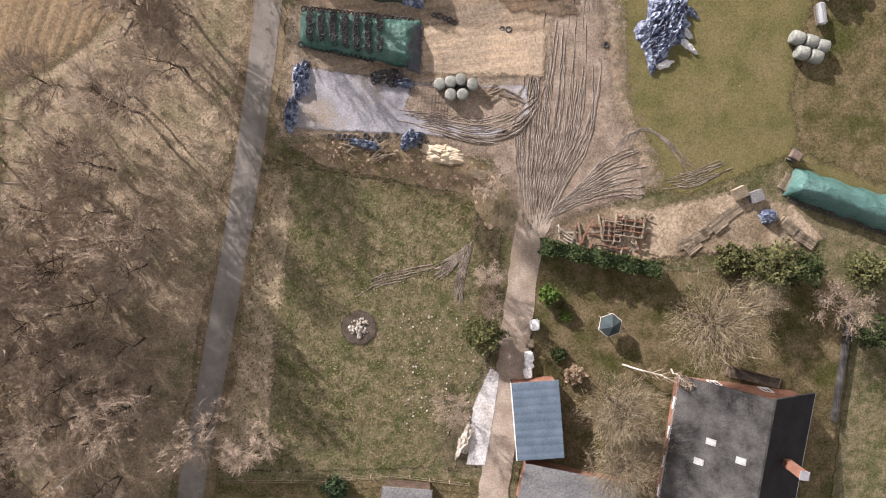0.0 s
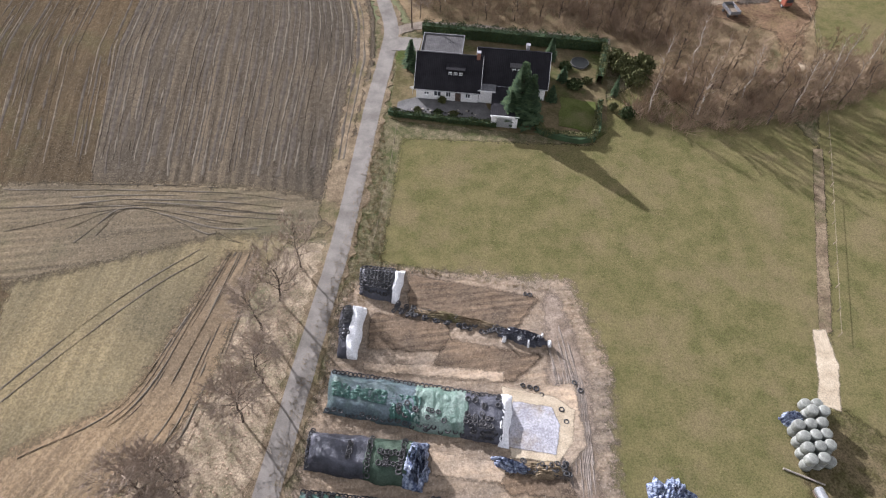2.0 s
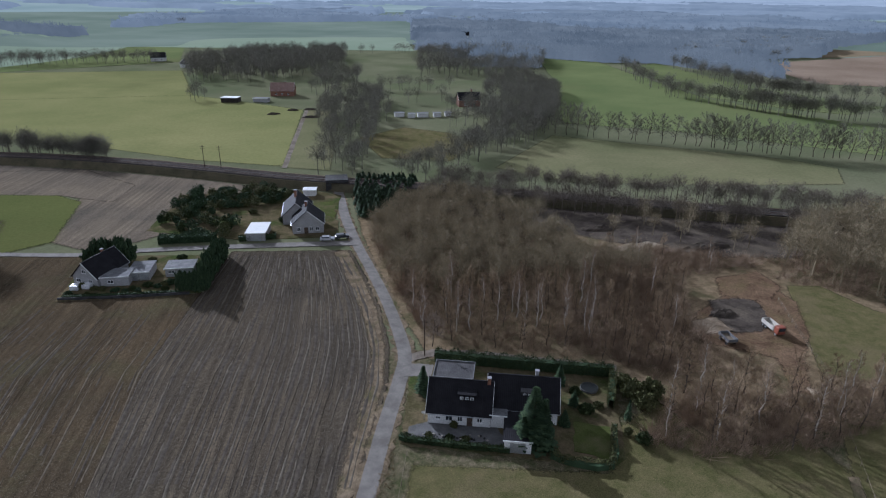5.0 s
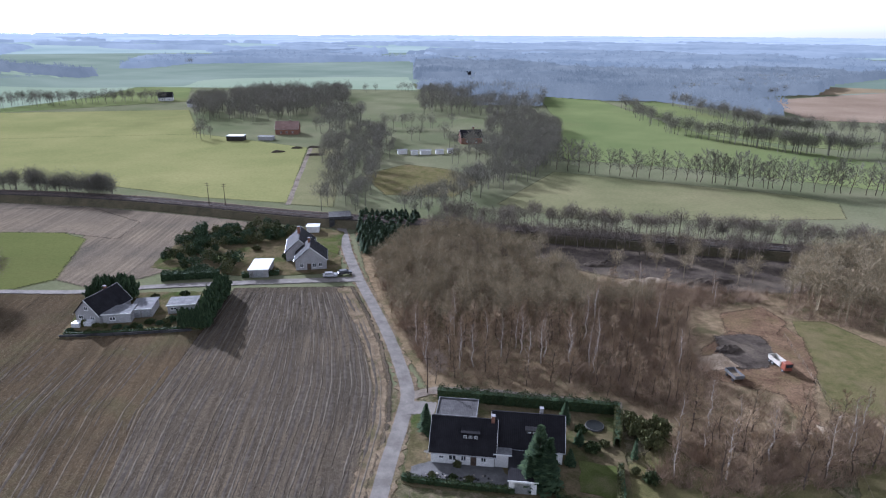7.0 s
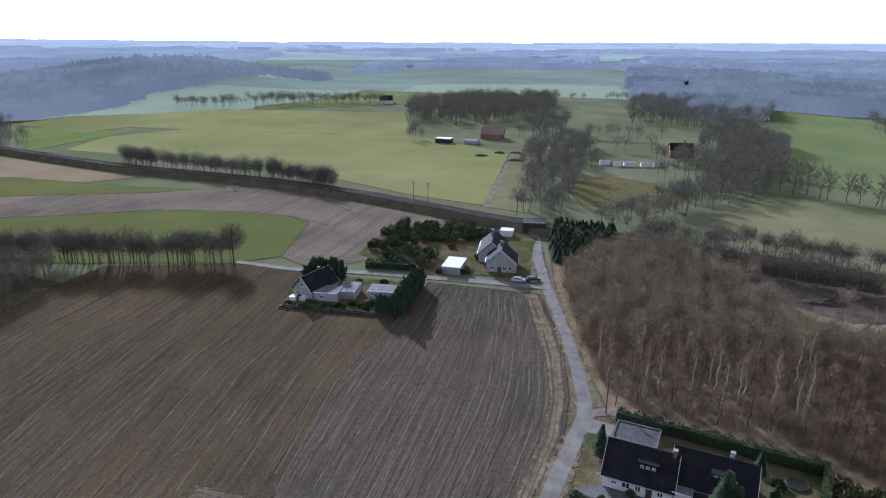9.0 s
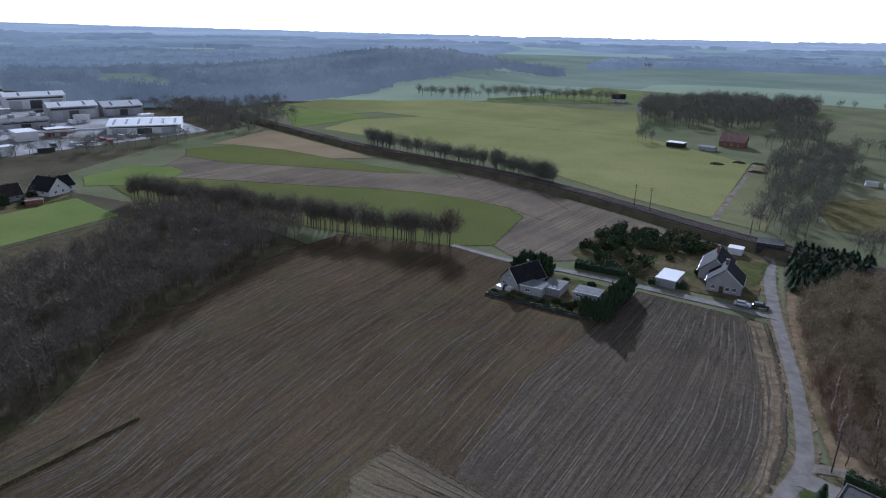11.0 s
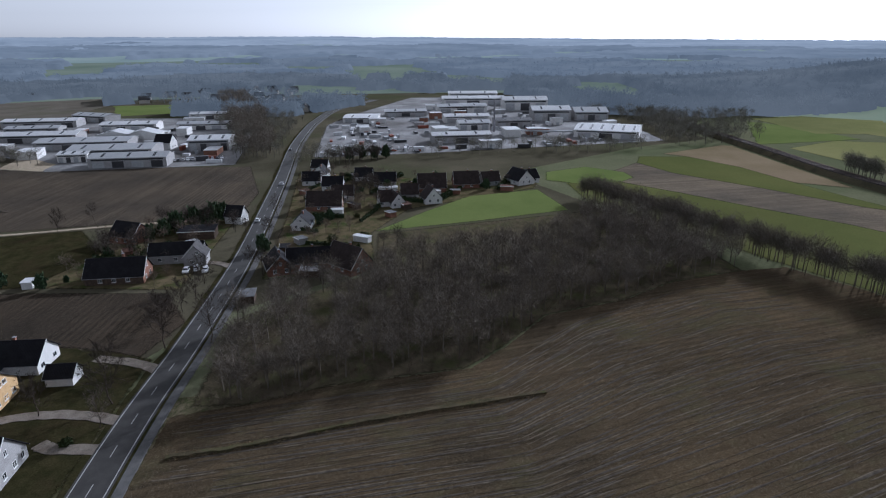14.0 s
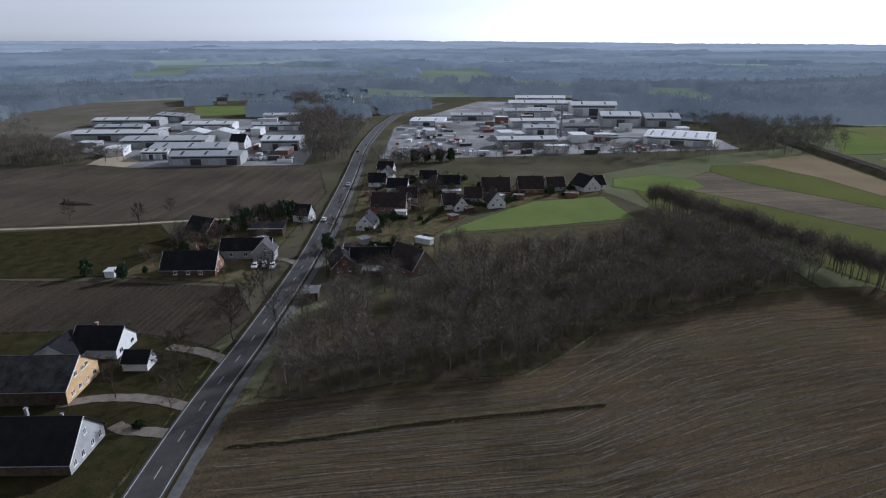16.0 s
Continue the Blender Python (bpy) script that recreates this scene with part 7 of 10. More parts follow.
part("folded_sheet", heap_sheet(HEAP_D, 1.7, 0.84, 1.0, 0.0, 1.02, 12, 28, 0.4, 9.0, 0.02), M_FILM_BLUE, ob, "crumpled blue and black film")
for i, j in [(0.53, k / 12) for k in range(1, 12)] + [(0.62 + 0.03 * k, 0.42) for k in range(7)] + [(0.62 + 0.03 * k, 0.66) for k in range(6)] + [(0.8, k / 14) for k in range(1, 12)] + [(0.37, 0.3 + k / 14) for k in range(6)] + [(0.02, k / 11) for k in range(11)] + [(0.68, 0.42 + 0.06 * k) for k in range(5)]:
    heap_tyre(HEAP_D, 1.7, i + trnd.uniform(-0.006, 0.006), j + trnd.uniform(-0.02, 0.02), 8.0)
HEAP_E = [(-14.0, 20.7), (-1.1, 19.4), (-1.4, 14.1), (-14.4, 16.8)]
ob = thing("silage_clamp", Matrix(), "silage heap under a green net weighted with rows of tyres", "silage heap", "silage heaps")
part("net", heap_sheet(HEAP_E, 1.8, 0, 1, 0, 1, 80, 40, 0.24, 11.0), M_FILM_GREEN, ob)
part("torn_sheet", heap_sheet(HEAP_E, 1.7, 0.9, 1.02, 0.1, 1.06, 12, 24, 0.3, 12.0, 0.04), M_FILM_BLACK, ob, "torn dark sheet hanging over the end")
for i in range(7):
    for j in range(8):
        for d in (0, 0.028):
            if trnd.random() < 0.86:
                heap_tyre(HEAP_E, 1.8, 0.09 + 0.096 * i + 0.6 * d * (j % 2) + 0.02 * j / 8, 0.1 + 0.1 * j + (0.05 if d else 0), 11.0)
for k in range(26):
    heap_tyre(HEAP_E, 1.8, 0.02 + 0.036 * k, 0.015, 11.0)
for k in range(16):
    heap_tyre(HEAP_E, 1.8, 0.02 + 0.04 * k, 0.98, 11.0)

HEAP_B = [(-11.9, 44.3), (-8.7, 44.3), (-9.3, 36.8), (-12.1, 37.2)]
ob = thing("silage_clamp", Matrix(), "opened silage heap with white film folded over tyres", "silage heap", "silage heaps")
part("cover_sheet", heap_sheet(HEAP_B, 1.4, 0, 0.55, 0, 1, 14, 26, 0.05, 3.0, 0, 0.3, 0.12), M_FILM_BLACK, ob)
part("folded_sheet", heap_sheet(HEAP_B, 1.4, 0.5, 1.0, -0.01, 1.0, 14, 30, 0.25, 4.0, 0.07, 0.3, 0.12), M_FILM_WHITE, ob, "white film with creases")
for k in range(34):
    heap_tyre(HEAP_B, 1.4, trnd.uniform(0.06, 0.5), trnd.uniform(0.06, 0.75), 3.0, 0.3, 0.12)
HEAP_C = [(-12.3, 35.2), (9.8, 31.8), (8.9, 25.9), (-12.7, 29.8)]
ob = thing("silage_clamp", Matrix(), "long silage heap under a green net and black film", "silage heap", "silage heaps")
part("cover_sheet", heap_sheet(HEAP_C, 1.3, 0, 0.5, 0, 1, 44, 24, 0.1, 5.0, 0, 0.05), M_FILM_GREY, ob, "taut blue-green film")
part("cover_sheet", heap_sheet(HEAP_C, 1.3, 0.48, 0.76, 0, 1, 40, 30, 0.2, 5.5, 0.01, 0.05), M_FILM_PALEGREEN, ob, "creased pale green film")
part("net", heap_sheet(HEAP_C, 1.3, 0.03, 0.33, 0.36, 0.66, 60, 26, 0.55, 5.2, -0.08, 0.05), M_FILM_GREEN, ob, "bunched green net")
part("net", heap_sheet(HEAP_C, 1.3, 0.36, 0.52, 0.4, 0.9, 36, 36, 0.55, 5.7, -0.08, 0.05), M_FILM_GREEN, ob, "bunched green net")
part("end_sheet", heap_sheet(HEAP_C, 1.3, 0.75, 0.96, 0, 1, 20, 24, 0.16, 6.0, 0.02, 0.05), M_FILM_BLACK, ob, "wrinkled black film")
part("folded_sheet", heap_sheet(HEAP_C, 1.3, 0.945, 1.0, -0.04, 1.04, 8, 26, 0.3, 7.0, 0.05, 0.05), M_FILM_WHITE, ob, "pale blue-white film edge")
for k in range(40):
    heap_tyre(HEAP_C, 1.3, 0.02 + 0.93 * k / 40, 0.04 + trnd.uniform(-0.02, 0.03), 5.0, 0.05)
for k in range(24):
    heap_tyre(HEAP_C, 1.3, 0.02 + 0.93 * k / 24, 0.95 + trnd.uniform(-0.03, 0.03), 5.0, 0.05)
for k in range(46):
    heap_tyre(HEAP_C, 1.3, trnd.uniform(0.76, 0.94), trnd.choice((trnd.uniform(0.6, 0.95), trnd.uniform(0.05, 0.95))), 5.0, 0.05)
for k in range(16):
    heap_tyre(HEAP_C, 1.3, trnd.uniform(0.4, 0.7), trnd.uniform(0.5, 0.95), 5.0, 0.05)


def crumpled(name, x, y, turn, length, width, h, material, seed, label, n=44, category="plastic film", group="heaps of old plastic film", fold=1.0):
    """A crumpled heap of film with ridges and lobes."""
    bm = bmesh.new()
    grid = {}
    m = pose(x, y, 0, 0, 0, turn)
    for i in range(n + 1):
        for j in range(n + 1):
            u, v = i / n * 2 - 1, j / n * 2 - 1
            a = math.atan2(v, u)
            r = math.hypot(u, v) / (0.72 + 0.28 * noise.noise((math.cos(a) * 1.7, math.sin(a) * 1.7, seed)) + 0.14 * noise.noise((math.cos(a) * 5, math.sin(a) * 5, seed)))
            if r < 1.12:
                z = 0.7 * h * max(0, 1 - r * r) ** 0.6 * (0.45 + 0.9 * abs(noise.noise((u * 3.2, v * 3.2, seed)))) + 0.45 * h * abs(noise.noise((u * 8, v * 8, seed))) * max(0, 1.12 - r) + fold * (0.55 * (1 - abs(noise.noise((u * 3 + v * 2, v * 15 + u * 3, seed)))) ** 3 + 0.4 * (1 - abs(noise.noise((u * 15 + v * 5, v * 6, seed + 5)))) ** 3) * h * min(1, max(0, 1.1 - r) * 3)
                grid[i, j] = bm.verts.new(m @ Vector((u * length / 2 * 1.25, v * width / 2 * 1.25, 0.1 + z)))
    for i in range(n):
        for j in range(n):
            q = [grid.get(k) for k in ((i, j), (i + 1, j), (i + 1, j + 1), (i, j + 1))]
            if all(q):
                bm.faces.new(q)
    for w in [w for w in bm.verts if w.is_boundary]:
        w.co.z = 0.03
    bmesh.ops.recalc_face_normals(bm, faces=bm.faces)
    return solid(name, bm, material, Matrix(), label, category, group)


crumpled("crumpled_film", 25.6, 18.9, 70, 8.0, 5.0, 0.9, M_FILM_BLUE, 21.0, "crumpled heap of blue and black plastic film on grass", 120)
crumpled("film_sheet", 28.2, 20.9, -32, 3.4, 0.9, 0.35, M_FILM_BLUE, 22.0, "trailing blue plastic sheet on grass")
crumpled("film_sheet", 27.9, 18.6, -38, 3.2, 0.8, 0.35, M_FILM_WHITE, 23.0, "trailing white plastic sheet on grass")
crumpled("film_sheet", 28.6, 16.9, -40, 2.6, 0.8, 0.35, M_FILM_WHITE, 24.0, "white plastic sheet on grass")
crumpled("film_sheet", 26.0, 14.9, 20, 2.2, 0.9, 0.3, M_FILM_WHITE, 25.0, "white plastic sheet on grass")
crumpled("film_sheet", 24.6, 15.4, 95, 3.2, 1.0, 0.4, M_FILM_BLUE, 26.0, "blue plastic sheet on grass")
crumpled("film_sheet", -14.2, 13.0, 80, 5.2, 1.9, 0.6, M_FILM_BLUE, 27.0, "blue film folded at a slab edge")
crumpled("crumpled_film", -15.4, 9.4, 82, 4.4, 1.7, 0.8, M_FILM_BLUE, 28.0, "blue film heap at a slab edge")
crumpled("crumpled_film", -2.2, 6.6, 40, 2.8, 2.2, 0.8, M_FILM_BLUE, 29.0, "blue plastic film heap on soil")
crumpled("film_sheet", -7.4, 6.1, -10, 4.0, 1.2, 0.5, M_FILM_BLUE, 30.0, "blue film lying on brushwood")
crumpled("film_sheet", -2.9, 12.7, -5, 2.4, 1.3, 0.6, M_FILM_BLUE, 31.0, "blue film beside a tyre heap")
crumpled("crumpled_film", 9.0, 23.8, -18, 4.6, 1.5, 0.8, M_FILM_BLUE, 32.0, "blue film heap between silage clamps")
crumpled("crumpled_film", 11.6, 40.3, -15, 6.5, 2.2, 0.9, M_FILM_BLACK, 33.0, "dark film and rubble heap between clamps")
for k in range(9):
    crumpled("film_scrap", 9.5 + 0.7 * k + trnd.uniform(-0.3, 0.3), 40.4 - 0.12 * k + trnd.uniform(-0.8, 0.8), trnd.uniform(0, 180), 1.0, 0.5, 0.9, M_FILM_WHITE, 60.0 + k, "white film scrap on a heap", 10)
crumpled("crumpled_film", 43.0, 29.6, 20, 2.6, 2.0, 0.9, M_FILM_BLUE, 34.0, "dark blue film heap beside bales")
crumpled("crumpled_film", 38.3, -2.0, 20, 2.2, 1.8, 0.8, M_FILM_BLUE, 35.0, "blue tarpaulin over timber")
for k in range(40):
    x, y = -6.4 + 3.2 * trnd.random(), 12.5 + 1.7 * trnd.random()
    tyre(x, y, 0.14 + 0.4 * trnd.random(), trnd.uniform(-30, 30), "loose tyres in the yard", "worn black tyre thrown on a pile")
for k in range(120):
    u = trnd.random()
    tyre(-5 + 18 * u + trnd.uniform(-0.4, 0.4), 44.6 - 4.6 * u + trnd.uniform(-0.7, 0.7), 0.1 + 0.25 * trnd.random(), trnd.uniform(-25, 25), "loose tyres in the yard", "old tyre in a row between clamps")
for k in range(30):
    u = trnd.random()
    tyre(10.2 + 5.4 * u, 23.6 - 0.2 * u + trnd.uniform(-0.7, 0.7), 0.1 + 0.5 * trnd.random(), trnd.uniform(-30, 30), "loose tyres in the yard", "old tyre on a heap of earth")
for x, y in ((0.4, 20.1), (1.0, 20.0), (1.6, 19.8), (2.1, 19.6), (2.6, 19.3), (7.9, 18.7), (8.6, 18.6), (12.0, 33.4), (12.8, 33.2), (13.4, 32.4), (11.2, 33.6), (15.6, 30.5), (16.0, 29.0), (17.6, 34), (18.2, 33), (19.4, 17), (12.6, 47), (13.2, 46.9)):
    tyre(x, y, 0.09, 0, "loose tyres in the yard", "single old tyre lying on bare soil")
for k in range(12):
    tyre(-11 + 0.55 * k + trnd.uniform(-0.2, 0.2), 6.8 + trnd.uniform(-0.4, 0.4), 0.09, 0, "loose tyres in the yard", "old tyre along a slab edge")


def bale_mesh():
    bm = bmesh.new()
    prof = [(0.0, 0.0), (0.5, 0.0), (0.6, 0.05), (0.655, 0.2), (0.67, 0.6), (0.655, 1.0), (0.6, 1.15), (0.5, 1.21), (0.0, 1.22)]
    n = 20
    rows = []
    for r, z in prof:
        rows.append([bm.verts.new((r * math.cos(6.2832 * k / n) * (1 + 0.025 * noise.noise((k, z * 3, 1))), r * math.sin(6.2832 * k / n) * (1 + 0.025 * noise.noise((k, z * 3, 5))), z + 0.03 * noise.noise((k * 0.7, r * 4, 2)))) for k in range(n)])
    for u, v in zip(rows, rows[1:]):
        for k in range(n):
            bm.faces.new((u[k], u[(k + 1) % n], v[(k + 1) % n], v[k]))
    bmesh.ops.remove_doubles(bm, verts=bm.verts, dist=0.01)
    bmesh.ops.recalc_face_normals(bm, faces=bm.faces)
    for f in bm.faces:
        f.smooth = True
    return mesh_of("wrapped_bale", bm, M_BALE)


BALE = bale_mesh()


def bale(x, y, z=0.0, lying=None, group="wrapped bales beside the track", s=1.0):
    ob = new("wrapped_bale", BALE)
    ob.matrix_world = (pose(x, y, z, 0, 0, trnd.uniform(0, 360)) if lying is None else pose(x, y, z + 0.66 * s, 90, 0, lying) @ Matrix.Translation((0, 0, -0.61))) @ Matrix.Scale(s, 4)
    return tagged(ob, "round bale wrapped in pale grey-green film" if lying is None else "wrapped bale lying on its side on grass", "bale", group)


for x, y in ((1.0, 12.5), (2.2, 12.75), (3.3, 13.0), (2.2, 11.4), (3.5, 11.4)):
    bale(x, y, 0.18, None, "bales on the concrete slab")
bale(4.6, 12.5, 0.18, None, "bales on the concrete slab")
for i in range(3):
    for j in range(4):
        bale(42.5 + 1.36 * i, 24.0 + 1.32 * j + 0.15 * i, 0.05)
        if not (i == 2 and j == 0):
            bale(42.5 + 1.36 * i + trnd.uniform(-0.1, 0.1), 24.1 + 1.32 * j + 0.15 * i, 1.27)
for x, y in ((44.6, 29.9), (46.0, 29.9), (44.9, 31.2), (46.3, 31.2)):
    bale(x, y, 0.05)
for x, y in ((44.7, 29.9), (46.0, 29.8)):
    bale(x, y, 1.27)
for x, y, z, t in ((40.3, 17.7, 0.05, 70), (41.8, 17.3, 0.05, 75), (43.1, 16.8, 0.05, 80), (40.9, 16.1, 0.05, 78), (42.4, 15.7, 0.05, 72)):
    bale(x, y, z, t, s=1.15)
tank = thing("metal_tank", pose(43.0, 20.3, 0, 0, 0, 10), "dull steel water tank on a skid", "tank")
bm = bmesh.new()
tube(bm, (0, -1.0, 0.75), (0, 1.0, 0.75), 0.5, 0.5, 16)
part("barrel", bm, M_STEEL, tank)
for s in (-1, 1):
    part("end_cap", tube(bmesh.new(), (0, s * 1.0, 0.75), (0, s * 1.18, 0.75), 0.5, 0.3, 16), M_STEEL, tank)
    part("skid", box_bm(s * 0.3 - 0.06, s * 0.3 + 0.06, -1.1, 1.1, 0, 0.3), M_RAIL, tank)
solid("beam", tube(bmesh.new(), (40.0, 23.7, 0.2), (44.1, 21.9, 0.2), 0.12, 0.1, 8), M_STONE, Matrix(), "pale round post lying in grass", "beam")

# teal tarpaulin over a long clamp
TUNNEL = [(41.2, 3.6), (57, -1.2), (57.2, -5.6), (39.9, 0.4)]
ob = thing("covered_clamp", Matrix(), "long heap under a taut teal tarpaulin with ropes", "covered heap")
part("tarpaulin", heap_sheet(TUNNEL, 2.0, 0, 1, 0, 1, 60, 22, 0.14, 41.0, 0, 0.04, 0.4), M_FILM_TEAL, ob)
for k in range(10):
    u = 0.06 + 0.1 * k
    line_ = [corner_mix(TUNNEL, u, v) + Vector((0, 0, 0.2 + heap_height(u, v, 2.0, 0.04, 0.4, 41.0) + 0.1)) for v in (0.02, 0.2, 0.4, 0.6, 0.8, 0.98)]
    bm = bmesh.new()
    for a, b in zip(line_, line_[1:]):
        tube(bm, a, b, 0.02, 0.02, 4)
    part("rope", bm, M_FILM_GREEN, ob)
for k in range(22):
    p = corner_mix(TUNNEL, 0.05 + 0.04 * k, 1.04)
    tyre(p.x, p.y, 0.09, 0, "tyres along the tarpaulin", "old tyre holding down a tarpaulin edge")

join_loose()

crumpled("crumpled_film", -1.4, 23.6, 82, 5.6, 2.6, 1.9, M_FILM_BLUE, 36.0, "torn blue and black film hanging over a heap end", 90)

# ruts
bm = bmesh.new()
rr_ = random.Random(31)


def rut(points, w=0.09, h=0.07, z=0.108):
    line_ = [c + Vector((rr_.gauss(0, 0.03), rr_.gauss(0, 0.03), 0)) for c in smooth_line(points, 12)]
    line_ = line_[int(len(line_) * rr_.uniform(0, 0.3)):int(len(line_) * rr_.uniform(0.6, 1)) + 1]
    rows = []
    for i, c in enumerate(line_):
        d = (line_[min(i + 1, len(line_) - 1)] - line_[max(i - 1, 0)]).normalized()
        s = Vector((-d.y, d.x, 0))
        k = rr_.uniform(0.3, 1.35) * min(1, 0.3 + i, 0.3 + len(line_) - 1 - i)
        rows.append([bm.verts.new((*(c + s * (q * w * k))[:2], z if q else z + 0.01 + h * k)) for q in (-1, 0, 1)])
    for u, v in zip(rows, rows[1:]):
        for k in range(2):
            bm.faces.new((u[k], u[k + 1], v[k + 1], v[k]))


for k in range(66):
    o = k * 0.155 + rr_.uniform(-0.17, 0.17)
    rut([(10.6 + o * 0.24, -4.2 + rr_.uniform(0, 1.2)), (10.0 + o * 0.52, 1.5), (9.6 + o * 0.8, 6 + rr_.uniform(-0.3, 0.3)), (9.9 + o * 0.9, 10.5 + rr_.uniform(-2, 4)), (11.6 + o * 0.7, 16 + rr_.uniform(-3, 9))], 0.085, 0.075)
for k in range(30):
    o = k * 0.19 + rr_.uniform(-0.16, 0.16)
    rut([(12.2, -3.2 + 0.12 * o), (16 + 0.1 * o, -0.9 + 0.42 * o), (20.5 - 0.1 * o, 0.4 + 0.8 * o), (24.2 + 0.1 * o, 0.6 + 1.15 * o + rr_.uniform(-0.6, 0.6))], 0.075, 0.06)
for k in range(14):
    o = k * 0.3 + rr_.uniform(-0.16, 0.16)
    rut([(20 + 0.5 * o, 3.4 + 0.2 * o), (21.4 + 0.5 * o, 6.6 + 0.3 * o), (24 + 0.5 * o, 7.8 - 0.2 * o), (27.2 + 0.3 * o, 6.2 - 0.6 * o), (29 + rr_.uniform(0, 3), 3.4 - 0.3 * o)], 0.055, 0.03)
for k in range(10):
    o = k * 0.34
    rut([(26 + 0.2 * o, 0.9 + 0.5 * o), (30, 1.5 + 0.6 * o), (34 + rr_.uniform(-1, 2), 3.2 + 0.5 * o)], 0.05, 0.03)
for k in range(18):
    o = k * 0.26 + rr_.uniform(-0.16, 0.16)
    rut([(-6 + rr_.uniform(-1, 4), 9.8 - 0.2 * o), (0, 9.6 - 0.45 * o), (5.5, 8.9 - 0.6 * o), (9.8, 10.4 - 0.7 * o), (12.2, 12.2 - 0.4 * o)], 0.09, 0.07, 0.196)
for k in range(12):
    o = k * 0.24
    rut([(0.2, -7.4 - o * 0.9), (2.2, -6.6 - o * 0.6), (3.6, -5.6 - 0.3 * o), (4.6, -4.6 - 0.2 * o)], 0.07, 0.05)
for k in range(7):
    o = k * 0.22
    rut([(3.0 + o * 0.4, -12.6), (2.8 + o * 0.7, -9.4), (3.6 + o * 0.6, -6.4), (4.5 + o * 0.2, -4.8)], 0.07, 0.05)
for k in range(5):
    o = k * 0.3
    rut([(-8.8, -11.4 + o * 0.4), (-6, -9.9 + o), (-3, -9.2 + o), (0.3, -8.2 + 0.7 * o)], 0.06, 0.04)
for k in range(22):
    o = k * 0.2
    rut([(14.2 + o, 20 + rr_.uniform(-3, 3)), (14.8 + o * 0.9, 27), (15.2 + 0.8 * o, 34), (14.6 + 0.7 * o, 41 + rr_.uniform(-3, 4))], 0.13, 0.045)
bmesh.ops.recalc_face_normals(bm, faces=bm.faces)
solid("tyre_ruts", bm, M_RUT, Matrix(), "curving tractor tyre ruts pressed in mud", "ruts", kind="stuff")

# pallets, timber, bags, crates
PALLETS = [(5.4, 2.8, 0.1, -10), (28.9, -4.9, 0.1, 20), (29.8, -5.4, 0.1, 40), (31.4, -3.4, 0.1, 35), (32.2, -2.6, 0.1, 35), (32.6, -2.9, 0.25, 40), (33.4, -2.0, 0.1, 35), (40.5, -3.0, 0.1, -35), (41.3, -3.6, 0.1, -30), (42.2, -4.3, 0.1, -30), (40.8, -3.1, 0.25, -40),
                                  (43.0, -4.8, 0.1, -32), (30.6, -4.2, 0.1, 30), (34.3, -1.3, 0.1, 35), (40.2, 1.9, 0.1, 60)]
first_pallet = thing("pallet", pose(*PALLETS[0][:3], 0, 0, PALLETS[0][3]) @ Matrix.Scale(1.25, 4), "weathered wooden pallet lying on soil", "pallet", "pallets in the storage yard")
for k in range(5):
    part("board", box_bm(-0.6, 0.6, -0.4 + 0.16 * k, -0.29 + 0.16 * k, 0.12, 0.145), M_WOOD, first_pallet)
for k in range(3):
    part("runner", box_bm(-0.6 + 0.55 * k, -0.5 + 0.55 * k, -0.4, 0.4, 0.022, 0.12), M_WOOD, first_pallet)
for x, y, z, t in PALLETS[1:]:
    copy_thing(first_pallet, pose(x, y, z, 0, 0, t) @ Matrix.Scale(1.25, 4))
prnd = random.Random(12)
for k in range(120):
    x, y = 14.3 + 10.2 * prnd.random(), -6.0 + 4.2 * prnd.random()
    if y > -3.6 + (x - 14) * 0.17 or y < -5.2 - 0.12 * (x - 14):
        continue
    l = prnd.uniform(0.8, 2.6)
    bm = box_bm(-l / 2, l / 2, -prnd.uniform(0.05, 0.13), 0.06, 0, prnd.uniform(0.05, 0.14))
    solid("timber", bm, prnd.choice((M_WOOD, M_WOOD, M_BRICK, M_STONE)), pose(x, y, 0.1 + 0.5 * prnd.random() ** 2, prnd.uniform(-8, 8), prnd.uniform(-10, 10), prnd.choice((-12, 78)) + prnd.uniform(-25, 25)), "stacked offcut of weathered timber", "timber", "timber in the storage yard")
for (x0, y0), (w, d), turn in (((22.4, -3.0), (3.2, 2.4), -8), ((20.4, -3.6), (2.0, 2.2), -5)):
    rk = thing("timber_rack", pose(x0, y0, 0.09, 0, 0, turn), "open timber rack of rails", "rack", "racks in the storage yard")
    for k in range(5):
        part("rail", box_bm(-w / 2, w / 2, -d / 2 + d * k / 4 - 0.05, -d / 2 + d * k / 4 + 0.05, 0.7, 0.8), M_BRICK if k % 2 else M_WOOD, rk)
    for k in range(4):
        part("post", box_bm(-w / 2 + w * k / 3 - 0.05, -w / 2 + w * k / 3 + 0.05, -d / 2, d / 2, 0, 0.7), M_WOOD, rk)
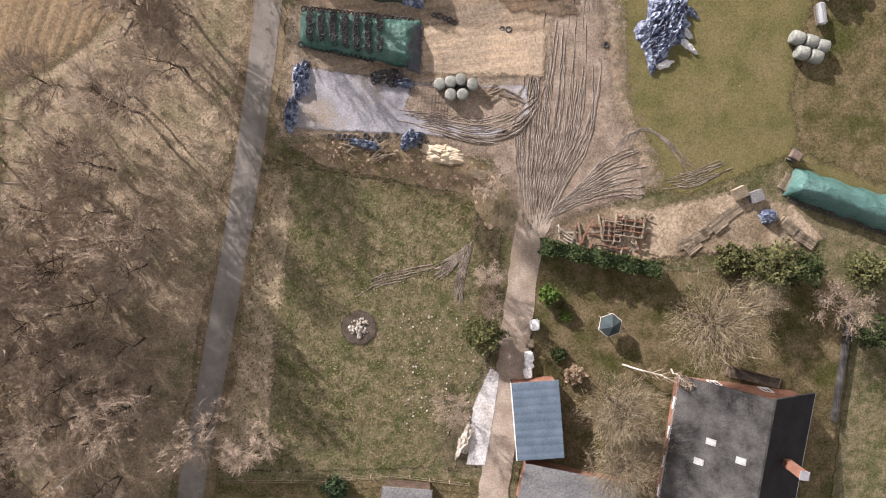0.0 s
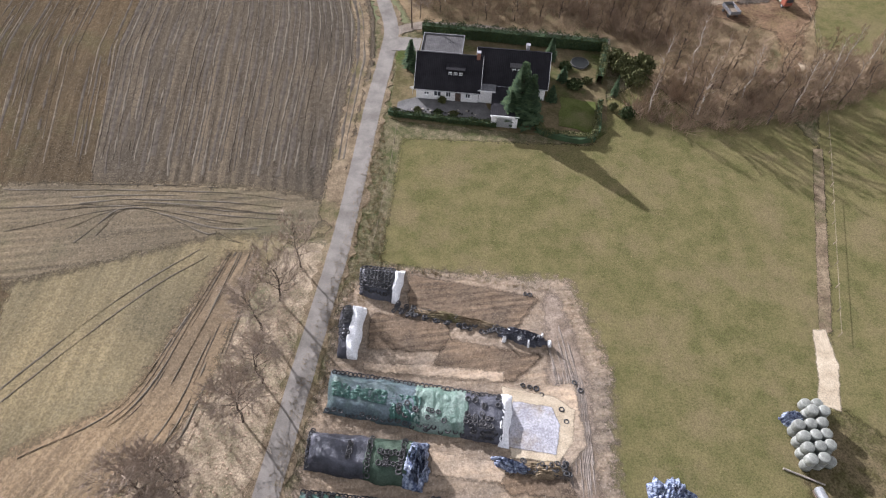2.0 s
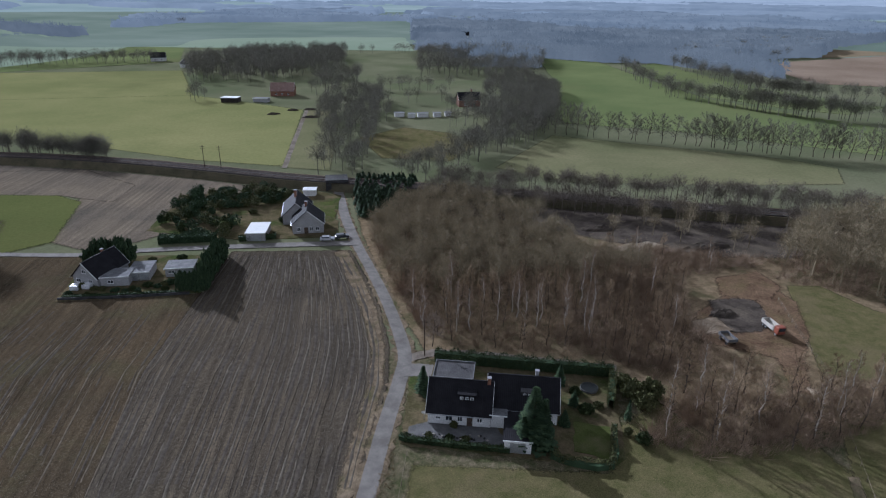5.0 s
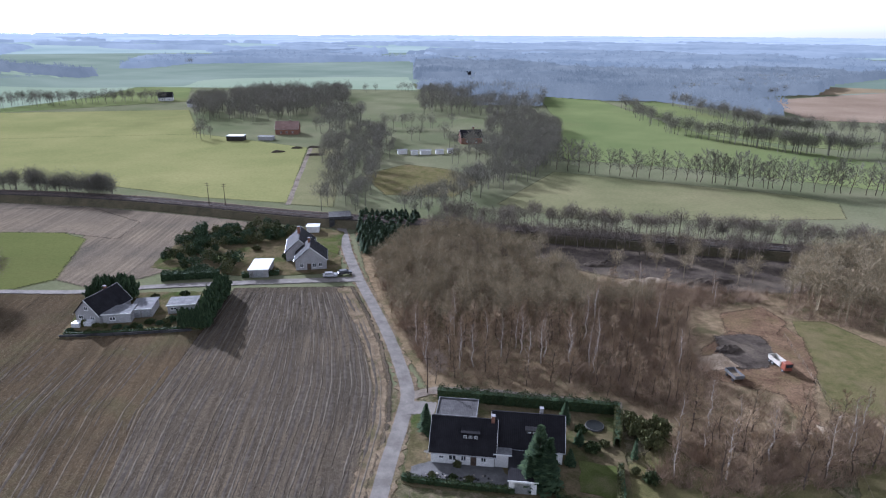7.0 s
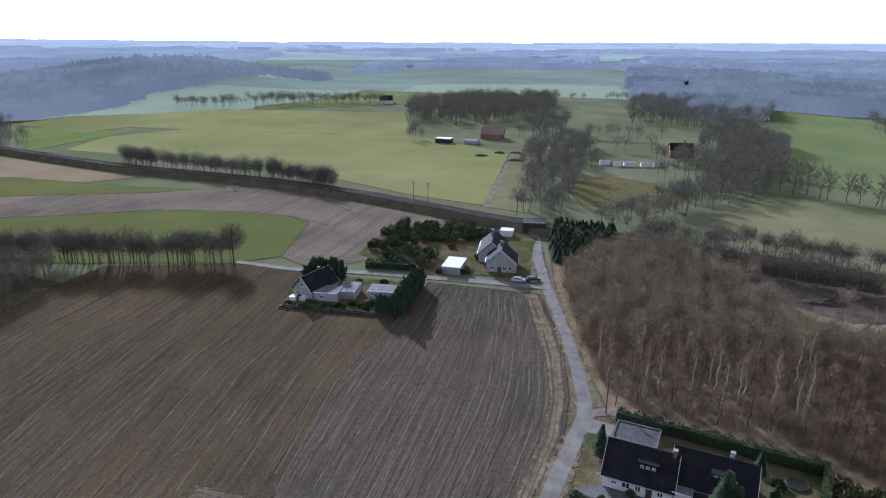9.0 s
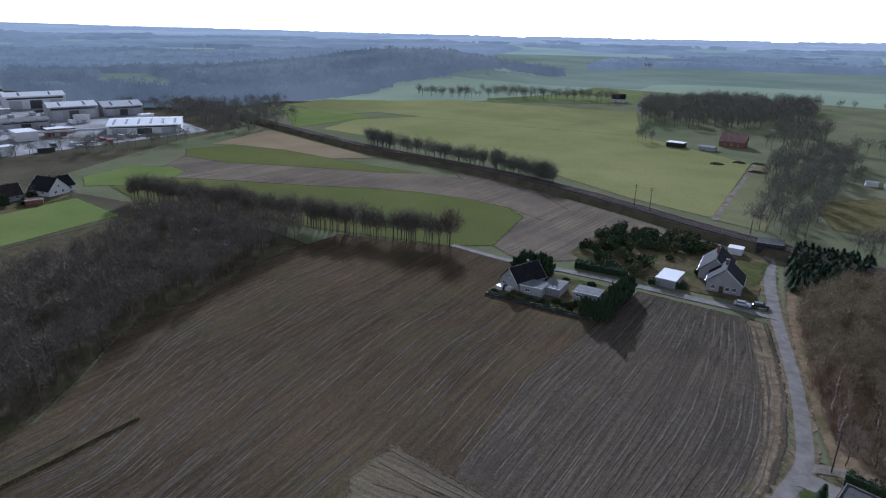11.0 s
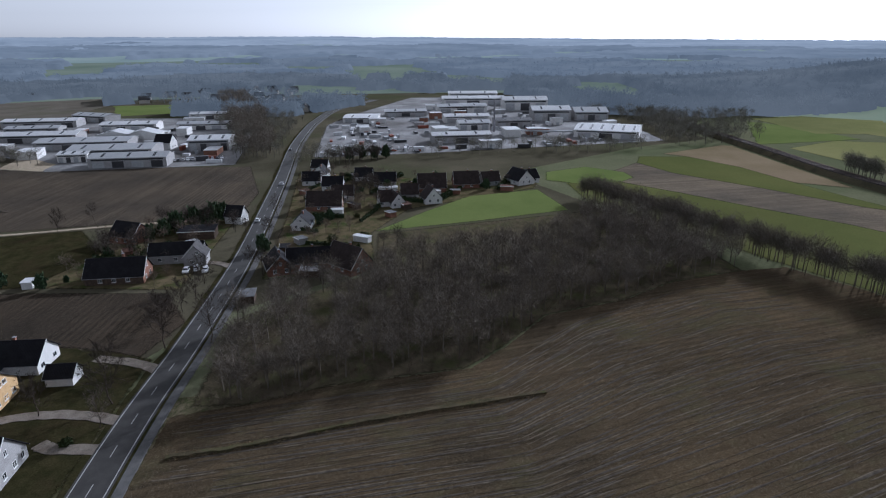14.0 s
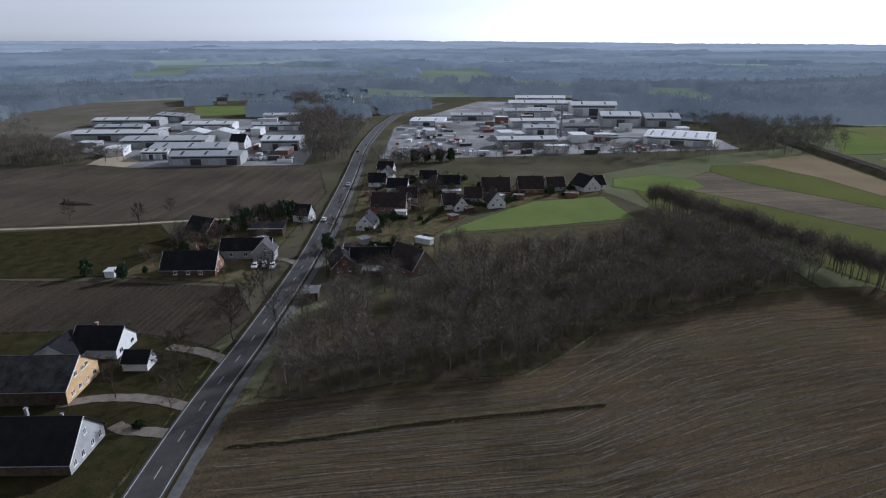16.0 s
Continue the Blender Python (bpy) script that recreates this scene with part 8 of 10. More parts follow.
for k, (x, y, t, s) in enumerate(((11.8, -14.3, 5, 1.0), (11.4, -16.5, 0, 0.75), (11.2, -18.0, 10, 1.0), (11.2, -18.9, 30, 0.9), (11.1, -19.9, 5, 0.95))):
    bm = bmesh.new()
    bmesh.ops.create_cube(bm, size=1, matrix=Matrix.Diagonal((1.0, 1.2, 0.9, 1)))
    bmesh.ops.bevel(bm, geom=list(bm.edges), offset=0.16, segments=3, affect="EDGES")
    for w in bm.verts:
        w.co += Vector((0.09, 0.09, 0.09)) * noise.noise(w.co * 3 + Vector((k * 3, 0, 0)))
        w.co.z += 0.45
    solid("big_bag", bm, M_FILM_WHITE if k != 1 else M_WOOD, pose(x, y, 0.08, 0, 0, t) @ Matrix.Scale(s, 4), "bulging white woven bulk bag beside a drive" if k != 1 else "low timber crate beside a drive", "bag", "bags beside the drive")
for x, y, t, m in ((34.8, 0.7, 25, M_WOOD), (36.6, 0.3, 20, M_FELT)):
    cr = thing("crate", pose(x, y, 0.09, 0, 0, t), "open wooden box crate on soil", "crate", "crates in the storage yard")
    for a in ((-0.7, 0.7, -0.6, -0.54, 0, 0.9), (-0.7, 0.7, 0.54, 0.6, 0, 0.9), (-0.7, -0.64, -0.54, 0.54, 0, 0.9), (0.64, 0.7, -0.54, 0.54, 0, 0.9)):
        part("side_panel", box_bm(*a), m, cr)
    part("lid", box_bm(-0.72, 0.72, -0.62, 0.62, 0.905, 0.94), m, cr)
rack = thing("feed_rack", pose(-0.4, 11.4, 0.18, 0, 0, -5), "rusty steel hay rack on a slab", "rack")
for k in range(6):
    part("bar", tube(bmesh.new(), (-0.9 + 0.36 * k, -1.6, 0.9), (-0.9 + 0.36 * k, 1.6, 0.9), 0.035, 0.035, 6), M_RAIL, rack)
for k in range(5):
    part("crossbar", tube(bmesh.new(), (-0.95, -1.6 + 0.8 * k, 0.9), (0.95, -1.6 + 0.8 * k, 0.9), 0.04, 0.04, 6), M_RAIL, rack)
for sx in (-0.9, 0.9):
    for sy in (-1.55, 1.55):
        part("leg", tube(bmesh.new(), (sx, sy, 0), (sx, sy, 0.9), 0.04, 0.04, 6), M_RAIL, rack)
for x, y, n, t in ((6.6, 11.6, 6, 20), (8.9, 11.3, 7, -10), (10.2, 11.2, 2, 80), (3.0, 9.9, 3, 60), (-5.5, 5.2, 9, -12), (-8.5, 5.4, 7, 15)):
    for k in range(n):
        l = prnd.uniform(1.2, 2.6)
        solid("beam", box_bm(-l / 2, l / 2, -0.06, 0.06, 0, 0.1), M_WOOD, pose(x + prnd.uniform(-0.7, 0.7), y + prnd.uniform(-0.7, 0.7), 0.13 + 0.12 * k * 0.3, prnd.uniform(-4, 4), prnd.uniform(-6, 6), t + prnd.uniform(-50, 50)), "rough timber beam lying loose", "timber", "loose timber in the yard")
loader = thing("baler_hitch", pose(40.9, 4.8, 0, 0, 0, -30), "rusty implement with a drawbar", "farm implement")
part("frame", box_bm(-0.7, 0.5, -0.5, 0.5, 0.5, 1.1, 0.08), M_RAIL, loader)
part("drawbar", tube(bmesh.new(), (0.5, 0, 0.6), (2.4, 0.2, 0.4), 0.07, 0.05, 8), M_RAIL, loader)
for s in (-1, 1):
    part("wheel", tube(bmesh.new(), (-0.2, s * 0.55, 0.4), (-0.2, s * 0.75, 0.4), 0.4, 0.4, 14), M_RUBBER, loader)

# fire heap, rubble, hay
for k in range(70):
    a, r = prnd.uniform(0, 6.28), 1.1 * prnd.random() ** 0.6
    bm = bmesh.new()
    s = prnd.uniform(0.1, 0.26)
    bmesh.ops.create_icosphere(bm, subdivisions=1, radius=s)
    for w in bm.verts:
        w.co *= prnd.uniform(0.75, 1.2)
    solid("rubble_stone", bm, M_STONE, pose(-8.2 + r * math.cos(a), -14.6 + r * math.sin(a), 0.12 + 0.35 * (1.1 - r) * prnd.random(), prnd.uniform(0, 360), 0, prnd.uniform(0, 360)), "pale broken stone in a heap", "stone", "stones of the fire heap")
for k in range(90):
    x, y = -4 + 9 * prnd.random() ** 0.8, -27 + 14 * prnd.random()
    bm = bmesh.new()
    bmesh.ops.create_icosphere(bm, subdivisions=1, radius=prnd.uniform(0.07, 0.15))
    solid("stone", bm, M_STONE, pose(x, y, 0.08, prnd.uniform(0, 360), 0, 0), "small pale molehill stone in grass", "stone", "pale stones in the paddock")
crumpled("spoiled_straw", 1.2, 5.0, -12, 5.6, 2.6, 0.9, mat("straw_heap", (0.42, 0.34, 0.235), (0.6, 0.51, 0.38), 1.0, 9, bump=0.9), 51.0, "heap of pale straw and spoiled hay", 30, "straw", "", fold=0.08)
crumpled("earth_mound", 12.8, 23.3, -4, 6, 2.2, 0.9, M_VERGE, 53.0, "earth heap with tyres and dry weeds", 24, "earth heap", "", fold=0.25)
crumpled("earth_mound", 3.0, 42.9, -12, 15, 1.6, 0.8, M_VERGE, 54.0, "earth bank between two clamps", 34, "earth heap", "", fold=0.25)
crumpled("rubble_mound", 4.0, -28.0, 70, 4.5, 2.0, 0.8, M_STONE, 55.0, "heap of pale rubble beside a drive", 22, "rubble", "", fold=0.25)
for cx, cy, tx, l, w, sd in ((-106.5, 373, 20, 9, 4, 70), (-82, 364, 10, 10, 4, 71), (-98, 386, 0, 8, 3, 72), (-88, 389, 10, 8, 3, 73), (-292.5, -151, 80, 18, 6, 74)):
    crumpled("manure_mound", cx, cy, tx, l, w, 1.8, M_BURNT, float(sd), "dark manure heap on a field", 16, "manure heap", "dark heaps on fields", fold=0.25)
for cx, cy, l, sd in ((57, 170.5, 15, 80), (66, 97, 6, 81), (64.5, 130, 8, 82), (48, 186, 14, 83), (76, 172, 16, 84)):
    crumpled("spoil_mound", cx, cy, 10, l, l * 0.45, 1.4, M_SAND if sd in (80, 81) else M_BURNT, float(sd), "spoil heap in a forest clearing", 20, "spoil heap", "spoil heaps in the clearing", fold=0.25)


# furrows and straw rows of the fields
def streaks(name, lines, material, label, w, h, keep, seed, step=1.1):
    """Broken low ridges along the rows of a field, joined as one."""
    rs = np.random.default_rng(seed)
    verts, faces = [], []
    for ln in lines:
        p = np.array([tuple(q)[:2] for q in smooth_line(ln, 6)], float)
        d = np.concatenate([[0], np.cumsum(np.hypot(*np.diff(p, axis=0).T))])
        n = max(2, int(d[-1] / step))
        s = np.linspace(0, d[-1], n)
        x, y = np.interp(s, d, p[:, 0]), np.interp(s, d, p[:, 1])
        wob = np.cumsum(rs.normal(0, 0.03, n))
        dx, dy = np.gradient(x), np.gradient(y)
        q = np.hypot(dx, dy) + 1e-9
        nx, ny = -dy / q, dx / q
        x, y = x + nx * (wob - wob.mean()), y + ny * (wob - wob.mean())
        run_ = min(31, n)
        on = np.convolve(rs.normal(0, 1, n + run_ - 1), np.ones(run_) / run_ ** 0.5, "valid") > np.quantile(rs.normal(0, 1, 400), 1 - keep)
        ww = w * np.clip(0.9 + 0.6 * np.convolve(rs.normal(0, 1, n + 4), np.ones(5) / 2.2, "valid"), 0.15, 1.6) * on
        base = len(verts)
        for k in range(n):
            top = 0.11 + h * rs.uniform(0.4, 1.2) * on[k]
            verts += [(x[k] - nx[k] * ww[k] / 2, y[k] - ny[k] * ww[k] / 2, 0.1), (x[k], y[k], top), (x[k] + nx[k] * ww[k] / 2, y[k] + ny[k] * ww[k] / 2, 0.1)]
        for k in range(n - 1):
            if on[k] or on[k + 1]:
                a = base + 3 * k
                faces += [(a, a + 1, a + 4, a + 3), (a + 1, a + 2, a + 5, a + 4)]
    me_ = bpy.data.meshes.new(name)
    me_.from_pydata(verts, [], faces)
    me_.materials.append(material)
    solid(name, me_, None, Matrix(), label, "field rows", kind="stuff")


def between(west, east, s, y0, y1, n=24):
    """A line at the part s of the way between two edges given as (y, x) rows."""
    out = []
    for y in np.linspace(y0, y1, n):
        a, b = (np.interp(y, [q[0] for q in e], [q[1] for q in e]) for e in (west, east))
        out.append((a + (b - a) * s, y))
    return out


WEST_EDGE = [(61, -50.5), (71, -54), (102, -60), (136, -61.5), (163, -62.5)]
EAST_EDGE = [(61, -14.6), (80, -14), (100, -13), (113, -14), (130, -18), (147, -23.5), (165, -30.5)]
frnd = random.Random(17)
rows_e = [between(WEST_EDGE, EAST_EDGE, (k + 0.5 + frnd.uniform(-0.2, 0.2)) / 44, 68 + frnd.uniform(0, 5), 162 - frnd.uniform(0, 4)) for k in range(44)]
streaks("dark_furrows", rows_e[0::2], M_FURROW, "dark damp furrows in a stubble field", 0.5, 0.02, 0.92, 1)
streaks("straw_rows", rows_e[1::2], M_STRAWROW, "pale straw rows in a stubble field", 0.3, 0.05, 0.86, 2)
W2, E2 = [(-30, -112), (30, -118), (60, -140), (100, -156), (130, -158)], [(-30, -50), (60, -51), (102, -60), (130, -62)]
rows_w = [between(W2, E2, (k + 0.5 + frnd.uniform(-0.3, 0.3)) / 120, (-34 if k < 98 else 69) + frnd.uniform(0, 12), 128 - frnd.uniform(0, 20), 36) for k in range(120)]
streaks("faint_furrows", rows_w[0::2], M_FURROW, "dark furrows in a brown stubble field", 0.34, 0.02, 0.62, 3, 1.6)
streaks("faint_straw_rows", rows_w[1::2], M_STRAWTHIN, "thin straw rows in a brown stubble field", 0.2, 0.03, 0.5, 4, 1.6)
rows_s = [[(-66 + frnd.uniform(0, 20), 66 - 0.62 * k), (-45, 66.3 - 0.62 * k + 0.02 * k * k), (-30 + frnd.uniform(-4, 2), 66 - 0.5 * k), (-18 - frnd.uniform(0, 14), 64.6 - 0.42 * k)] for k in range(22)]
streaks("raked_rows", rows_s[0::2], M_STRAWROW, "pale raked straw along a field end", 0.2, 0.04, 0.5, 5)
streaks("raked_furrows", rows_s[1::2], M_FURROW, "thin dark lines along a field end", 0.09, 0.02, 0.28, 6)
rows_r = [[(-46 + 0.9 * k, 24 - 0.45 * k), (-36.5 + 0.55 * k, 30.5 - 0.3 * k), (-32.5 + 0.42 * k, 41.5 - 0.2 * k), (-29 + 0.3 * k, 53.5)] for k in range(17)]
streaks("reddish_straw_rows", rows_r[0::2], M_STRAWROW, "straw lying along a field edge", 0.2, 0.06, 0.5, 7)
streaks("reddish_furrows", rows_r[1::2], M_FURROW, "dark furrows along a field edge", 0.1, 0.02, 0.35, 8)
streaks("wheel_lines", [[(-62, 16), (-51.6, 32.3), (-40.6, 46.7), (-33, 54)], [(-61, 14.4), (-50.9, 30.6), (-39.3, 45.7), (-31.6, 53)]], M_STRAWROW, "double wheel track across a field", 0.14, 0.02, 0.8, 9)


# ---- trees ----
for k in range(4):
    tree_kind(f"oak{k}", "spreading leafless tree with grey-brown bark", M_BARK, M_TWIG_NEAR, seed=100 + k, h=13, spread_w=4.8, n1=17, n2=8, n3=8, n4=3, thin=0.034)
for k in range(3):
    tree_kind(f"birch{k}", "slender leafless birch with a pale trunk", M_BIRCH, M_TWIG_RED, seed=200 + k, h=14, spread_w=2.2, n1=15, n2=6, n3=6, n4=3, thin=0.03, upright=0.9, clear=0.3)
for k in range(4):
    tree_kind(f"mid{k}", "leafless woodland tree with fine brown twigs", M_BARK, M_TWIG_GREY, seed=250 + k, h=12, spread_w=2.9, n1=15, n2=7, n3=7, n4=3, thin=0.03, upright=0.8, clear=0.15, trunk_sides=5)
for k in range(2):
    tree_kind(f"willow{k}", "leafless garden tree with dense pale twigs", M_BARK, M_TWIG_PALE, seed=300 + k, h=8, r=4.3, n=3600, thin=0.02, limbs=26, trunk_sides=5)
for k in range(3):
    tree_kind(f"row{k}", "leafless field tree with a domed crown", M_BARK, M_WOODS, seed=400 + k, h=15, spread_w=5.6, n1=18, n2=7, n3=7, n4=2, thin=0.045, upright=0.42)
for k in range(3):
    tree_kind(f"road{k}", "broad leafless roadside tree with dark limbs", M_BARK, M_TWIG_DARK, seed=430 + k, h=13, spread_w=5.6, n1=15, n2=8, n3=7, n4=2, thin=0.036)
tree_kind("dome0", "large leafless field tree with a domed crown", M_BARK, M_TWIG, seed=404, h=15, r=6.2, n=3200, thin=0.035, limbs=14, trunk_sides=6)
grnd = random.Random(77)
ROADSIDE = [(-37.9, 12.2), (-29.4, 9.5), (-24.3, 13.8), (-28.7, -4.3), (-29.9, -21.7), (-21.8, -24.4), (-33.5, -31.7), (-41.7, -3), (-36.7, -15.8), (-46.4, -9.3), (-45, -18.4), (-37.7, -24.3), (-32.8, 3.3), (-26, 18), (-18.4, 51.1), (-20.3, 46), (-21.9, 40.7), (-20.5, 33.1), (-21.9, 28.5),
            (-25.9, 20), (-27.7, 21.3), (-24.5, 16.1), (-29.7, 10.5)]
for x, y in ROADSIDE:
    plant_tree(f"oak{grnd.randrange(4)}", x + (-2.2 if y < 20 else 0), y + grnd.uniform(-0.5, 0.5), grnd.uniform(0.7, 1.0) if y < 22 else grnd.uniform(0.65, 0.9), grnd.uniform(0, 6.28), "trees beside the lane")
ROAD_BACK = []
for x, y in scatter([(-30, -16), (-33, -40), (-40, -62), (-74, -62), (-74, -40), (-58, -30), (-50, 8), (-40, 10), (-30, 2)], 4.3, 5, 0.75):
    if x < -47 or y < -38:
        ROAD_BACK.append((x, y))
        continue
    plant_tree(grnd.choice(("oak0", "oak1", "oak2", "oak3", "birch0")), x, y, grnd.uniform(0.7, 1.0), grnd.uniform(0, 6.28), "trees of the roadside wood")
for key, x, y, s, label in (("willow0", 29.6, -13.0, 1.5, "broad leafless garden tree with dense pale twigs"), ("willow1", 20.4, -22.6, 1.25, "pruned leafless fruit tree in a garden"), ("willow0", 20.6, -29.2, 1.2, "leafless fruit tree beside a garage"), ("willow1", 7.6, -1.4, 0.62, "small leafless tree beside a muddy track"),
                            ("oak1", 2.2, -22.5, 0.55, "small leafless tree at a paddock edge"), ("oak2", -19.5, -27.0, 0.7, "leafless tree beside the lane"), ("birch1", 27.8, -19.6, 0.5, "slender pale birch beside a house"), ("willow1", 36.6, -10.8, 0.7, "leafless tree in a shady garden"),
                            ("oak3", 44, -12, 0.7, "leafless tree behind a garden"), ("oak0", -3.3, 113.5, 0.62, "leafless tree at a track corner"), ("willow0", 24.2, -27, 0.7, "leafless shrub tree beside a farmhouse"), ("oak2", 6.2, -8.5, 0.42, "thin leafless shrub beside a drive"), ("oak1", 6.6, -11.5, 0.4, "thin leafless shrub beside a drive"), ("oak3", 6.0, 1.2, 0.4, "thin leafless shrub on a bank")):
    plant_tree(key, x, y, s, grnd.uniform(0, 6.28), "", label)

leaning = plant_tree("birch0", 22, -19, 0.62, 0, "", "pale leafless birch leaning over a house corner")
leaning.matrix_world = pose(22, -19, 0, 0, 58, -11) @ Matrix.Scale(0.62, 4)

# birch wood beyond the villa
WOOD_N = [(-23, 172), (-13, 138), (-6.5, 122), (1, 114), (34, 108.6), (42, 102), (54, 116), (56, 131), (62, 150), (40, 156), (36, 172), (22, 200), (-6, 214), (-18, 198), (-25, 182)]
WOOD_BACK = []
for x, y in scatter(WOOD_N, 3.9, 8, 0.92):
    front = y < 138 + 0.2 * x
    if not front:
        WOOD_BACK.append((x, y))
        continue
    birch = grnd.random() < (0.5 if x < 34 and 119 < y < 130 else 0.06)
    size = grnd.uniform(0.75, 1.0) if birch else grnd.uniform(0.55, 0.85) * (0.75 if x > 28 else 1.0)
    plant_tree(grnd.choice(("birch0", "birch1", "birch2")) if birch else grnd.choice(("mid0", "mid1", "mid2", "mid3")), x, y, size, grnd.uniform(0, 6.28), "trees of the birch wood")
for x, y in scatter([(33, 86), (44, 101), (58, 100), (64, 98), (72, 99), (88, 103), (80, 92), (64, 84), (46, 79)], 3.9, 9, 0.8):
    plant_tree(grnd.choice(("birch0", "birch1", "mid0", "mid1", "mid3")), x, y, grnd.uniform(0.65, 1.0), grnd.uniform(0, 6.28), "trees at the wood edge")
for x, y in scatter([(24, 202), (45, 180), (70, 172), (100, 166), (140, 186), (118, 189), (60, 199)], 6.0, 11, 0.3):
    WOOD_BACK.append((x, y))
for x, y in scatter([(40, 158), (60, 152), (78, 156), (76, 163), (46, 170)], 5.5, 12, 0.8):
    plant_tree(grnd.choice(("birch0", "mid1", "mid3")), x, y, grnd.uniform(0.45, 0.65), grnd.uniform(0, 6.28), "trees in the clearing")


def tree_row(a, b, n, size, group, wob=1.0, key="row", line_=None):
    for k in range(n):
        f = (k + grnd.uniform(-0.25, 0.25)) / max(1, n - 1)
        x, y = (np.interp(f * (len(line_) - 1), range(len(line_)), [p[i] for p in line_]) for i in (0, 1)) if line_ else (a[0] + (b[0] - a[0]) * f, a[1] + (b[1] - a[1]) * f)
        plant_tree(f"{key}{grnd.randrange(3)}", x + grnd.uniform(-wob, wob), y + grnd.uniform(-wob, wob), size * grnd.uniform(0.8, 1.15), grnd.uniform(0, 6.28), group)


tree_row(0, 0, 40, 0.95, "trees of the field row", 1.2, "row", [(56, 329), (120, 304), (159, 287), (215, 276)])
plant_tree("dome0", -127.9, 156.8, 1.0, 1.0, "", "large leafless tree at the end of a row")
for x, y, s in ((-120, -48, 1.05), (-111.6, -47.8, 0.6), (-117.8, -61, 0.7), (-144.5, -33.0, 1.0), (-143.8, -43.4, 1.05), (-154.5, -47, 0.7), (-165.6, -44, 0.7), (-174, -42, 0.7), (-186, -42, 0.7), (-252.5, -108, 0.7), (-262, -140, 0.7), (-268, -100, 0.6), (-200, -30, 0.5), (-230, -27, 0.6), (-262, -26, 0.7)):
    plant_tree(f"road{grnd.randrange(3)}", x, y, s, grnd.uniform(0, 6.28), "trees beside the main road", "leafless tree beside the main road")

# wider woods, too many to count
LOW = [np.concatenate(domed_tree(500 + k, 12, 4.3, 680, 0.045, 6)) for k in range(5)]
LOWFAR = [np.concatenate(domed_tree(520 + k, 13, 5.2, 300, 0.09, 4)) for k in range(4)]


def woods(name, polys, gap, material, label, low, seed, lo=0.75, hi=1.1, keep=0.9, without=()):
    pts = np.concatenate([scatter(p, gap, seed + k, keep) for k, p in enumerate(polys)])
    for poly in without:
        pts = pts[~inside(poly, pts[:, 0], pts[:, 1])]
    sizes = np.random.default_rng(seed).uniform(lo, hi, len(pts))
    solid(name, tri_mesh(name, spread(low, pts, sizes, seed), material), None, Matrix(), label, "woods", kind="stuff")


row_rng = np.random.default_rng(6)
for row_line, n in (([(163, 612), (158, 460), (188, 412), (210, 383), (242, 374), (330, 345)], 100), ([(222, 640), (229, 522), (236, 474), (258, 452), (350, 400)], 84), ([(-268, 112), (-225, 126), (-174, 140), (-131, 156)], 150), ([(-292, 275), (-272, 272), (-225, 268), (-190, 268), (-160, 262), (-150, 258)], 130)):
    f = np.linspace(0, len(row_line) - 1, n) + row_rng.uniform(-0.03, 0.03, n)
    pts = np.stack([np.interp(f, range(len(row_line)), [p[i] for p in row_line]) + row_rng.normal(0, 1.9, n) for i in (0, 1)], 1)
    solid("far_tree_row", tri_mesh("far_tree_row", spread(LOW, pts, row_rng.uniform(0.7, 1.05, n) * (1.4 if row_line[0][1] > 400 else 1.1), 7), M_WOODDARK if row_line[0][0] == -268 else M_WOODS), None, Matrix(), "row of bare trees between fields", "woods", kind="stuff")
solid("roadside_wood", tri_mesh("roadside_wood", spread(LOW, ROAD_BACK, np.random.default_rng(4).uniform(0.7, 1.0, len(ROAD_BACK)), 4), M_TWIG_NEAR), None, Matrix(), "bare wood beside a lane", "woods", kind="stuff")
solid("inner_wood", tri_mesh("inner_wood", spread(LOW, WOOD_BACK, np.random.default_rng(3).uniform(0.65, 0.9, len(WOOD_BACK)), 3), M_TWIG_OLIVE), None, Matrix(), "dense bare wood behind the birches", "woods", kind="stuff")
woods("western_wood", [[(-117, -31), (-116, -20), (-120, -3), (-123, 26), (-134, 40), (-147, 54), (-153, 78), (-163, 99), (-168, 126), (-200, 131), (-226, 126), (-232, 100), (-206, 76), (-196, 40), (-188, 12), (-178, 0), (-152, 4), (-140, 6)]], 4.7, M_WOODDARK, "dense bare deciduous wood beside a field", LOW, 30, 0.75, 1.1, without=([(-110, -40), (-130, -2), (-190, 8), (-190, -40)],))
woods("roadside_copse", [[(-117, -31), (-116, -20), (-120, -3), (-152, 4), (-178, 0), (-164, -24), (-146, -30)]], 5.6, M_WOODDARK, "open copse of tall bare trees on dry grass", LOW, 34, 0.75, 1.1, 0.85)
woods("lane_wood", [[(-54, 243), (-36, 243), (-39.6, 326), (-33.5, 379), (-43, 430), (-65, 450), (-84, 420), (-74, 340), (-58, 290)]], 6.6, M_WOODS, "tall bare trees along a lane", LOW, 31, 0.6, 1.3, 0.85)
woods("pasture_belt", [[(-21, 236), (-8, 231), (9, 262), (28, 287), (51, 322), (68, 380), (79, 478), (64, 495), (46, 383), (22, 332), (1, 286), (-15, 256)]], 5.6, M_WOODS, "bare belt of trees round a pasture", LOW, 43, 0.7, 1.25)
woods("house_wood", [[(-2, 343), (41, 333), (69, 529), (25, 527), (24, 430), (-4, 398), (-4, 380), (14, 380)]], 7.5, M_WOODS, "bare trees round a country house", LOW, 44, 0.9, 1.35, 0.85, without=([(-1, 396), (24, 396), (24, 426), (-1, 426)],))
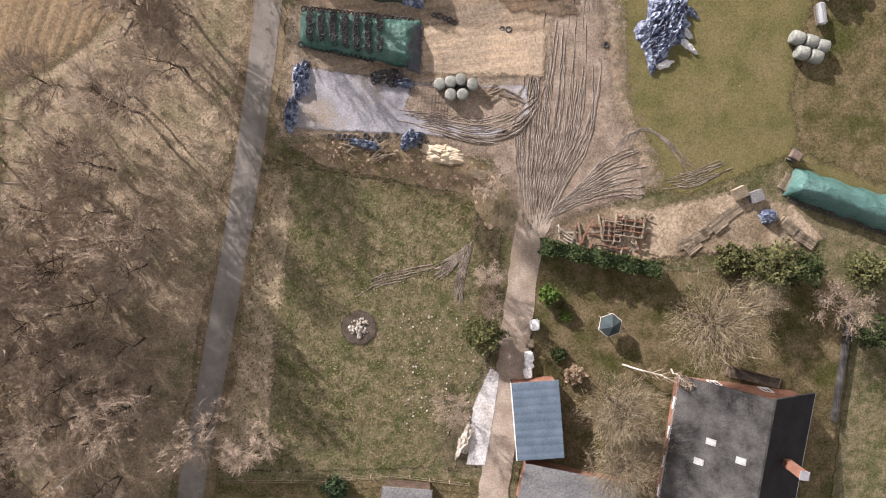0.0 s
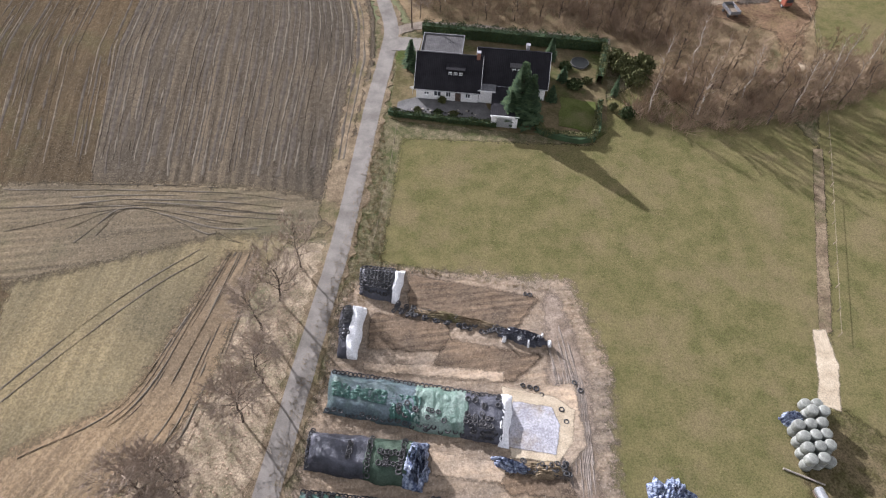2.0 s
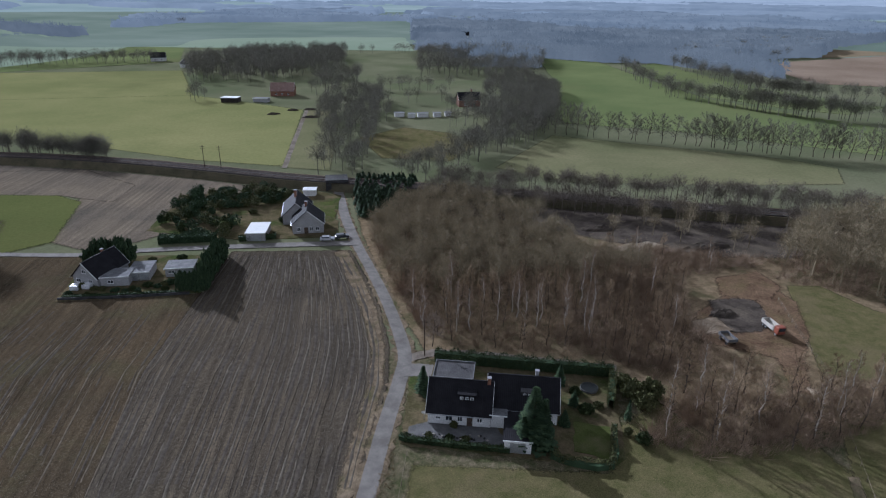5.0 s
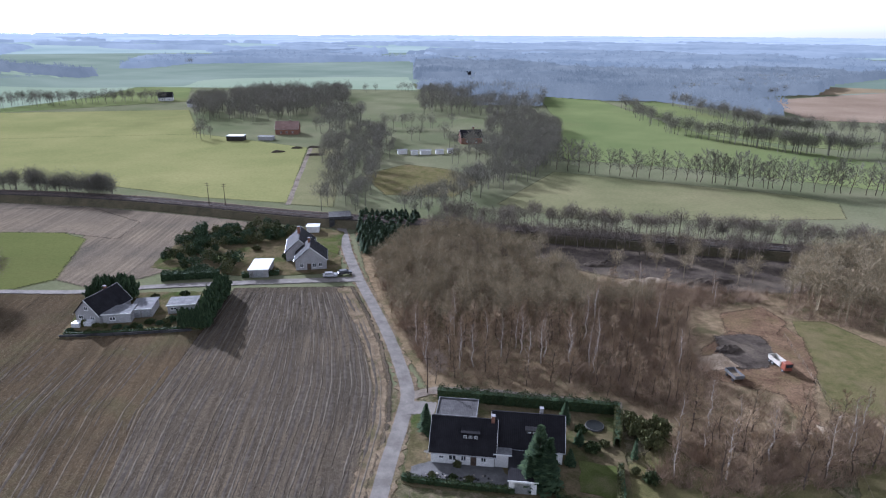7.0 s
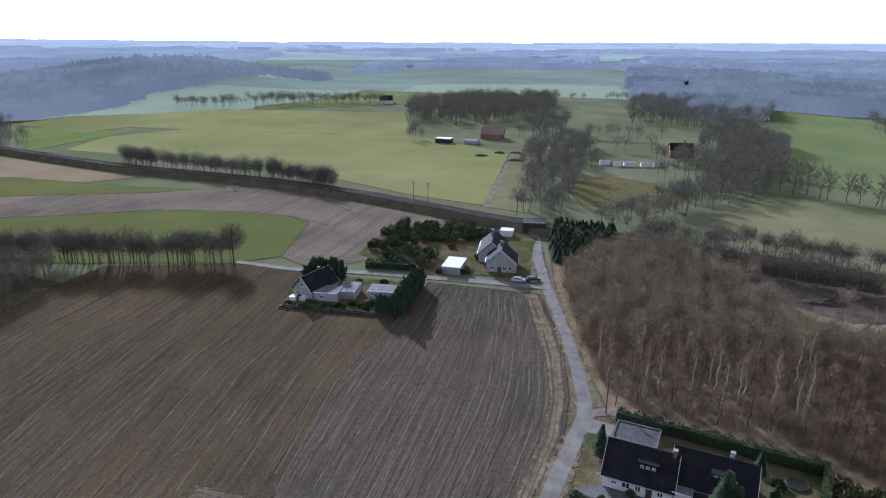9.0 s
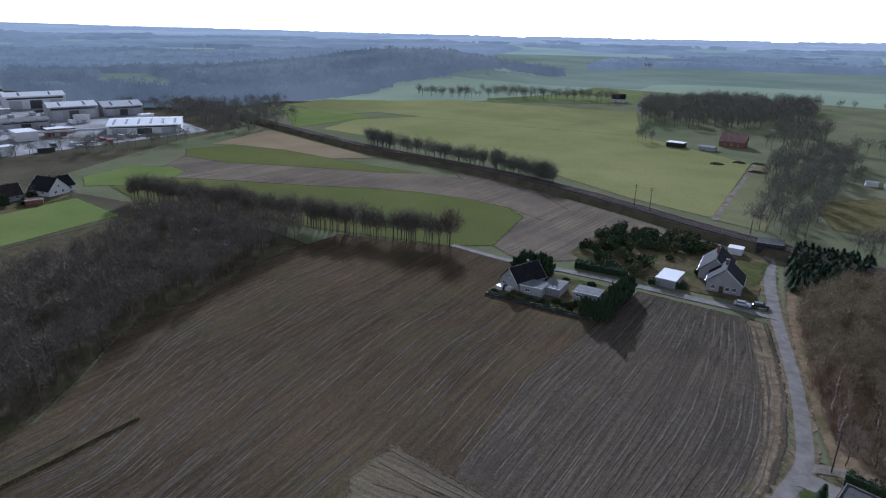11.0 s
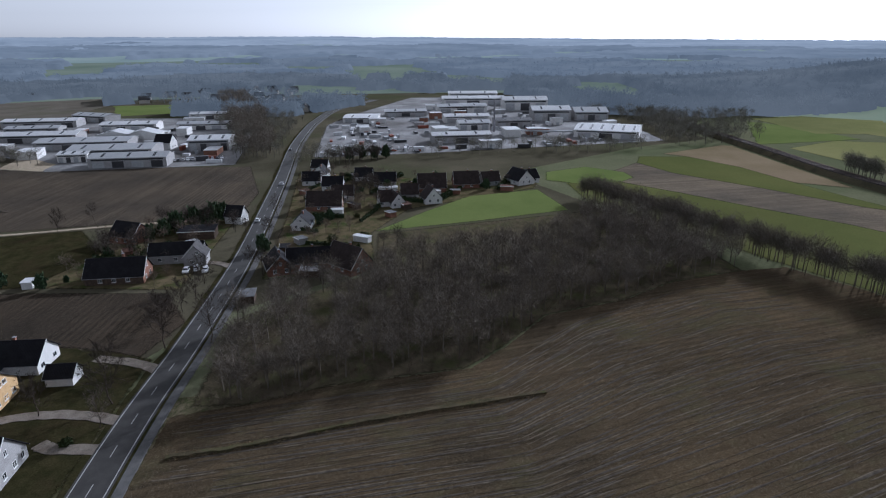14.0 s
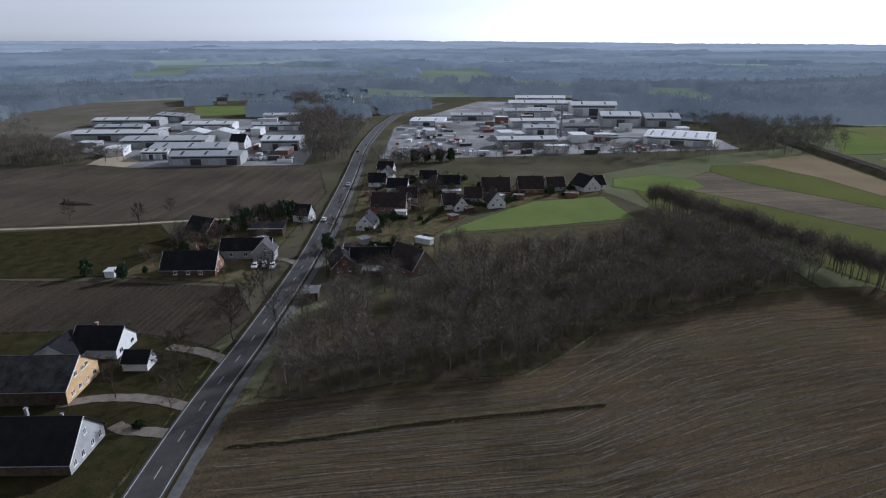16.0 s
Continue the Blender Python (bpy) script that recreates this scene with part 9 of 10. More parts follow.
woods("upper_wood", [[(-31, 557), (72, 544), (105, 720), (57, 780), (-39, 758)]], 9.5, M_WOODS, "pale bare wood beyond a country house", LOWFAR, 45, 0.9, 1.4)
woods("garden_row", [[(-56, 410), (-3, 424), (-3, 428), (-56, 415)], [(-53, 470), (10, 478), (10, 483), (-53, 476)]], 5.5, M_WOODS, "thin bare trees round a lawn", LOWFAR, 46, 0.8, 1.1)
woods("farm_grove", [[(-214, 511), (-149, 504), (-118, 552), (-98, 619), (-124, 740), (-210, 720), (-266, 650)], [(-185, 421), (-160, 415), (-158, 428), (-180, 436)], [(-100, 440), (-82, 430), (-66, 470), (-80, 540), (-108, 520)]], 8, M_WOODS, "tall bare grove round a farm", LOW, 33, 0.8, 1.7, 0.8)
woods("hill_belt", [[(-410, 569), (-370, 607), (-290, 637), (-300, 668), (-380, 650), (-464, 620)], [(-480, 530), (-420, 560), (-430, 585), (-520, 560)]], 9, M_WOODS, "bare tree belt on gentle ground", LOWFAR, 47, 0.75, 1.2)
woods("hedgerows", [[(-240, 742), (-40, 770), (-40, 776), (-240, 749)], [(-350, 1500), (88, 1600), (88, 1625), (-350, 1530)]], 8, M_WOODS, "bare hedgerows between far fields", LOWFAR, 48, 0.7, 1.2)
woods("railway_scrub", [[(-8, 214), (40, 200), (77, 192), (129, 182), (190, 168), (190, 174), (130, 188), (77, 198), (40, 206.5), (-8, 219)], [(-6, 226), (40, 219), (130, 200), (200, 186), (200, 192), (130, 208), (40, 228), (-4, 234)]], 3.2, M_WOODDARK, "thin bare trees crowding a railway cutting", LOW, 49, 0.6, 0.95)
woods("east_grove", [[(84, 149), (97, 141), (110, 138), (150, 188), (110, 184), (96, 168)]], 5.4, M_TWIG_OLIVE, "bare wood beside a paddock", LOW, 50, 0.9, 1.25)
woods("works_woods", [[(-420, 245), (-416, 290), (-520, 300), (-640, 330), (-640, 250), (-500, 252)], [(-400, -30), (-408, 20), (-392, 30), (-360, -10), (-352, -24)], [(-560, -60), (-400, -40), (-390, -62), (-560, -90)], [(-600, -115), (-640, -60), (-590, -28), (-480, -36), (-400, -36), (-400, -52), (-470, -58), (-520, -80)], [(-680, 302), (-531, 272), (-397, 222), (-390, 250), (-410, 308), (-546, 395), (-683, 412)], [(-402, 61), (-404, 102), (-375, 148), (-378, 204), (-398, 214), (-404, 161), (-415, 64)], [(-395, 60), (-398, 110), (-388, 112), (-386, 62)], [(-400, -170), (-392, -250), (-440, -300), (-480, -250), (-420, -190)]], 8.5, M_WOODS, "bare trees round the works", LOWFAR, 35, 0.6, 1.0)
woods("garden_trees", [[(-182, -25), (-262, -20), (-350, -18), (-340, 30), (-312, 60), (-312, 104), (-304, 100), (-290, 40), (-258, 20), (-230, 6), (-190, 8)], [(-186, -50), (-258, -44), (-250, -85), (-222, -80), (-196, -92)]], 7.5, M_TWIG, "bare garden trees between village houses", LOWFAR, 36, 0.3, 0.62, 0.8)
woods("hamlet_trees", [[(-238, -54), (-240, -64), (-262, -74), (-262, -60), (-252, -50)], [(-226, -60), (-232, -84), (-214, -84), (-212, -70)], [(-236, -36), (-238, -52), (-246, -50), (-244, -36)], [(-284, 8), (-284, 22), (-310, 22), (-310, 6)], [(-370, -4), (-384, 36), (-394, 34), (-386, -10)], [(-194, -28), (-182, -22), (-178, -4), (-186, -4)], [(-205, 4), (-213, 14), (-209, 28), (-203, 22)]], 5.2, M_TWIG_DARK, "tall dark bare trees round village houses", LOW, 58, 0.55, 0.95, 0.85)
woods("works_edge_trees", [[(-394, -250), (-398, -208), (-412, -204), (-456, -234), (-494, -276), (-474, -296)]], 6.0, M_WOODDARK, "dark bare trees beside a works", LOW, 61, 0.7, 1.1)
woods("avenue_trees", [[(-398, -40), (-398, -58), (-460, -68), (-620, -102), (-850, -142), (-860, -112), (-640, -68), (-450, -42)]], 7.5, M_WOODDARK, "tall bare trees along a main road", LOWFAR, 62, 0.9, 1.35)
woods("east_woods", [[(320, 712), (430, 785), (545, 950), (500, 1010), (300, 830), (215, 715)]], 15, M_WOODS, "bare woods beyond tree rows", LOWFAR, 37, 0.8, 1.2)
# town trees and forest edge wear haze as colour and glow
woods("town_trees", TOWN, 10, M_HAZE_NEAR, "bare trees between town houses, painted hazy and glowing", LOWFAR, 38, 0.7, 1.15)
woods("forest_edge", [[(-667, 389), (-606, 425), (-592, 514), (-566, 640), (-556, 760), (-570, 880), (-700, 880), (-668, 657), (-650, 514), (-700, 440)]], 8, M_HAZE_NEAR, "edge of a wide bare forest, painted hazy and glowing", LOWFAR, 41, 0.9, 1.35)
woods("suburb_trees", [[(-470, -300), (-560, -300), (-660, -385), (-780, -470), (-720, -560), (-560, -430)]], 17, M_WOODS, "bare trees beyond a curving field", LOWFAR, 42, 0.6, 1.1)
woods("island_copses", [[(-612, 1345), (-556, 1350), (-560, 1390), (-606, 1385)]], 10, M_WOODS, "small bare copses among fields", LOWFAR, 39, 0.9, 1.2)

# brushwood and dry grass
STEMS = [brush_tris(600 + k, 26, 1.6, 1.0, 0.014) for k in range(5)]
GRASS = [brush_tris(620 + k, 14, 0.4, 0.36, 0.012) for k in range(5)]


def tufts(name, polys, gap, material, label, base, seed, lo, hi, keep=0.9, category="undergrowth"):
    pts = np.concatenate([scatter(p, gap, seed + k, keep) for k, p in enumerate(polys)])
    sizes = np.random.default_rng(seed).uniform(lo, hi, len(pts))
    solid(name, tri_mesh(name, spread(base, pts, sizes, seed, 0.04), material), None, Matrix(), label, category, kind="stuff")


def mound_tris(seed, r=0.26, h=0.13, n=7):
    """A low ragged mound of matted grass, leaves or weeds, open below."""
    rng = np.random.default_rng(seed)
    a = np.linspace(0, 6.283, n, endpoint=False) + rng.uniform(-0.3, 0.3, n)
    rim = np.stack([np.cos(a) * r * rng.uniform(0.55, 1.3, n), np.sin(a) * r * rng.uniform(0.55, 1.3, n), np.full(n, -0.03)], 1)
    mid = rim * rng.uniform(0.35, 0.7, (n, 1)) + np.array([0, 0, 1]) * h * rng.uniform(0.5, 1.0, (n, 1))
    top = np.array([rng.uniform(-0.05, 0.05), rng.uniform(-0.05, 0.05), h])
    out = []
    for k in range(n):
        j = (k + 1) % n
        out += [(rim[k], rim[j], mid[k]), (rim[j], mid[j], mid[k]), (mid[k], mid[j], top)]
    return np.array(out, np.float32)


MOUNDS = [mound_tris(640 + k) for k in range(7)]
PADDOCK = [(-17.5, 3.6), (4.5, 0.4), (7, -4), (6, -17), (3.4, -23), (0, -30.6), (-14, -31), (-25, -30.6), (-21.8, -16)]
ROADWOOD = [(-22.5, 3), (-29, -34), (-36, -60), (-70, -60), (-47, 10), (-40, 14), (-32, 20), (-27, 33), (-23, 50), (-17, 52), (-18, 22)]
BANK = [(-15.5, 6.0), (-8, 6.4), (0, 5.4), (6, 3.9), (8.2, 0.6), (8.0, -3), (6.6, -3.4), (4, 0.8), (-4, 2.4), (-12, 3.9)]
tufts("matted_grass", [PADDOCK], 0.42, M_MATTED, "matted dry grass clumps in a paddock", MOUNDS, 47, 0.25, 0.75, 0.7)
tufts("green_clumps", [PADDOCK], 0.5, M_GRASSBLADE, "green grass clumps in a paddock", MOUNDS, 48, 0.25, 0.8, 0.6)
tufts("leaf_drifts", [ROADWOOD], 0.5, M_LEAVES, "drifts of dead leaves under roadside trees", MOUNDS, 49, 0.2, 0.85, 0.75)
tufts("bank_weeds", [BANK], 0.5, M_LEAVES, "dead weeds heaped on an earth bank", MOUNDS, 50, 0.4, 1.6, 0.85)
tufts("bank_straw", [BANK], 0.8, M_STRAW, "pale dry grass on an earth bank", MOUNDS, 51, 0.3, 1.1, 0.6)
tufts("bank_grass", [[(-100.4, -33), (-101.5, -19), (-105.7, 6), (-108.9, 40), (-107.1, 40), (-103.9, 6), (-99.7, -19), (-98.6, -33)]], 0.55, M_STRAW, "dry grass along a low field bank", GRASS, 52, 1.2, 2.4, 0.8)
tufts("undergrowth", [WOOD_N, [(33, 84), (46, 100), (68, 97), (88, 102), (82, 92), (64, 84), (46, 80)], [(86, 150), (104, 139), (140, 184), (112, 182)], [(36, 108), (54, 104), (66, 100), (66, 110), (54, 116)], [(40, 156), (62, 150), (80, 156), (100, 162), (60, 170)]], 1.5, M_TWIG_RED, "reddish brushwood under trees", STEMS, 40, 0.8, 1.9)
SCRUB = [brush_tris(660 + k, 64, 2.6, 2.2, 0.026) for k in range(5)]
tufts("low_scrub", [[(22, 118), (34, 108.8), (46, 104), (56, 116), (57, 131), (60, 148), (44, 152), (34, 140)], [(33, 85), (46, 101), (62, 99), (70, 99), (88, 103), (80, 92), (64, 84), (46, 80)], [(40, 158), (60, 152), (76, 157), (90, 160), (60, 168), (44, 172)], [(-22, 172), (-12, 139), (-6, 122), (-2, 124), (-8, 142), (-18, 174)]], 2.1, M_TWIG_RED, "brown scrub and saplings in a clearing", SCRUB, 58, 0.6, 1.5, 0.85)
tufts("undergrowth_west", [[(-116, -31), (-115, -20), (-119, -3), (-122, 26), (-133, 40), (-146, 54), (-152, 78), (-162, 99), (-176, 110), (-180, 60), (-160, 10), (-150, -20)]], 2.2, M_TWIG, "dark brushwood at a wood edge", STEMS, 41, 0.8, 1.8)
tufts("roadside_undergrowth", [[(-22.5, 3), (-29, -34), (-36, -60), (-70, -60), (-47, 10), (-40, 14), (-32, 20), (-27, 33), (-23, 50), (-17, 52), (-18, 22)]], 1.1, M_TWIG_NEAR, "dry stems under roadside trees", STEMS, 42, 0.35, 0.9)
tufts("dry_grass", [[(-15.6, 40), (-12.6, 58), (-9.4, 84), (-8.6, 84), (-6.8, 52), (-12, 36), (-16.4, 20), (-17.8, 6), (-15, 5), (-22, -15), (-27, -34), (-24, -34)], [(-18, 5), (-10, 6), (6, 3), (8.5, -3), (7.4, -16), (4.8, -18), (6.2, -4), (-8, 2)]], 0.55, M_STRAW, "tall dry verge grass", GRASS, 43, 0.7, 1.5)
tufts("paddock_tussocks", [[(-18.0, 4.5), (4.5, 0.8), (7, -4), (6, -17), (3.4, -23), (0, -31), (-14, -31), (-25, -31), (-21.5, -16)]], 0.55, M_GRASSBLADE, "grass tussocks in a paddock", GRASS, 44, 0.3, 0.8, 0.7)
tufts("paddock_straw", [[(-18.0, 4.5), (4.5, 0.8), (7, -4), (6, -17), (3.4, -23), (0, -31), (-14, -31), (-25, -31), (-21.5, -16)]], 0.6, M_STRAW, "dry grass tussocks in a paddock", GRASS, 46, 0.3, 0.85, 0.6)
tufts("meadow_tussocks", [[(-6.5, 53), (-5.2, 77), (25, 76), (32, 86), (46, 92), (60, 84), (62, 74), (51, 41), (46, 30), (41, 11), (40, 5), (30, 2), (24, 10), (21.5, 24), (21.8, 38), (17.5, 49)]], 0.75, M_GRASSBLADE, "short grass tussocks in a meadow", GRASS, 47, 0.25, 0.6, 0.75)
tufts("meadow_straw", [[(-6.5, 53), (-5.2, 77), (25, 76), (32, 86), (46, 92), (60, 84), (62, 74), (51, 41), (46, 30), (41, 11), (40, 5), (30, 2), (24, 10), (21.5, 24), (21.8, 38), (17.5, 49)]], 1.0, M_STRAW, "dry grass tussocks in a meadow", GRASS, 48, 0.25, 0.6, 0.6)
tufts("yard_edge_grass", [[(16.5, 49), (19, 49), (23, 36), (21.6, 22), (22.6, 12), (27, 2), (24.4, 0.4), (20, 11), (18.6, 22), (19.8, 36)], [(-9.5, 52.6), (16, 49.4), (16, 47.4), (-9.5, 50.8)], [(24, 1.6), (41, 4.6), (41, 1.2), (26, -1)]], 0.42, M_GRASSBLADE, "grass creeping over a yard edge", GRASS, 51, 0.3, 0.75, 0.5)
tufts("yard_edge_straw", [[(16.5, 49), (19, 49), (23, 36), (21.6, 22), (22.6, 12), (27, 2), (24.4, 0.4), (20, 11), (18.6, 22), (19.8, 36)], [(24, 1.6), (41, 4.6), (41, 1.2), (26, -1)]], 0.5, M_STRAW, "dry grass at a yard edge", GRASS, 52, 0.3, 0.7, 0.5)
tufts("lane_straw", [[(-17.6, 6), (-15.4, 6), (-18.6, -9), (-25.2, -31.5), (-27.4, -31.5), (-22.2, -10)], [(-16, 6), (-8, 6.6), (0, 5.4), (6, 3.8), (8.4, 0.6), (7, -3), (4, 0.6), (-4, 2.2), (-12, 3.8)]], 0.42, M_STRAW, "dry weeds along a lane and a bank", GRASS, 54, 0.4, 1.0, 0.8)
tufts("lane_brush", [[(-17.6, 4), (-15.6, 4), (-19.2, -11), (-25.4, -31.5), (-27.2, -31.5), (-22.4, -11)]], 0.9, M_TWIG, "brown brush along a lane", STEMS, 55, 0.25, 0.6, 0.7)
tufts("bank_brush", [[(-11, 6.4), (-1, 4.8), (0, 3.6), (6, 2.6), (7, 1.0), (-3, 1.6), (-10, 3.6)], [(2, -20), (5, -26), (5.5, -32), (1, -31)]], 0.6, M_TWIG, "brown brushwood on a bank", STEMS, 53, 0.3, 0.8)
tufts("garden_tussocks", [[(12.6, -8), (25, -10), (45, -11), (45, -21), (38, -21), (26, -20), (26, -30), (15.5, -30), (15, -20)]], 0.6, M_STRAW, "dry grass and litter in a garden", GRASS, 50, 0.3, 0.8, 0.7)
tufts("drive_brush", [[(4.6, -2), (8.2, -2.5), (8.0, -12), (5.0, -12)], [(6.5, -16), (8.2, -16), (6.8, -22), (5.0, -22)]], 0.75, M_TWIG, "brown brushwood beside a drive", STEMS, 49, 0.5, 1.1)
tufts("heap_weeds", [[(-11, 6.8), (-1, 4.6), (6, 3.6), (7, 1.5), (-3, 1.8), (-10, 4)], [(-10, 52), (16, 48), (16, 47.4), (-9, 51.2)], [(11, -5.2), (26, -8), (44, -5.5), (30, -6.6)]], 0.6, M_STRAW, "dry weeds on banks", GRASS, 45, 0.8, 1.8)


# ---- hedges, conifers, shrubs ----
def hedge(points, width, height, material, label, density=55, leaf=0.13, name="hedge"):
    """A clipped hedge of small leaves over a dark twiggy core."""
    hd = thing(name, Matrix(), label, "hedge")
    rng_ = np.random.default_rng(int(abs(points[0][0] * 100)) + 1)
    core, cs = [], []
    for (x0, y0), (x1, y1) in zip(points, points[1:]):
        l = math.hypot(x1 - x0, y1 - y0)
        n = int(l * (width + 2 * height) * density)
        f = rng_.random(n)
        per = rng_.random(n) * (width + 2 * height)
        side = np.where(per < height, -width / 2, np.where(per < height + width, per - height - width / 2, width / 2))
        zz = np.where(per < height, per, np.where(per < height + width, height, per - height - width))
        bumpy = 1 + 0.12 * np.sin(f * l * 1.9) + rng_.normal(0, 0.07, n)
        dx, dy = (x1 - x0) / l, (y1 - y0) / l
        cs.append(np.stack([x0 + (x1 - x0) * f - dy * side * bumpy, y0 + (y1 - y0) * f + dx * side * bumpy, np.maximum(zz * bumpy, 0.1)], 1))
    part("leaves", tri_mesh("leaves", leaf_cloud(rng_, np.concatenate(cs), leaf), material), None, hd)
    part("core", ribbon(points, width * 0.72, 0, height * 0.86, 3), M_NEEDLE, hd)
    return hd


hedge([(-2.6, 108.2), (16, 105.6), (32.6, 103.6)], 1.6, 2.6, M_HEDGE, "tall dark clipped hedge behind a villa", 40)
hedge([(32.2, 102.6), (29.6, 93)], 1.2, 2.4, M_OLIVE, "olive clipped hedge beside a garden pond", 45)
hedge([(-7.4, 84.6), (-7.0, 83.6), (2, 82.2), (10.4, 81.2)], 1.0, 1.1, M_HEDGE, "low clipped hedge before a forecourt", 60)
hedge([(17.2, 81.0), (18.4, 79.2), (26.4, 77.9), (29.0, 87.6)], 0.9, 1.2, M_OLIVE, "low clipped hedge round a lawn", 60)
hedge([(12.2, -5.2), (18, -6.4), (25.6, -8.0)], 1.5, 2.4, M_HEDGE, "dark clipped hedge beside a timber yard", 90)
hedge([(-63.0, 171.4), (-52.4, 174.0)], 1.4, 1.6, M_HEDGE, "dark hedge before a garage", 40)
hedge([(-93.5, 132.6), (-78, 134.6), (-66, 136.6)], 0.9, 1.0, M_HEDGE, "low dark hedge bounding a plot", 35)
hedge([(-86, 169.0), (-70, 172.0)], 3.0, 2.2, M_NEEDLE, "dark hedge beside the side road", 25, 0.2)
CONIFERS = []
for k in range(4):
    me_t, me_c = tri_mesh("trunk", np.array(limb_tris(np.zeros(3), np.array([0, 0, 7.0]), 0.16, 0.03, 6)), M_BARK), tri_mesh("crown", conifer_tris(700 + k, 8.0, 1.9, 1300), M_NEEDLE)
    CONIFERS.append((me_t, me_c))


def evergreen(x, y, rx_, h, group, material=None, label="dense rounded dark evergreen tree"):
    ob_ = thing("evergreen_tree", Matrix.LocRotScale((x, y, 0), Euler((0, 0, grnd.uniform(0, 6.28))), (rx_, rx_, h)), label, "evergreen", group)
    part("crown", ROUND_CROWN[material is not None][grnd.randrange(3)], None, ob_)
    part("trunk", ROUND_TRUNK, None, ob_)


ROUND_CROWN = [[tri_mesh("crown", bush_tris(760 + k, 1.0, 1.0, 1.0, 1300, 0.11) * np.array([1, 1, 1.0]), m) for k in range(3)] for m in (M_NEEDLE, M_OLIVE)]
ROUND_TRUNK = tri_mesh("trunk", np.array(limb_tris(np.zeros(3), np.array([0, 0, 0.6]), 0.08, 0.04, 6)), M_BARK)


def conifer(x, y, s, fat=1.0, group="", label="dark green conifer with drooping boughs"):
    t, c = CONIFERS[grnd.randrange(4)]
    ob = thing("conifer", Matrix.LocRotScale((x, y, 0), Euler((0, 0, grnd.uniform(0, 6.28))), (s * fat, s * fat, s)), label, "conifer", group)
    part("trunk", t, None, ob)
    part("crown", c, None, ob)


for x, y, s, f in ((-4.4, 97.0, 0.75, 1.2), (14.4, 83.4, 1.4, 1.25), (15.8, 82.0, 1.25, 1.1), (12.6, 82.6, 0.8, 1.2), (21.6, 100.5, 0.6, 1.1), (32.0, 90.0, 0.55, 0.7), (23.2, 94, 0.4, 1.4), (20.5, 88.5, 0.4, 1.5)):
    conifer(x, y, s, f, "conifers of the villa garden")
for x, y, r_, h_ in ((34.5, 97, 2.3, 3.4), (36, 93.8, 2.2, 3.0), (38, 97, 2.4, 3.6), (33.8, 100, 1.8, 2.8)):
    evergreen(x, y, r_, h_, "evergreens beside the villa garden", M_OLIVE, "rounded olive evergreen beside a hedge")
for k in range(22):
    f = k / 21
    evergreen(-61.0 - 2.6 * f + grnd.uniform(-0.4, 0.4), 138 + 21 * f, grnd.uniform(1.5, 1.9), grnd.uniform(6.5, 7.6) * (1.1 - 0.25 * f), "tall evergreen hedge of the plot")
for k in range(7):
    evergreen(-66.5 + 0.95 * k, 137.6 + grnd.uniform(-0.6, 0.6), grnd.uniform(1.2, 1.6), grnd.uniform(4.5, 6.0), "tall evergreen hedge of the plot")
for x, y in scatter([(-99, 151), (-93, 150), (-87, 154), (-86, 158), (-93, 158)], 1.9, 51):
    evergreen(x, y, grnd.uniform(1.4, 2.0), grnd.uniform(5.0, 7.5), "evergreens behind the grey house")
for x, y in scatter([(-28.6, 193), (-34, 211), (-36.5, 234), (-14, 235), (-13, 223), (-20, 205)], 2.2, 54, 0.97):
    conifer(x, y, grnd.uniform(0.45, 0.62), 1.7, "young conifer plantation")
for x, y, s in ((-194, -102, 0.9), (-190, -89, 0.85), (-195, -84, 0.4), (-215, -78, 0.8), (-245, -62, 1.3), (-250, -57, 1.4), (-248, -64, 1.2), (-254, -50, 1.5), (-258, -47, 1.3), (-251, -53, 1.2), (-214.7, -27.6, 1.0), (-213, -26.6, 0.9), (-236, -70, 1.0), (-240, -66, 1.1),
                (-244, -8, 0.8), (-300, 24, 0.9), (-300, 38, 0.9), (-310, 50, 1.0), (-250, -4, 0.8), (-388, 8, 1.3), (-390, 16, 1.3), (-389, 24, 1.2), (-391, 31, 1.3), (-300, 66, 0.8), (-292, 72, 0.9)):
    evergreen(x, y, 2.3 * s, 6.2 * s, "evergreens of the village")
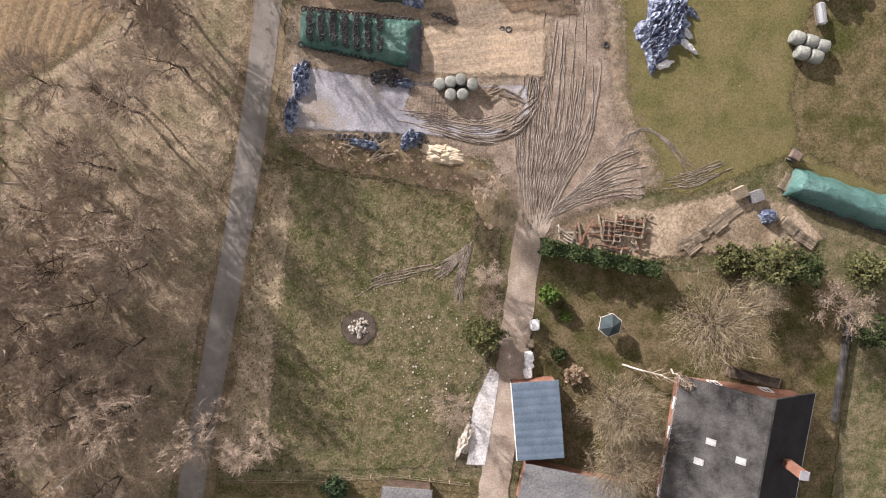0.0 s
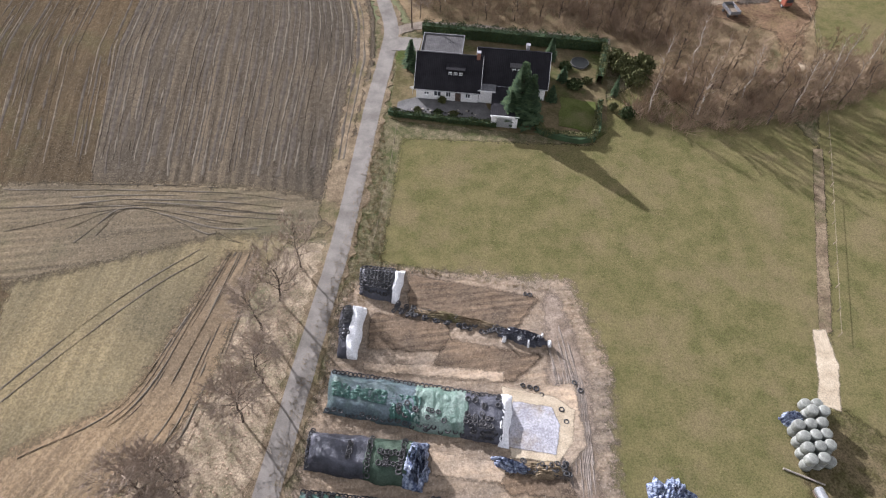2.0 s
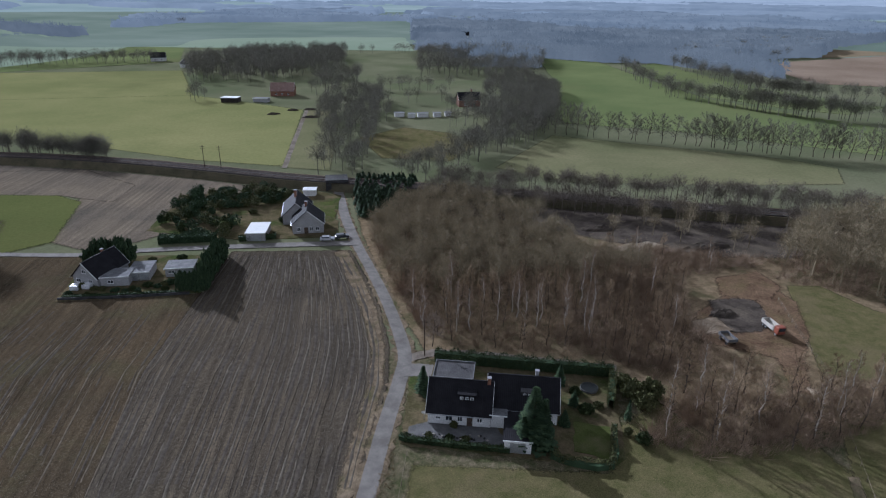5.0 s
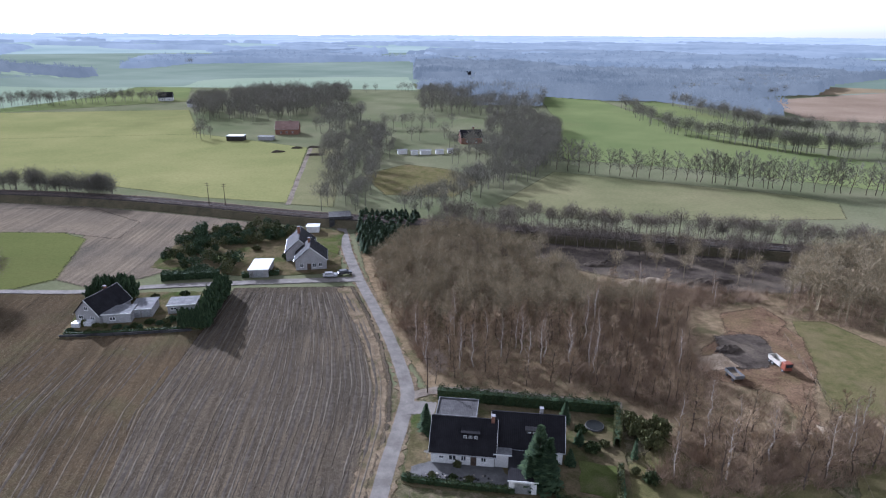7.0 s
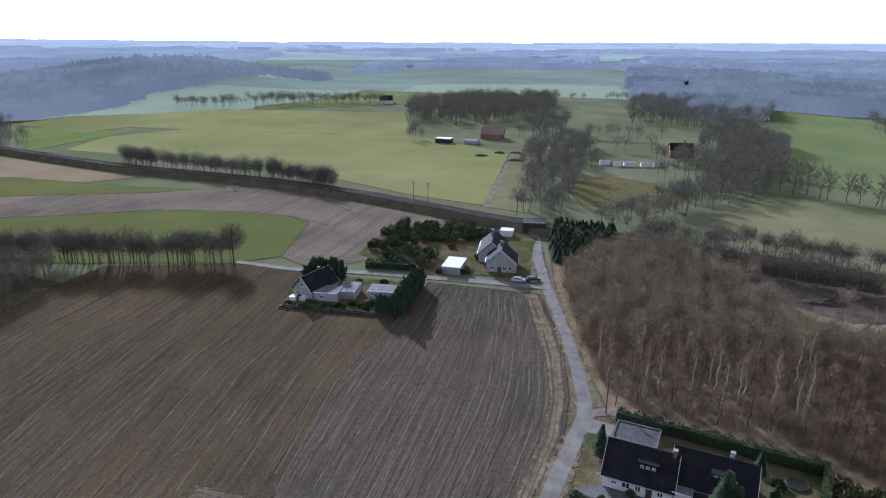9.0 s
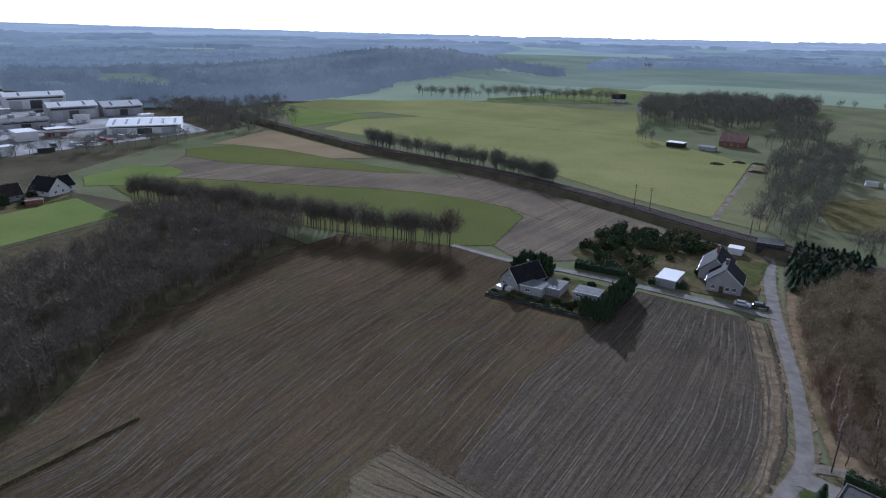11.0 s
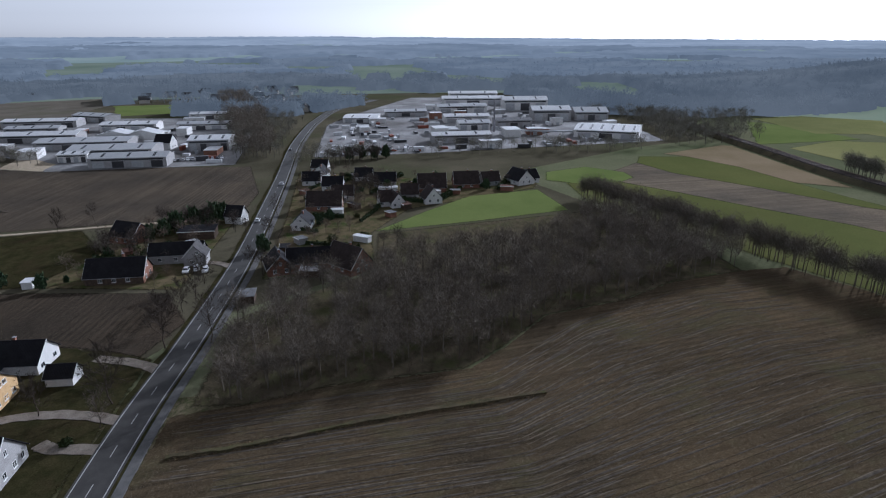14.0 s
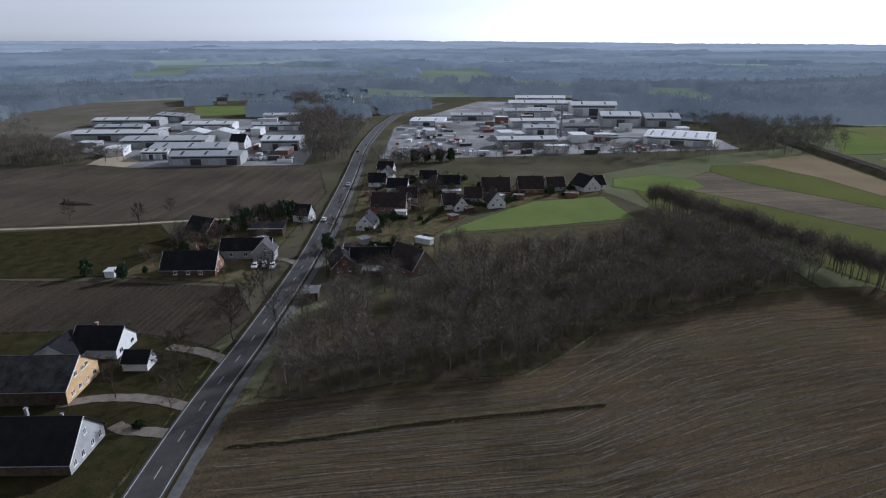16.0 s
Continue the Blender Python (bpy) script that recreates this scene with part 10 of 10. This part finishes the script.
for x, y, rx_, h, m, label in ((13.3, -10.7, 1.35, 2.4, M_BUSH, "round bright green evergreen shrub"), (5.9, -15.2, 2.5, 4.2, M_OLIVE, "broad olive evergreen tree beside a drive"), (37.6, -7.6, 3.6, 5.0, M_OLIVE, "large spreading olive evergreen tree"), (41.5, -7.8, 2.6, 4.2, M_HEDGE, "dark spreading evergreen tree"), (33.8, -6.6, 2.2, 3.2, M_OLIVE, "broad olive evergreen shrub"),
                               (49, -8, 2.6, 4, M_OLIVE, "olive evergreen shrub beside the clamp"), (15.4, -13.4, 0.7, 0.9, M_BUSH, "small light green shrub"), (15.0, -12.2, 0.5, 0.7, M_OLIVE, "small olive garden shrub"), (50, -15, 2.6, 3.5, M_HEDGE, "dark evergreen garden shrub"), (-11, -33.0, 1.6, 2.0, M_NEEDLE, "dark evergreen shrub beside a shed"),
                               (25, 92, 1.6, 1.8, M_HEDGE, "rounded evergreen garden shrub"), (27.5, 93.5, 1.1, 1.2, M_OLIVE, "olive evergreen garden shrub"), (31, 86, 0.8, 1.6, M_OLIVE, "narrow upright olive shrub"), (24, 97.5, 1.3, 1.5, M_HEDGE, "rounded dark garden shrub"), (33, 84, 1.5, 2.2, M_HEDGE, "dark shrub at a garden edge"), (1.2, 87.2, 0.7, 1.4, M_OLIVE, "shrub against a white wall"),
                               (-3, 84.9, 0.7, 0.7, M_OLIVE, "low shrub in a forecourt bed"), (0.5, 84.4, 0.8, 0.6, M_HEDGE, "low shrub in a forecourt bed"), (3.2, 84.0, 0.9, 0.6, M_OLIVE, "low shrub in a forecourt bed"), (-76, 140, 1.4, 1.2, M_HEDGE, "dark evergreen garden shrub"), (-72, 141, 1.2, 1.2, M_OLIVE, "olive evergreen garden shrub"), (-79, 138, 1.0, 1.0, M_HEDGE, "low dark garden shrub"),
                               (-74, 157, 1.5, 1.5, M_HEDGE, "dark clipped garden shrub"), (-82, 156, 1.2, 1.0, M_OLIVE, "dark clipped garden shrub"), (-54, 188, 1.5, 2.0, M_HEDGE, "garden shrub beside a house"), (-66, 196, 1.6, 1.6, M_OLIVE, "olive evergreen garden shrub"), (-107, -52, 1.4, 1.3, M_HEDGE, "dark shrub before a farmhouse"), (16.5, -20, 1.3, 1.3, M_TWIG_RED, "reddish bare shrub in a bed"), (14.6, -17.8, 1.0, 1.0, M_HEDGE, "dark shrub in a bed")):
    ob = thing("shrub", pose(x, y, 0.05), label, "shrub", "")
    part("leaves", tri_mesh("leaves", bush_tris(int(abs(x * 7 + y * 3)) + 1, rx_, rx_ * 0.9, h, int(900 * rx_), 0.17), m), None, ob)
    part("stem", tube(bmesh.new(), (0, 0, 0), (0, 0, h * 0.5), 0.08, 0.03, 6), M_BARK, ob)

hrnd = random.Random(71)
for poly in ([(-190, -20), (-262, -17), (-340, -14), (-335, 20), (-308, 60), (-306, 98), (-294, 90), (-264, 30), (-232, 10), (-192, 2)], [(-190, -56), (-256, -48), (-246, -80), (-222, -78), (-200, -88)]):
    for x, y in scatter(poly, 17, 72, 0.6):
        a_ = radians(hrnd.choice((62, 152)) + hrnd.uniform(-10, 10))
        l_ = hrnd.uniform(9, 22)
        ends = [(x - math.cos(a_) * l_ / 2, y - math.sin(a_) * l_ / 2), (x + math.cos(a_) * l_ / 2, y + math.sin(a_) * l_ / 2)]
        hedge(ends, hrnd.uniform(0.8, 1.6), hrnd.uniform(1.2, 2.4), M_HEDGE, "dark hedge between village gardens", 7, 0.38)


# ---- vehicles ----
def car(x, y, turn, paint, label, group="parked cars"):
    ob = thing("car", pose(x, y, 0.25, 0, 0, turn), label, "car", group)
    bm = bmesh.new()
    prof = [(-2.1, 0.35), (-2.15, 0.8), (-1.9, 0.95), (-1.5, 1.4), (0.5, 1.42), (1.15, 0.98), (2.0, 0.85), (2.15, 0.55), (2.1, 0.3)]
    a = [bm.verts.new((p, -0.86 if z < 1.2 else -0.66, z)) for p, z in prof]
    b = [bm.verts.new((p, 0.86 if z < 1.2 else 0.66, z)) for p, z in prof]
    bm.faces.new(a)
    bm.faces.new(b)
    for i in range(len(prof)):
        bm.faces.new((a[i], a[(i + 1) % len(prof)], b[(i + 1) % len(prof)], b[i]))
    bmesh.ops.recalc_face_normals(bm, faces=bm.faces)
    part("body", bm, paint, ob)
    part("windscreen", slab_between((0.55, -0.62, 1.40), (1.12, -0.74, 1.02), (1.12, 0.74, 1.02), (0.55, 0.62, 1.40), 0.02), M_GLASS, ob).location.z = 0.02
    part("rear_window", slab_between((-1.52, -0.62, 1.38), (-1.86, -0.72, 1.0), (-1.86, 0.72, 1.0), (-1.52, 0.62, 1.38), 0.02), M_GLASS, ob).location.x = -0.02
    for s in (-1, 1):
        part("side_window", slab_between((-1.4, s * 0.70, 1.34), (0.45, s * 0.70, 1.34), (0.85, s * 0.86, 1.02), (-1.6, s * 0.86, 1.02), 0.02), M_GLASS, ob).location.y = s * 0.02
        for px in (-1.3, 1.3):
            w = part("wheel", tube(bmesh.new(), (px, s * 0.7, 0.31), (px, s * 0.9, 0.31), 0.31, 0.31, 14), M_RUBBER, ob)
            part("rim", tube(bmesh.new(), (px, s * 0.9, 0.31), (px, s * 0.915, 0.31), 0.2, 0.2, 10), M_STEEL, w)
    return ob


car(-36.6, 172.4, 8, M_CARPAINT, "silver car parked beside a side road")
car(-32.6, 174.6, 20, M_DARKPAINT, "dark car parked at a road corner")
car(-197.5, -49.5, 0, M_WHITEPAINT, "white car parked beside a brick house")
car(-198.5, -46.6, 10, M_CARPAINT, "silver car parked beside a brick house")
car(-197.0, -43.6, 5, M_WHITEPAINT, "white car parked beside the main road")
car(-254, -33.2, 176, M_WHITEPAINT, "white car on the main road", "cars on the main road")
car(-322, -28.4, -4, M_CARPAINT, "grey car on the main road", "cars on the main road")
car(-430, -30.2, 178, M_DARKPAINT, "dark car on the main road", "cars on the main road")
for k in range(12):
    car(-403 - 0.5 * k, -102 + 2.8 * k, 5, (M_WHITEPAINT, M_CARPAINT, M_DARKPAINT, M_CARPAINT)[k % 4], "parked car in a works car park", "cars in the works car park")
for k in range(16):
    car(-408 - grnd.uniform(0, 14), -8 + 4.2 * k, grnd.choice((0, 90)) + grnd.uniform(-8, 8), (M_WHITEPAINT, M_CARPAINT, M_WHITEPAINT, M_ORANGE)[k % 4], "parked vehicle in a dealer's yard", "cars in the dealer yard")

lorry = thing("tipper_lorry", pose(72.8, 122.6, 0.12, 0, 0, 99) @ Matrix.Scale(0.76, 4), "orange tipper lorry with a white load bed in a clearing", "lorry")
part("chassis", box_bm(-3.6, 3.6, -0.5, 0.5, 0.6, 0.95), M_DARKPAINT, lorry)
part("cab", box_bm(-3.9, -2.0, -1.2, 1.2, 0.7, 3.0, 0.15), M_ORANGE, lorry)
part("windscreen", box_bm(-3.95, -3.88, -1.0, 1.0, 1.8, 2.7), M_GLASS, lorry)
bed = part("bed", box_bm(-1.7, 3.7, -1.22, 1.22, 1.0, 1.2), M_CREAM, lorry)
for a in ((-1.7, 3.7, -1.25, -1.17, 1.2, 2.3), (-1.7, 3.7, 1.17, 1.25, 1.2, 2.3), (-1.78, -1.7, -1.25, 1.25, 1.2, 2.7), (3.7, 3.78, -1.25, 1.25, 1.2, 2.3)):
    part("side_board", box_bm(*a), M_CREAM, bed)
for px in (-2.9, 1.6, 2.9):
    for s in (-1, 1):
        w = part("wheel", tube(bmesh.new(), (px, s * 0.85, 0.5), (px, s * 1.22, 0.5), 0.5, 0.5, 16), M_RUBBER, lorry)
        part("rim", tube(bmesh.new(), (px, s * 1.22, 0.5), (px, s * 1.24, 0.5), 0.28, 0.28, 10), M_STEEL, w)
trailer = thing("trailer", pose(60.6, 117.4, 0.12, 0, 0, 100), "weathered open farm trailer with grey sides", "trailer")
part("deck", box_bm(-1.9, 1.9, -1.1, 1.1, 0.8, 0.95), M_WOOD, trailer)
for a in ((-1.9, 1.9, -1.1, -1.04, 0.95, 1.6), (-1.9, 1.9, 1.04, 1.1, 0.95, 1.6), (-1.9, -1.84, -1.04, 1.04, 0.95, 1.6), (1.84, 1.9, -1.04, 1.04, 0.95, 1.6)):
    part("side_board", box_bm(*a), M_FELT, trailer)
for px in (-1.1, 1.1):
    for s in (-1, 1):
        part("wheel", tube(bmesh.new(), (px, s * 0.85, 0.4), (px, s * 1.08, 0.4), 0.4, 0.4, 14), M_RUBBER, trailer)
part("drawbar", tube(bmesh.new(), (1.9, 0, 0.7), (3.2, 0, 0.5), 0.06, 0.05, 6), M_RAIL, trailer)

# ---- masts, poles, fences, garden things ----
for x, y in ((-99, 242), (-92, 241)):
    mast = thing("signal_mast", pose(x, y, 2.6), "slender railway mast with cross arms", "mast", "masts beside the railway")
    part("pole", tube(bmesh.new(), (0, 0, 0), (0, 0, 9.5), 0.16, 0.09, 6), M_DARKWOOD, mast)
    for z in (8.2, 9.0):
        part("cross_arm", box_bm(-0.9, 0.9, -0.05, 0.05, z, z + 0.12), M_DARKWOOD, mast)


def fence(points, gap, label, h=1.2, rails=2, group=""):
    fn = thing("fence", Matrix(), label, "fence", group)
    for (x0, y0), (x1, y1) in zip(points, points[1:]):
        n = max(1, round(math.hypot(x1 - x0, y1 - y0) / gap))
        for k in range(n + 1):
            f = k / n
            x, y = x0 + (x1 - x0) * f, y0 + (y1 - y0) * f
            part("post", tube(bmesh.new(), (x, y, 0), (x, y, h), 0.06, 0.05, 5), M_WOOD, fn)
        for r in range(rails):
            z = h * (r + 0.8) / rails
            part("rail", tube(bmesh.new(), (x0, y0, z), (x1, y1, z), 0.025, 0.025, 4), M_WOOD, fn)


fence([(81, 137), (78, 121), (75.5, 106), (72, 96)], 2.6, "post and rail fence beside a forest paddock")
fence([(-24, -32.4), (-13.5, -32.4), (-4.8, -31.8), (4.4, -33)], 2.4, "low grey wooden fence at a paddock end", 1.0)
fence([(53.2, 41), (65.4, 76), (70, 90)], 4.0, "wire fence posts beside a track", 1.1, 1)
fence([(-8.6, 55), (-7.0, 70), (-6.4, 80)], 4.0, "old meadow fence along a lane", 1.1, 1)
pond = thing("pool", pose(27, 99.2, 0), "small round dark garden pool with a pale rim", "pool")
part("rim", tube(bmesh.new(), (0, 0, 0.05), (0, 0, 0.5), 1.75, 1.7, 24), M_PAVING, pond)
part("water", tube(bmesh.new(), (0, 0, 0.5), (0, 0, 0.53), 1.6, 1.6, 24), M_WATER, pond)
ob = thing("satellite_dish", pose(-4.0, 89.3, 0), "white satellite dish on a post", "dish")
part("post", tube(bmesh.new(), (0, 0, 0), (0, 0, 1.6), 0.05, 0.05, 6), M_STEEL, ob)
part("dish", tube(bmesh.new(), (0, -0.12, 1.7), (0, 0, 1.75), 0.5, 0.1, 14), M_TRIM, ob)
bed = thing("raised_bed", pose(37.4, -20.6, 0, 0, 0, -14), "long timber-framed raised garden bed", "garden bed")
for a in ((-3.2, 3.2, -0.6, -0.5, 0, 0.4), (-3.2, 3.2, 0.5, 0.6, 0, 0.4), (-3.2, -3.1, -0.5, 0.5, 0, 0.4), (3.1, 3.2, -0.5, 0.5, 0, 0.4)):
    part("board", box_bm(*a), M_DARKWOOD, bed)
part("soil", box_bm(-3.1, 3.1, -0.5, 0.5, 0, 0.3), M_BURNT, bed)
solid("garden_wall", prism([(48.0, -12.5), (48.3, -12.5), (47.0, -25.8), (46.7, -25.8)], 0, 1.0), M_FIBRE, Matrix(), "low grey mossy garden wall", "wall")
solid("plot_wall", ribbon([(-94.2, 131.8), (-80, 133.6), (-64, 136.2)], 0.4, 0, 0.7, 4), M_FIBRE, Matrix(), "low stone wall bounding a plot", "wall")
srnd = random.Random(31)
for k in range(22):
    f = k / 21
    bm = bmesh.new()
    r = srnd.uniform(0.14, 0.36)
    bmesh.ops.create_icosphere(bm, subdivisions=1, radius=r)
    for v in bm.verts:
        v.co *= srnd.uniform(0.75, 1.2)
        v.co.z *= 0.7
    solid("boulder", bm, M_STONE if k % 3 == 0 else M_FIBRE, pose(-4.0 + 11 * f + srnd.uniform(-0.3, 0.3), 85.2 - 1.0 * f + srnd.uniform(-0.6, 0.6), 0.3, 0, 0, srnd.uniform(0, 360)), "weathered boulder in a forecourt bed", "stone", "boulders of the forecourt bed")
for x, y, z in ((-93.2, 137.8, 0.5), (-90.6, 138.6, 0.4)):
    solid("garden_tent", prism([(x - 1, y - 0.9), (x + 1, y - 0.9), (x + 1, y + 0.9), (x - 1, y + 0.9)], 0.05, 1.3), M_FILM_WHITE, Matrix(), "white covered garden furniture", "cover")
pole = thing("utility_pole", pose(-4.8, 110, 0), "wooden utility pole at a track corner", "pole")
part("pole", tube(bmesh.new(), (0, 0, 0), (0, 0, 8.5), 0.14, 0.1, 8), M_DARKWOOD, pole)
part("cross_arm", box_bm(-0.7, 0.7, -0.05, 0.05, 7.9, 8.05), M_DARKWOOD, pole)


# ---- worn patches, garden and works clutter ----


crnd = random.Random(99)
CONTAINER = {}
for key, m in (("white", M_FILM_WHITE), ("grey", M_STEEL), ("dark", M_DARKPAINT), ("rust", M_ORANGE)):
    CONTAINER[key] = (mesh_of("body", box_bm(-3, 3, -1.2, 1.2, 0, 2.5, 0.06), m), mesh_of("door", box_bm(3.0, 3.06, -1.1, -0.02, 0.1, 2.4), m), mesh_of("door", box_bm(3.0, 3.06, 0.02, 1.1, 0.1, 2.4), m))
for poly, gap, keep in (([(-400, -10), (-404, 60), (-430, 62), (-470, 50), (-560, 40), (-560, 0)], 11, 0.6), ([(-404, 70), (-420, 230), (-432, 180), (-432, 70)], 9, 0.5), ([(-480, 60), (-480, 180), (-640, 210), (-700, 120), (-600, 40)], 17, 0.45), ([(-388, -66), (-410, -66), (-440, -98), (-400, -100)], 9, 0.5), ([(-440, -66), (-440, -200), (-560, -270), (-620, -150)], 17, 0.4)):
    for x, y in scatter(poly, gap, int(gap * 7), keep):
        key = crnd.choice(("white", "grey", "dark", "white", "grey", "dark", "white", "grey", "rust"))
        ob = thing("container", pose(x, y, 0.1, 0, 0, crnd.choice((0, 90)) + crnd.uniform(-12, 12)) @ Matrix.Diagonal((crnd.uniform(0.5, 1.6), crnd.uniform(0.7, 1.4), crnd.uniform(0.5, 1.2), 1)), "steel container or stacked goods in a works yard", "container", "goods in the works yards")
        for me in CONTAINER[key]:
            part(me.name.split(".")[0], me, None, ob)
for poly, gap, keep, sd in (([(-186, -22), (-262, -19), (-345, -16), (-338, 20), (-308, 60), (-306, 98), (-292, 92), (-262, 30), (-230, 10), (-190, 4)], 10, 0.5, 3), ([(-186, -52), (-258, -46), (-248, -82), (-222, -80), (-198, -90)], 11, 0.4, 4)):
    for k, (x, y) in enumerate(scatter(poly, gap, 70 + sd, keep)):
        if k % 3 == 0:
            flat_building("small garden shed among village gardens", x, y, crnd.uniform(0, 90), crnd.uniform(3, 7), crnd.uniform(2.5, 4), 2.2, crnd.choice((M_WHITE, M_BRICK, M_DARKWOOD, M_GREYWALL)), crnd.choice((M_FELT, M_SHEETW, M_TILE, M_TILE_RED)), name="garden_shed", category="shed", group="garden sheds of the village")
        else:
            rx_, h = crnd.uniform(1.0, 2.6), crnd.uniform(1.2, 4.0)
            ob = thing("shrub", pose(x, y, 0.1), "dark evergreen shrub in a village garden", "shrub", "shrubs of the village gardens")
            part("leaves", tri_mesh("leaves", bush_tris(500 + k, rx_, rx_, h, 420, 0.32), crnd.choice((M_NEEDLE, M_HEDGE, M_OLIVE))), None, ob)
for poly, gap, sd in (([(-96, 188), (-90, 182), (-76, 196), (-62, 206), (-54, 214), (-64, 222), (-94, 218)], 2.9, 1), ([(-84, 174), (-68, 174), (-64, 186), (-70, 192), (-84, 186)], 4.0, 2), ([(-95, 134), (-66, 137.5), (-66, 142), (-94, 138)], 3.0, 3), ([(-78, 152), (-66, 153), (-66, 160), (-90, 158)], 4.5, 4)):
    for k, (x, y) in enumerate(scatter(poly, gap, 80 + sd, 0.75)):
        rx_, h = crnd.uniform(1.2, 2.6) * (1 if sd < 3 else 0.5), crnd.uniform(1.8, 4.6) * (1 if sd < 3 else 0.35)
        ob = thing("shrub", pose(x, y, 0.1), "dense dark evergreen garden shrub", "shrub", "shrubs of the corner gardens")
        part("leaves", tri_mesh("leaves", bush_tris(700 + k + 40 * sd, rx_, rx_, h, 520, 0.24), crnd.choice((M_NEEDLE, M_NEEDLE, M_HEDGE, M_OLIVE))), None, ob)
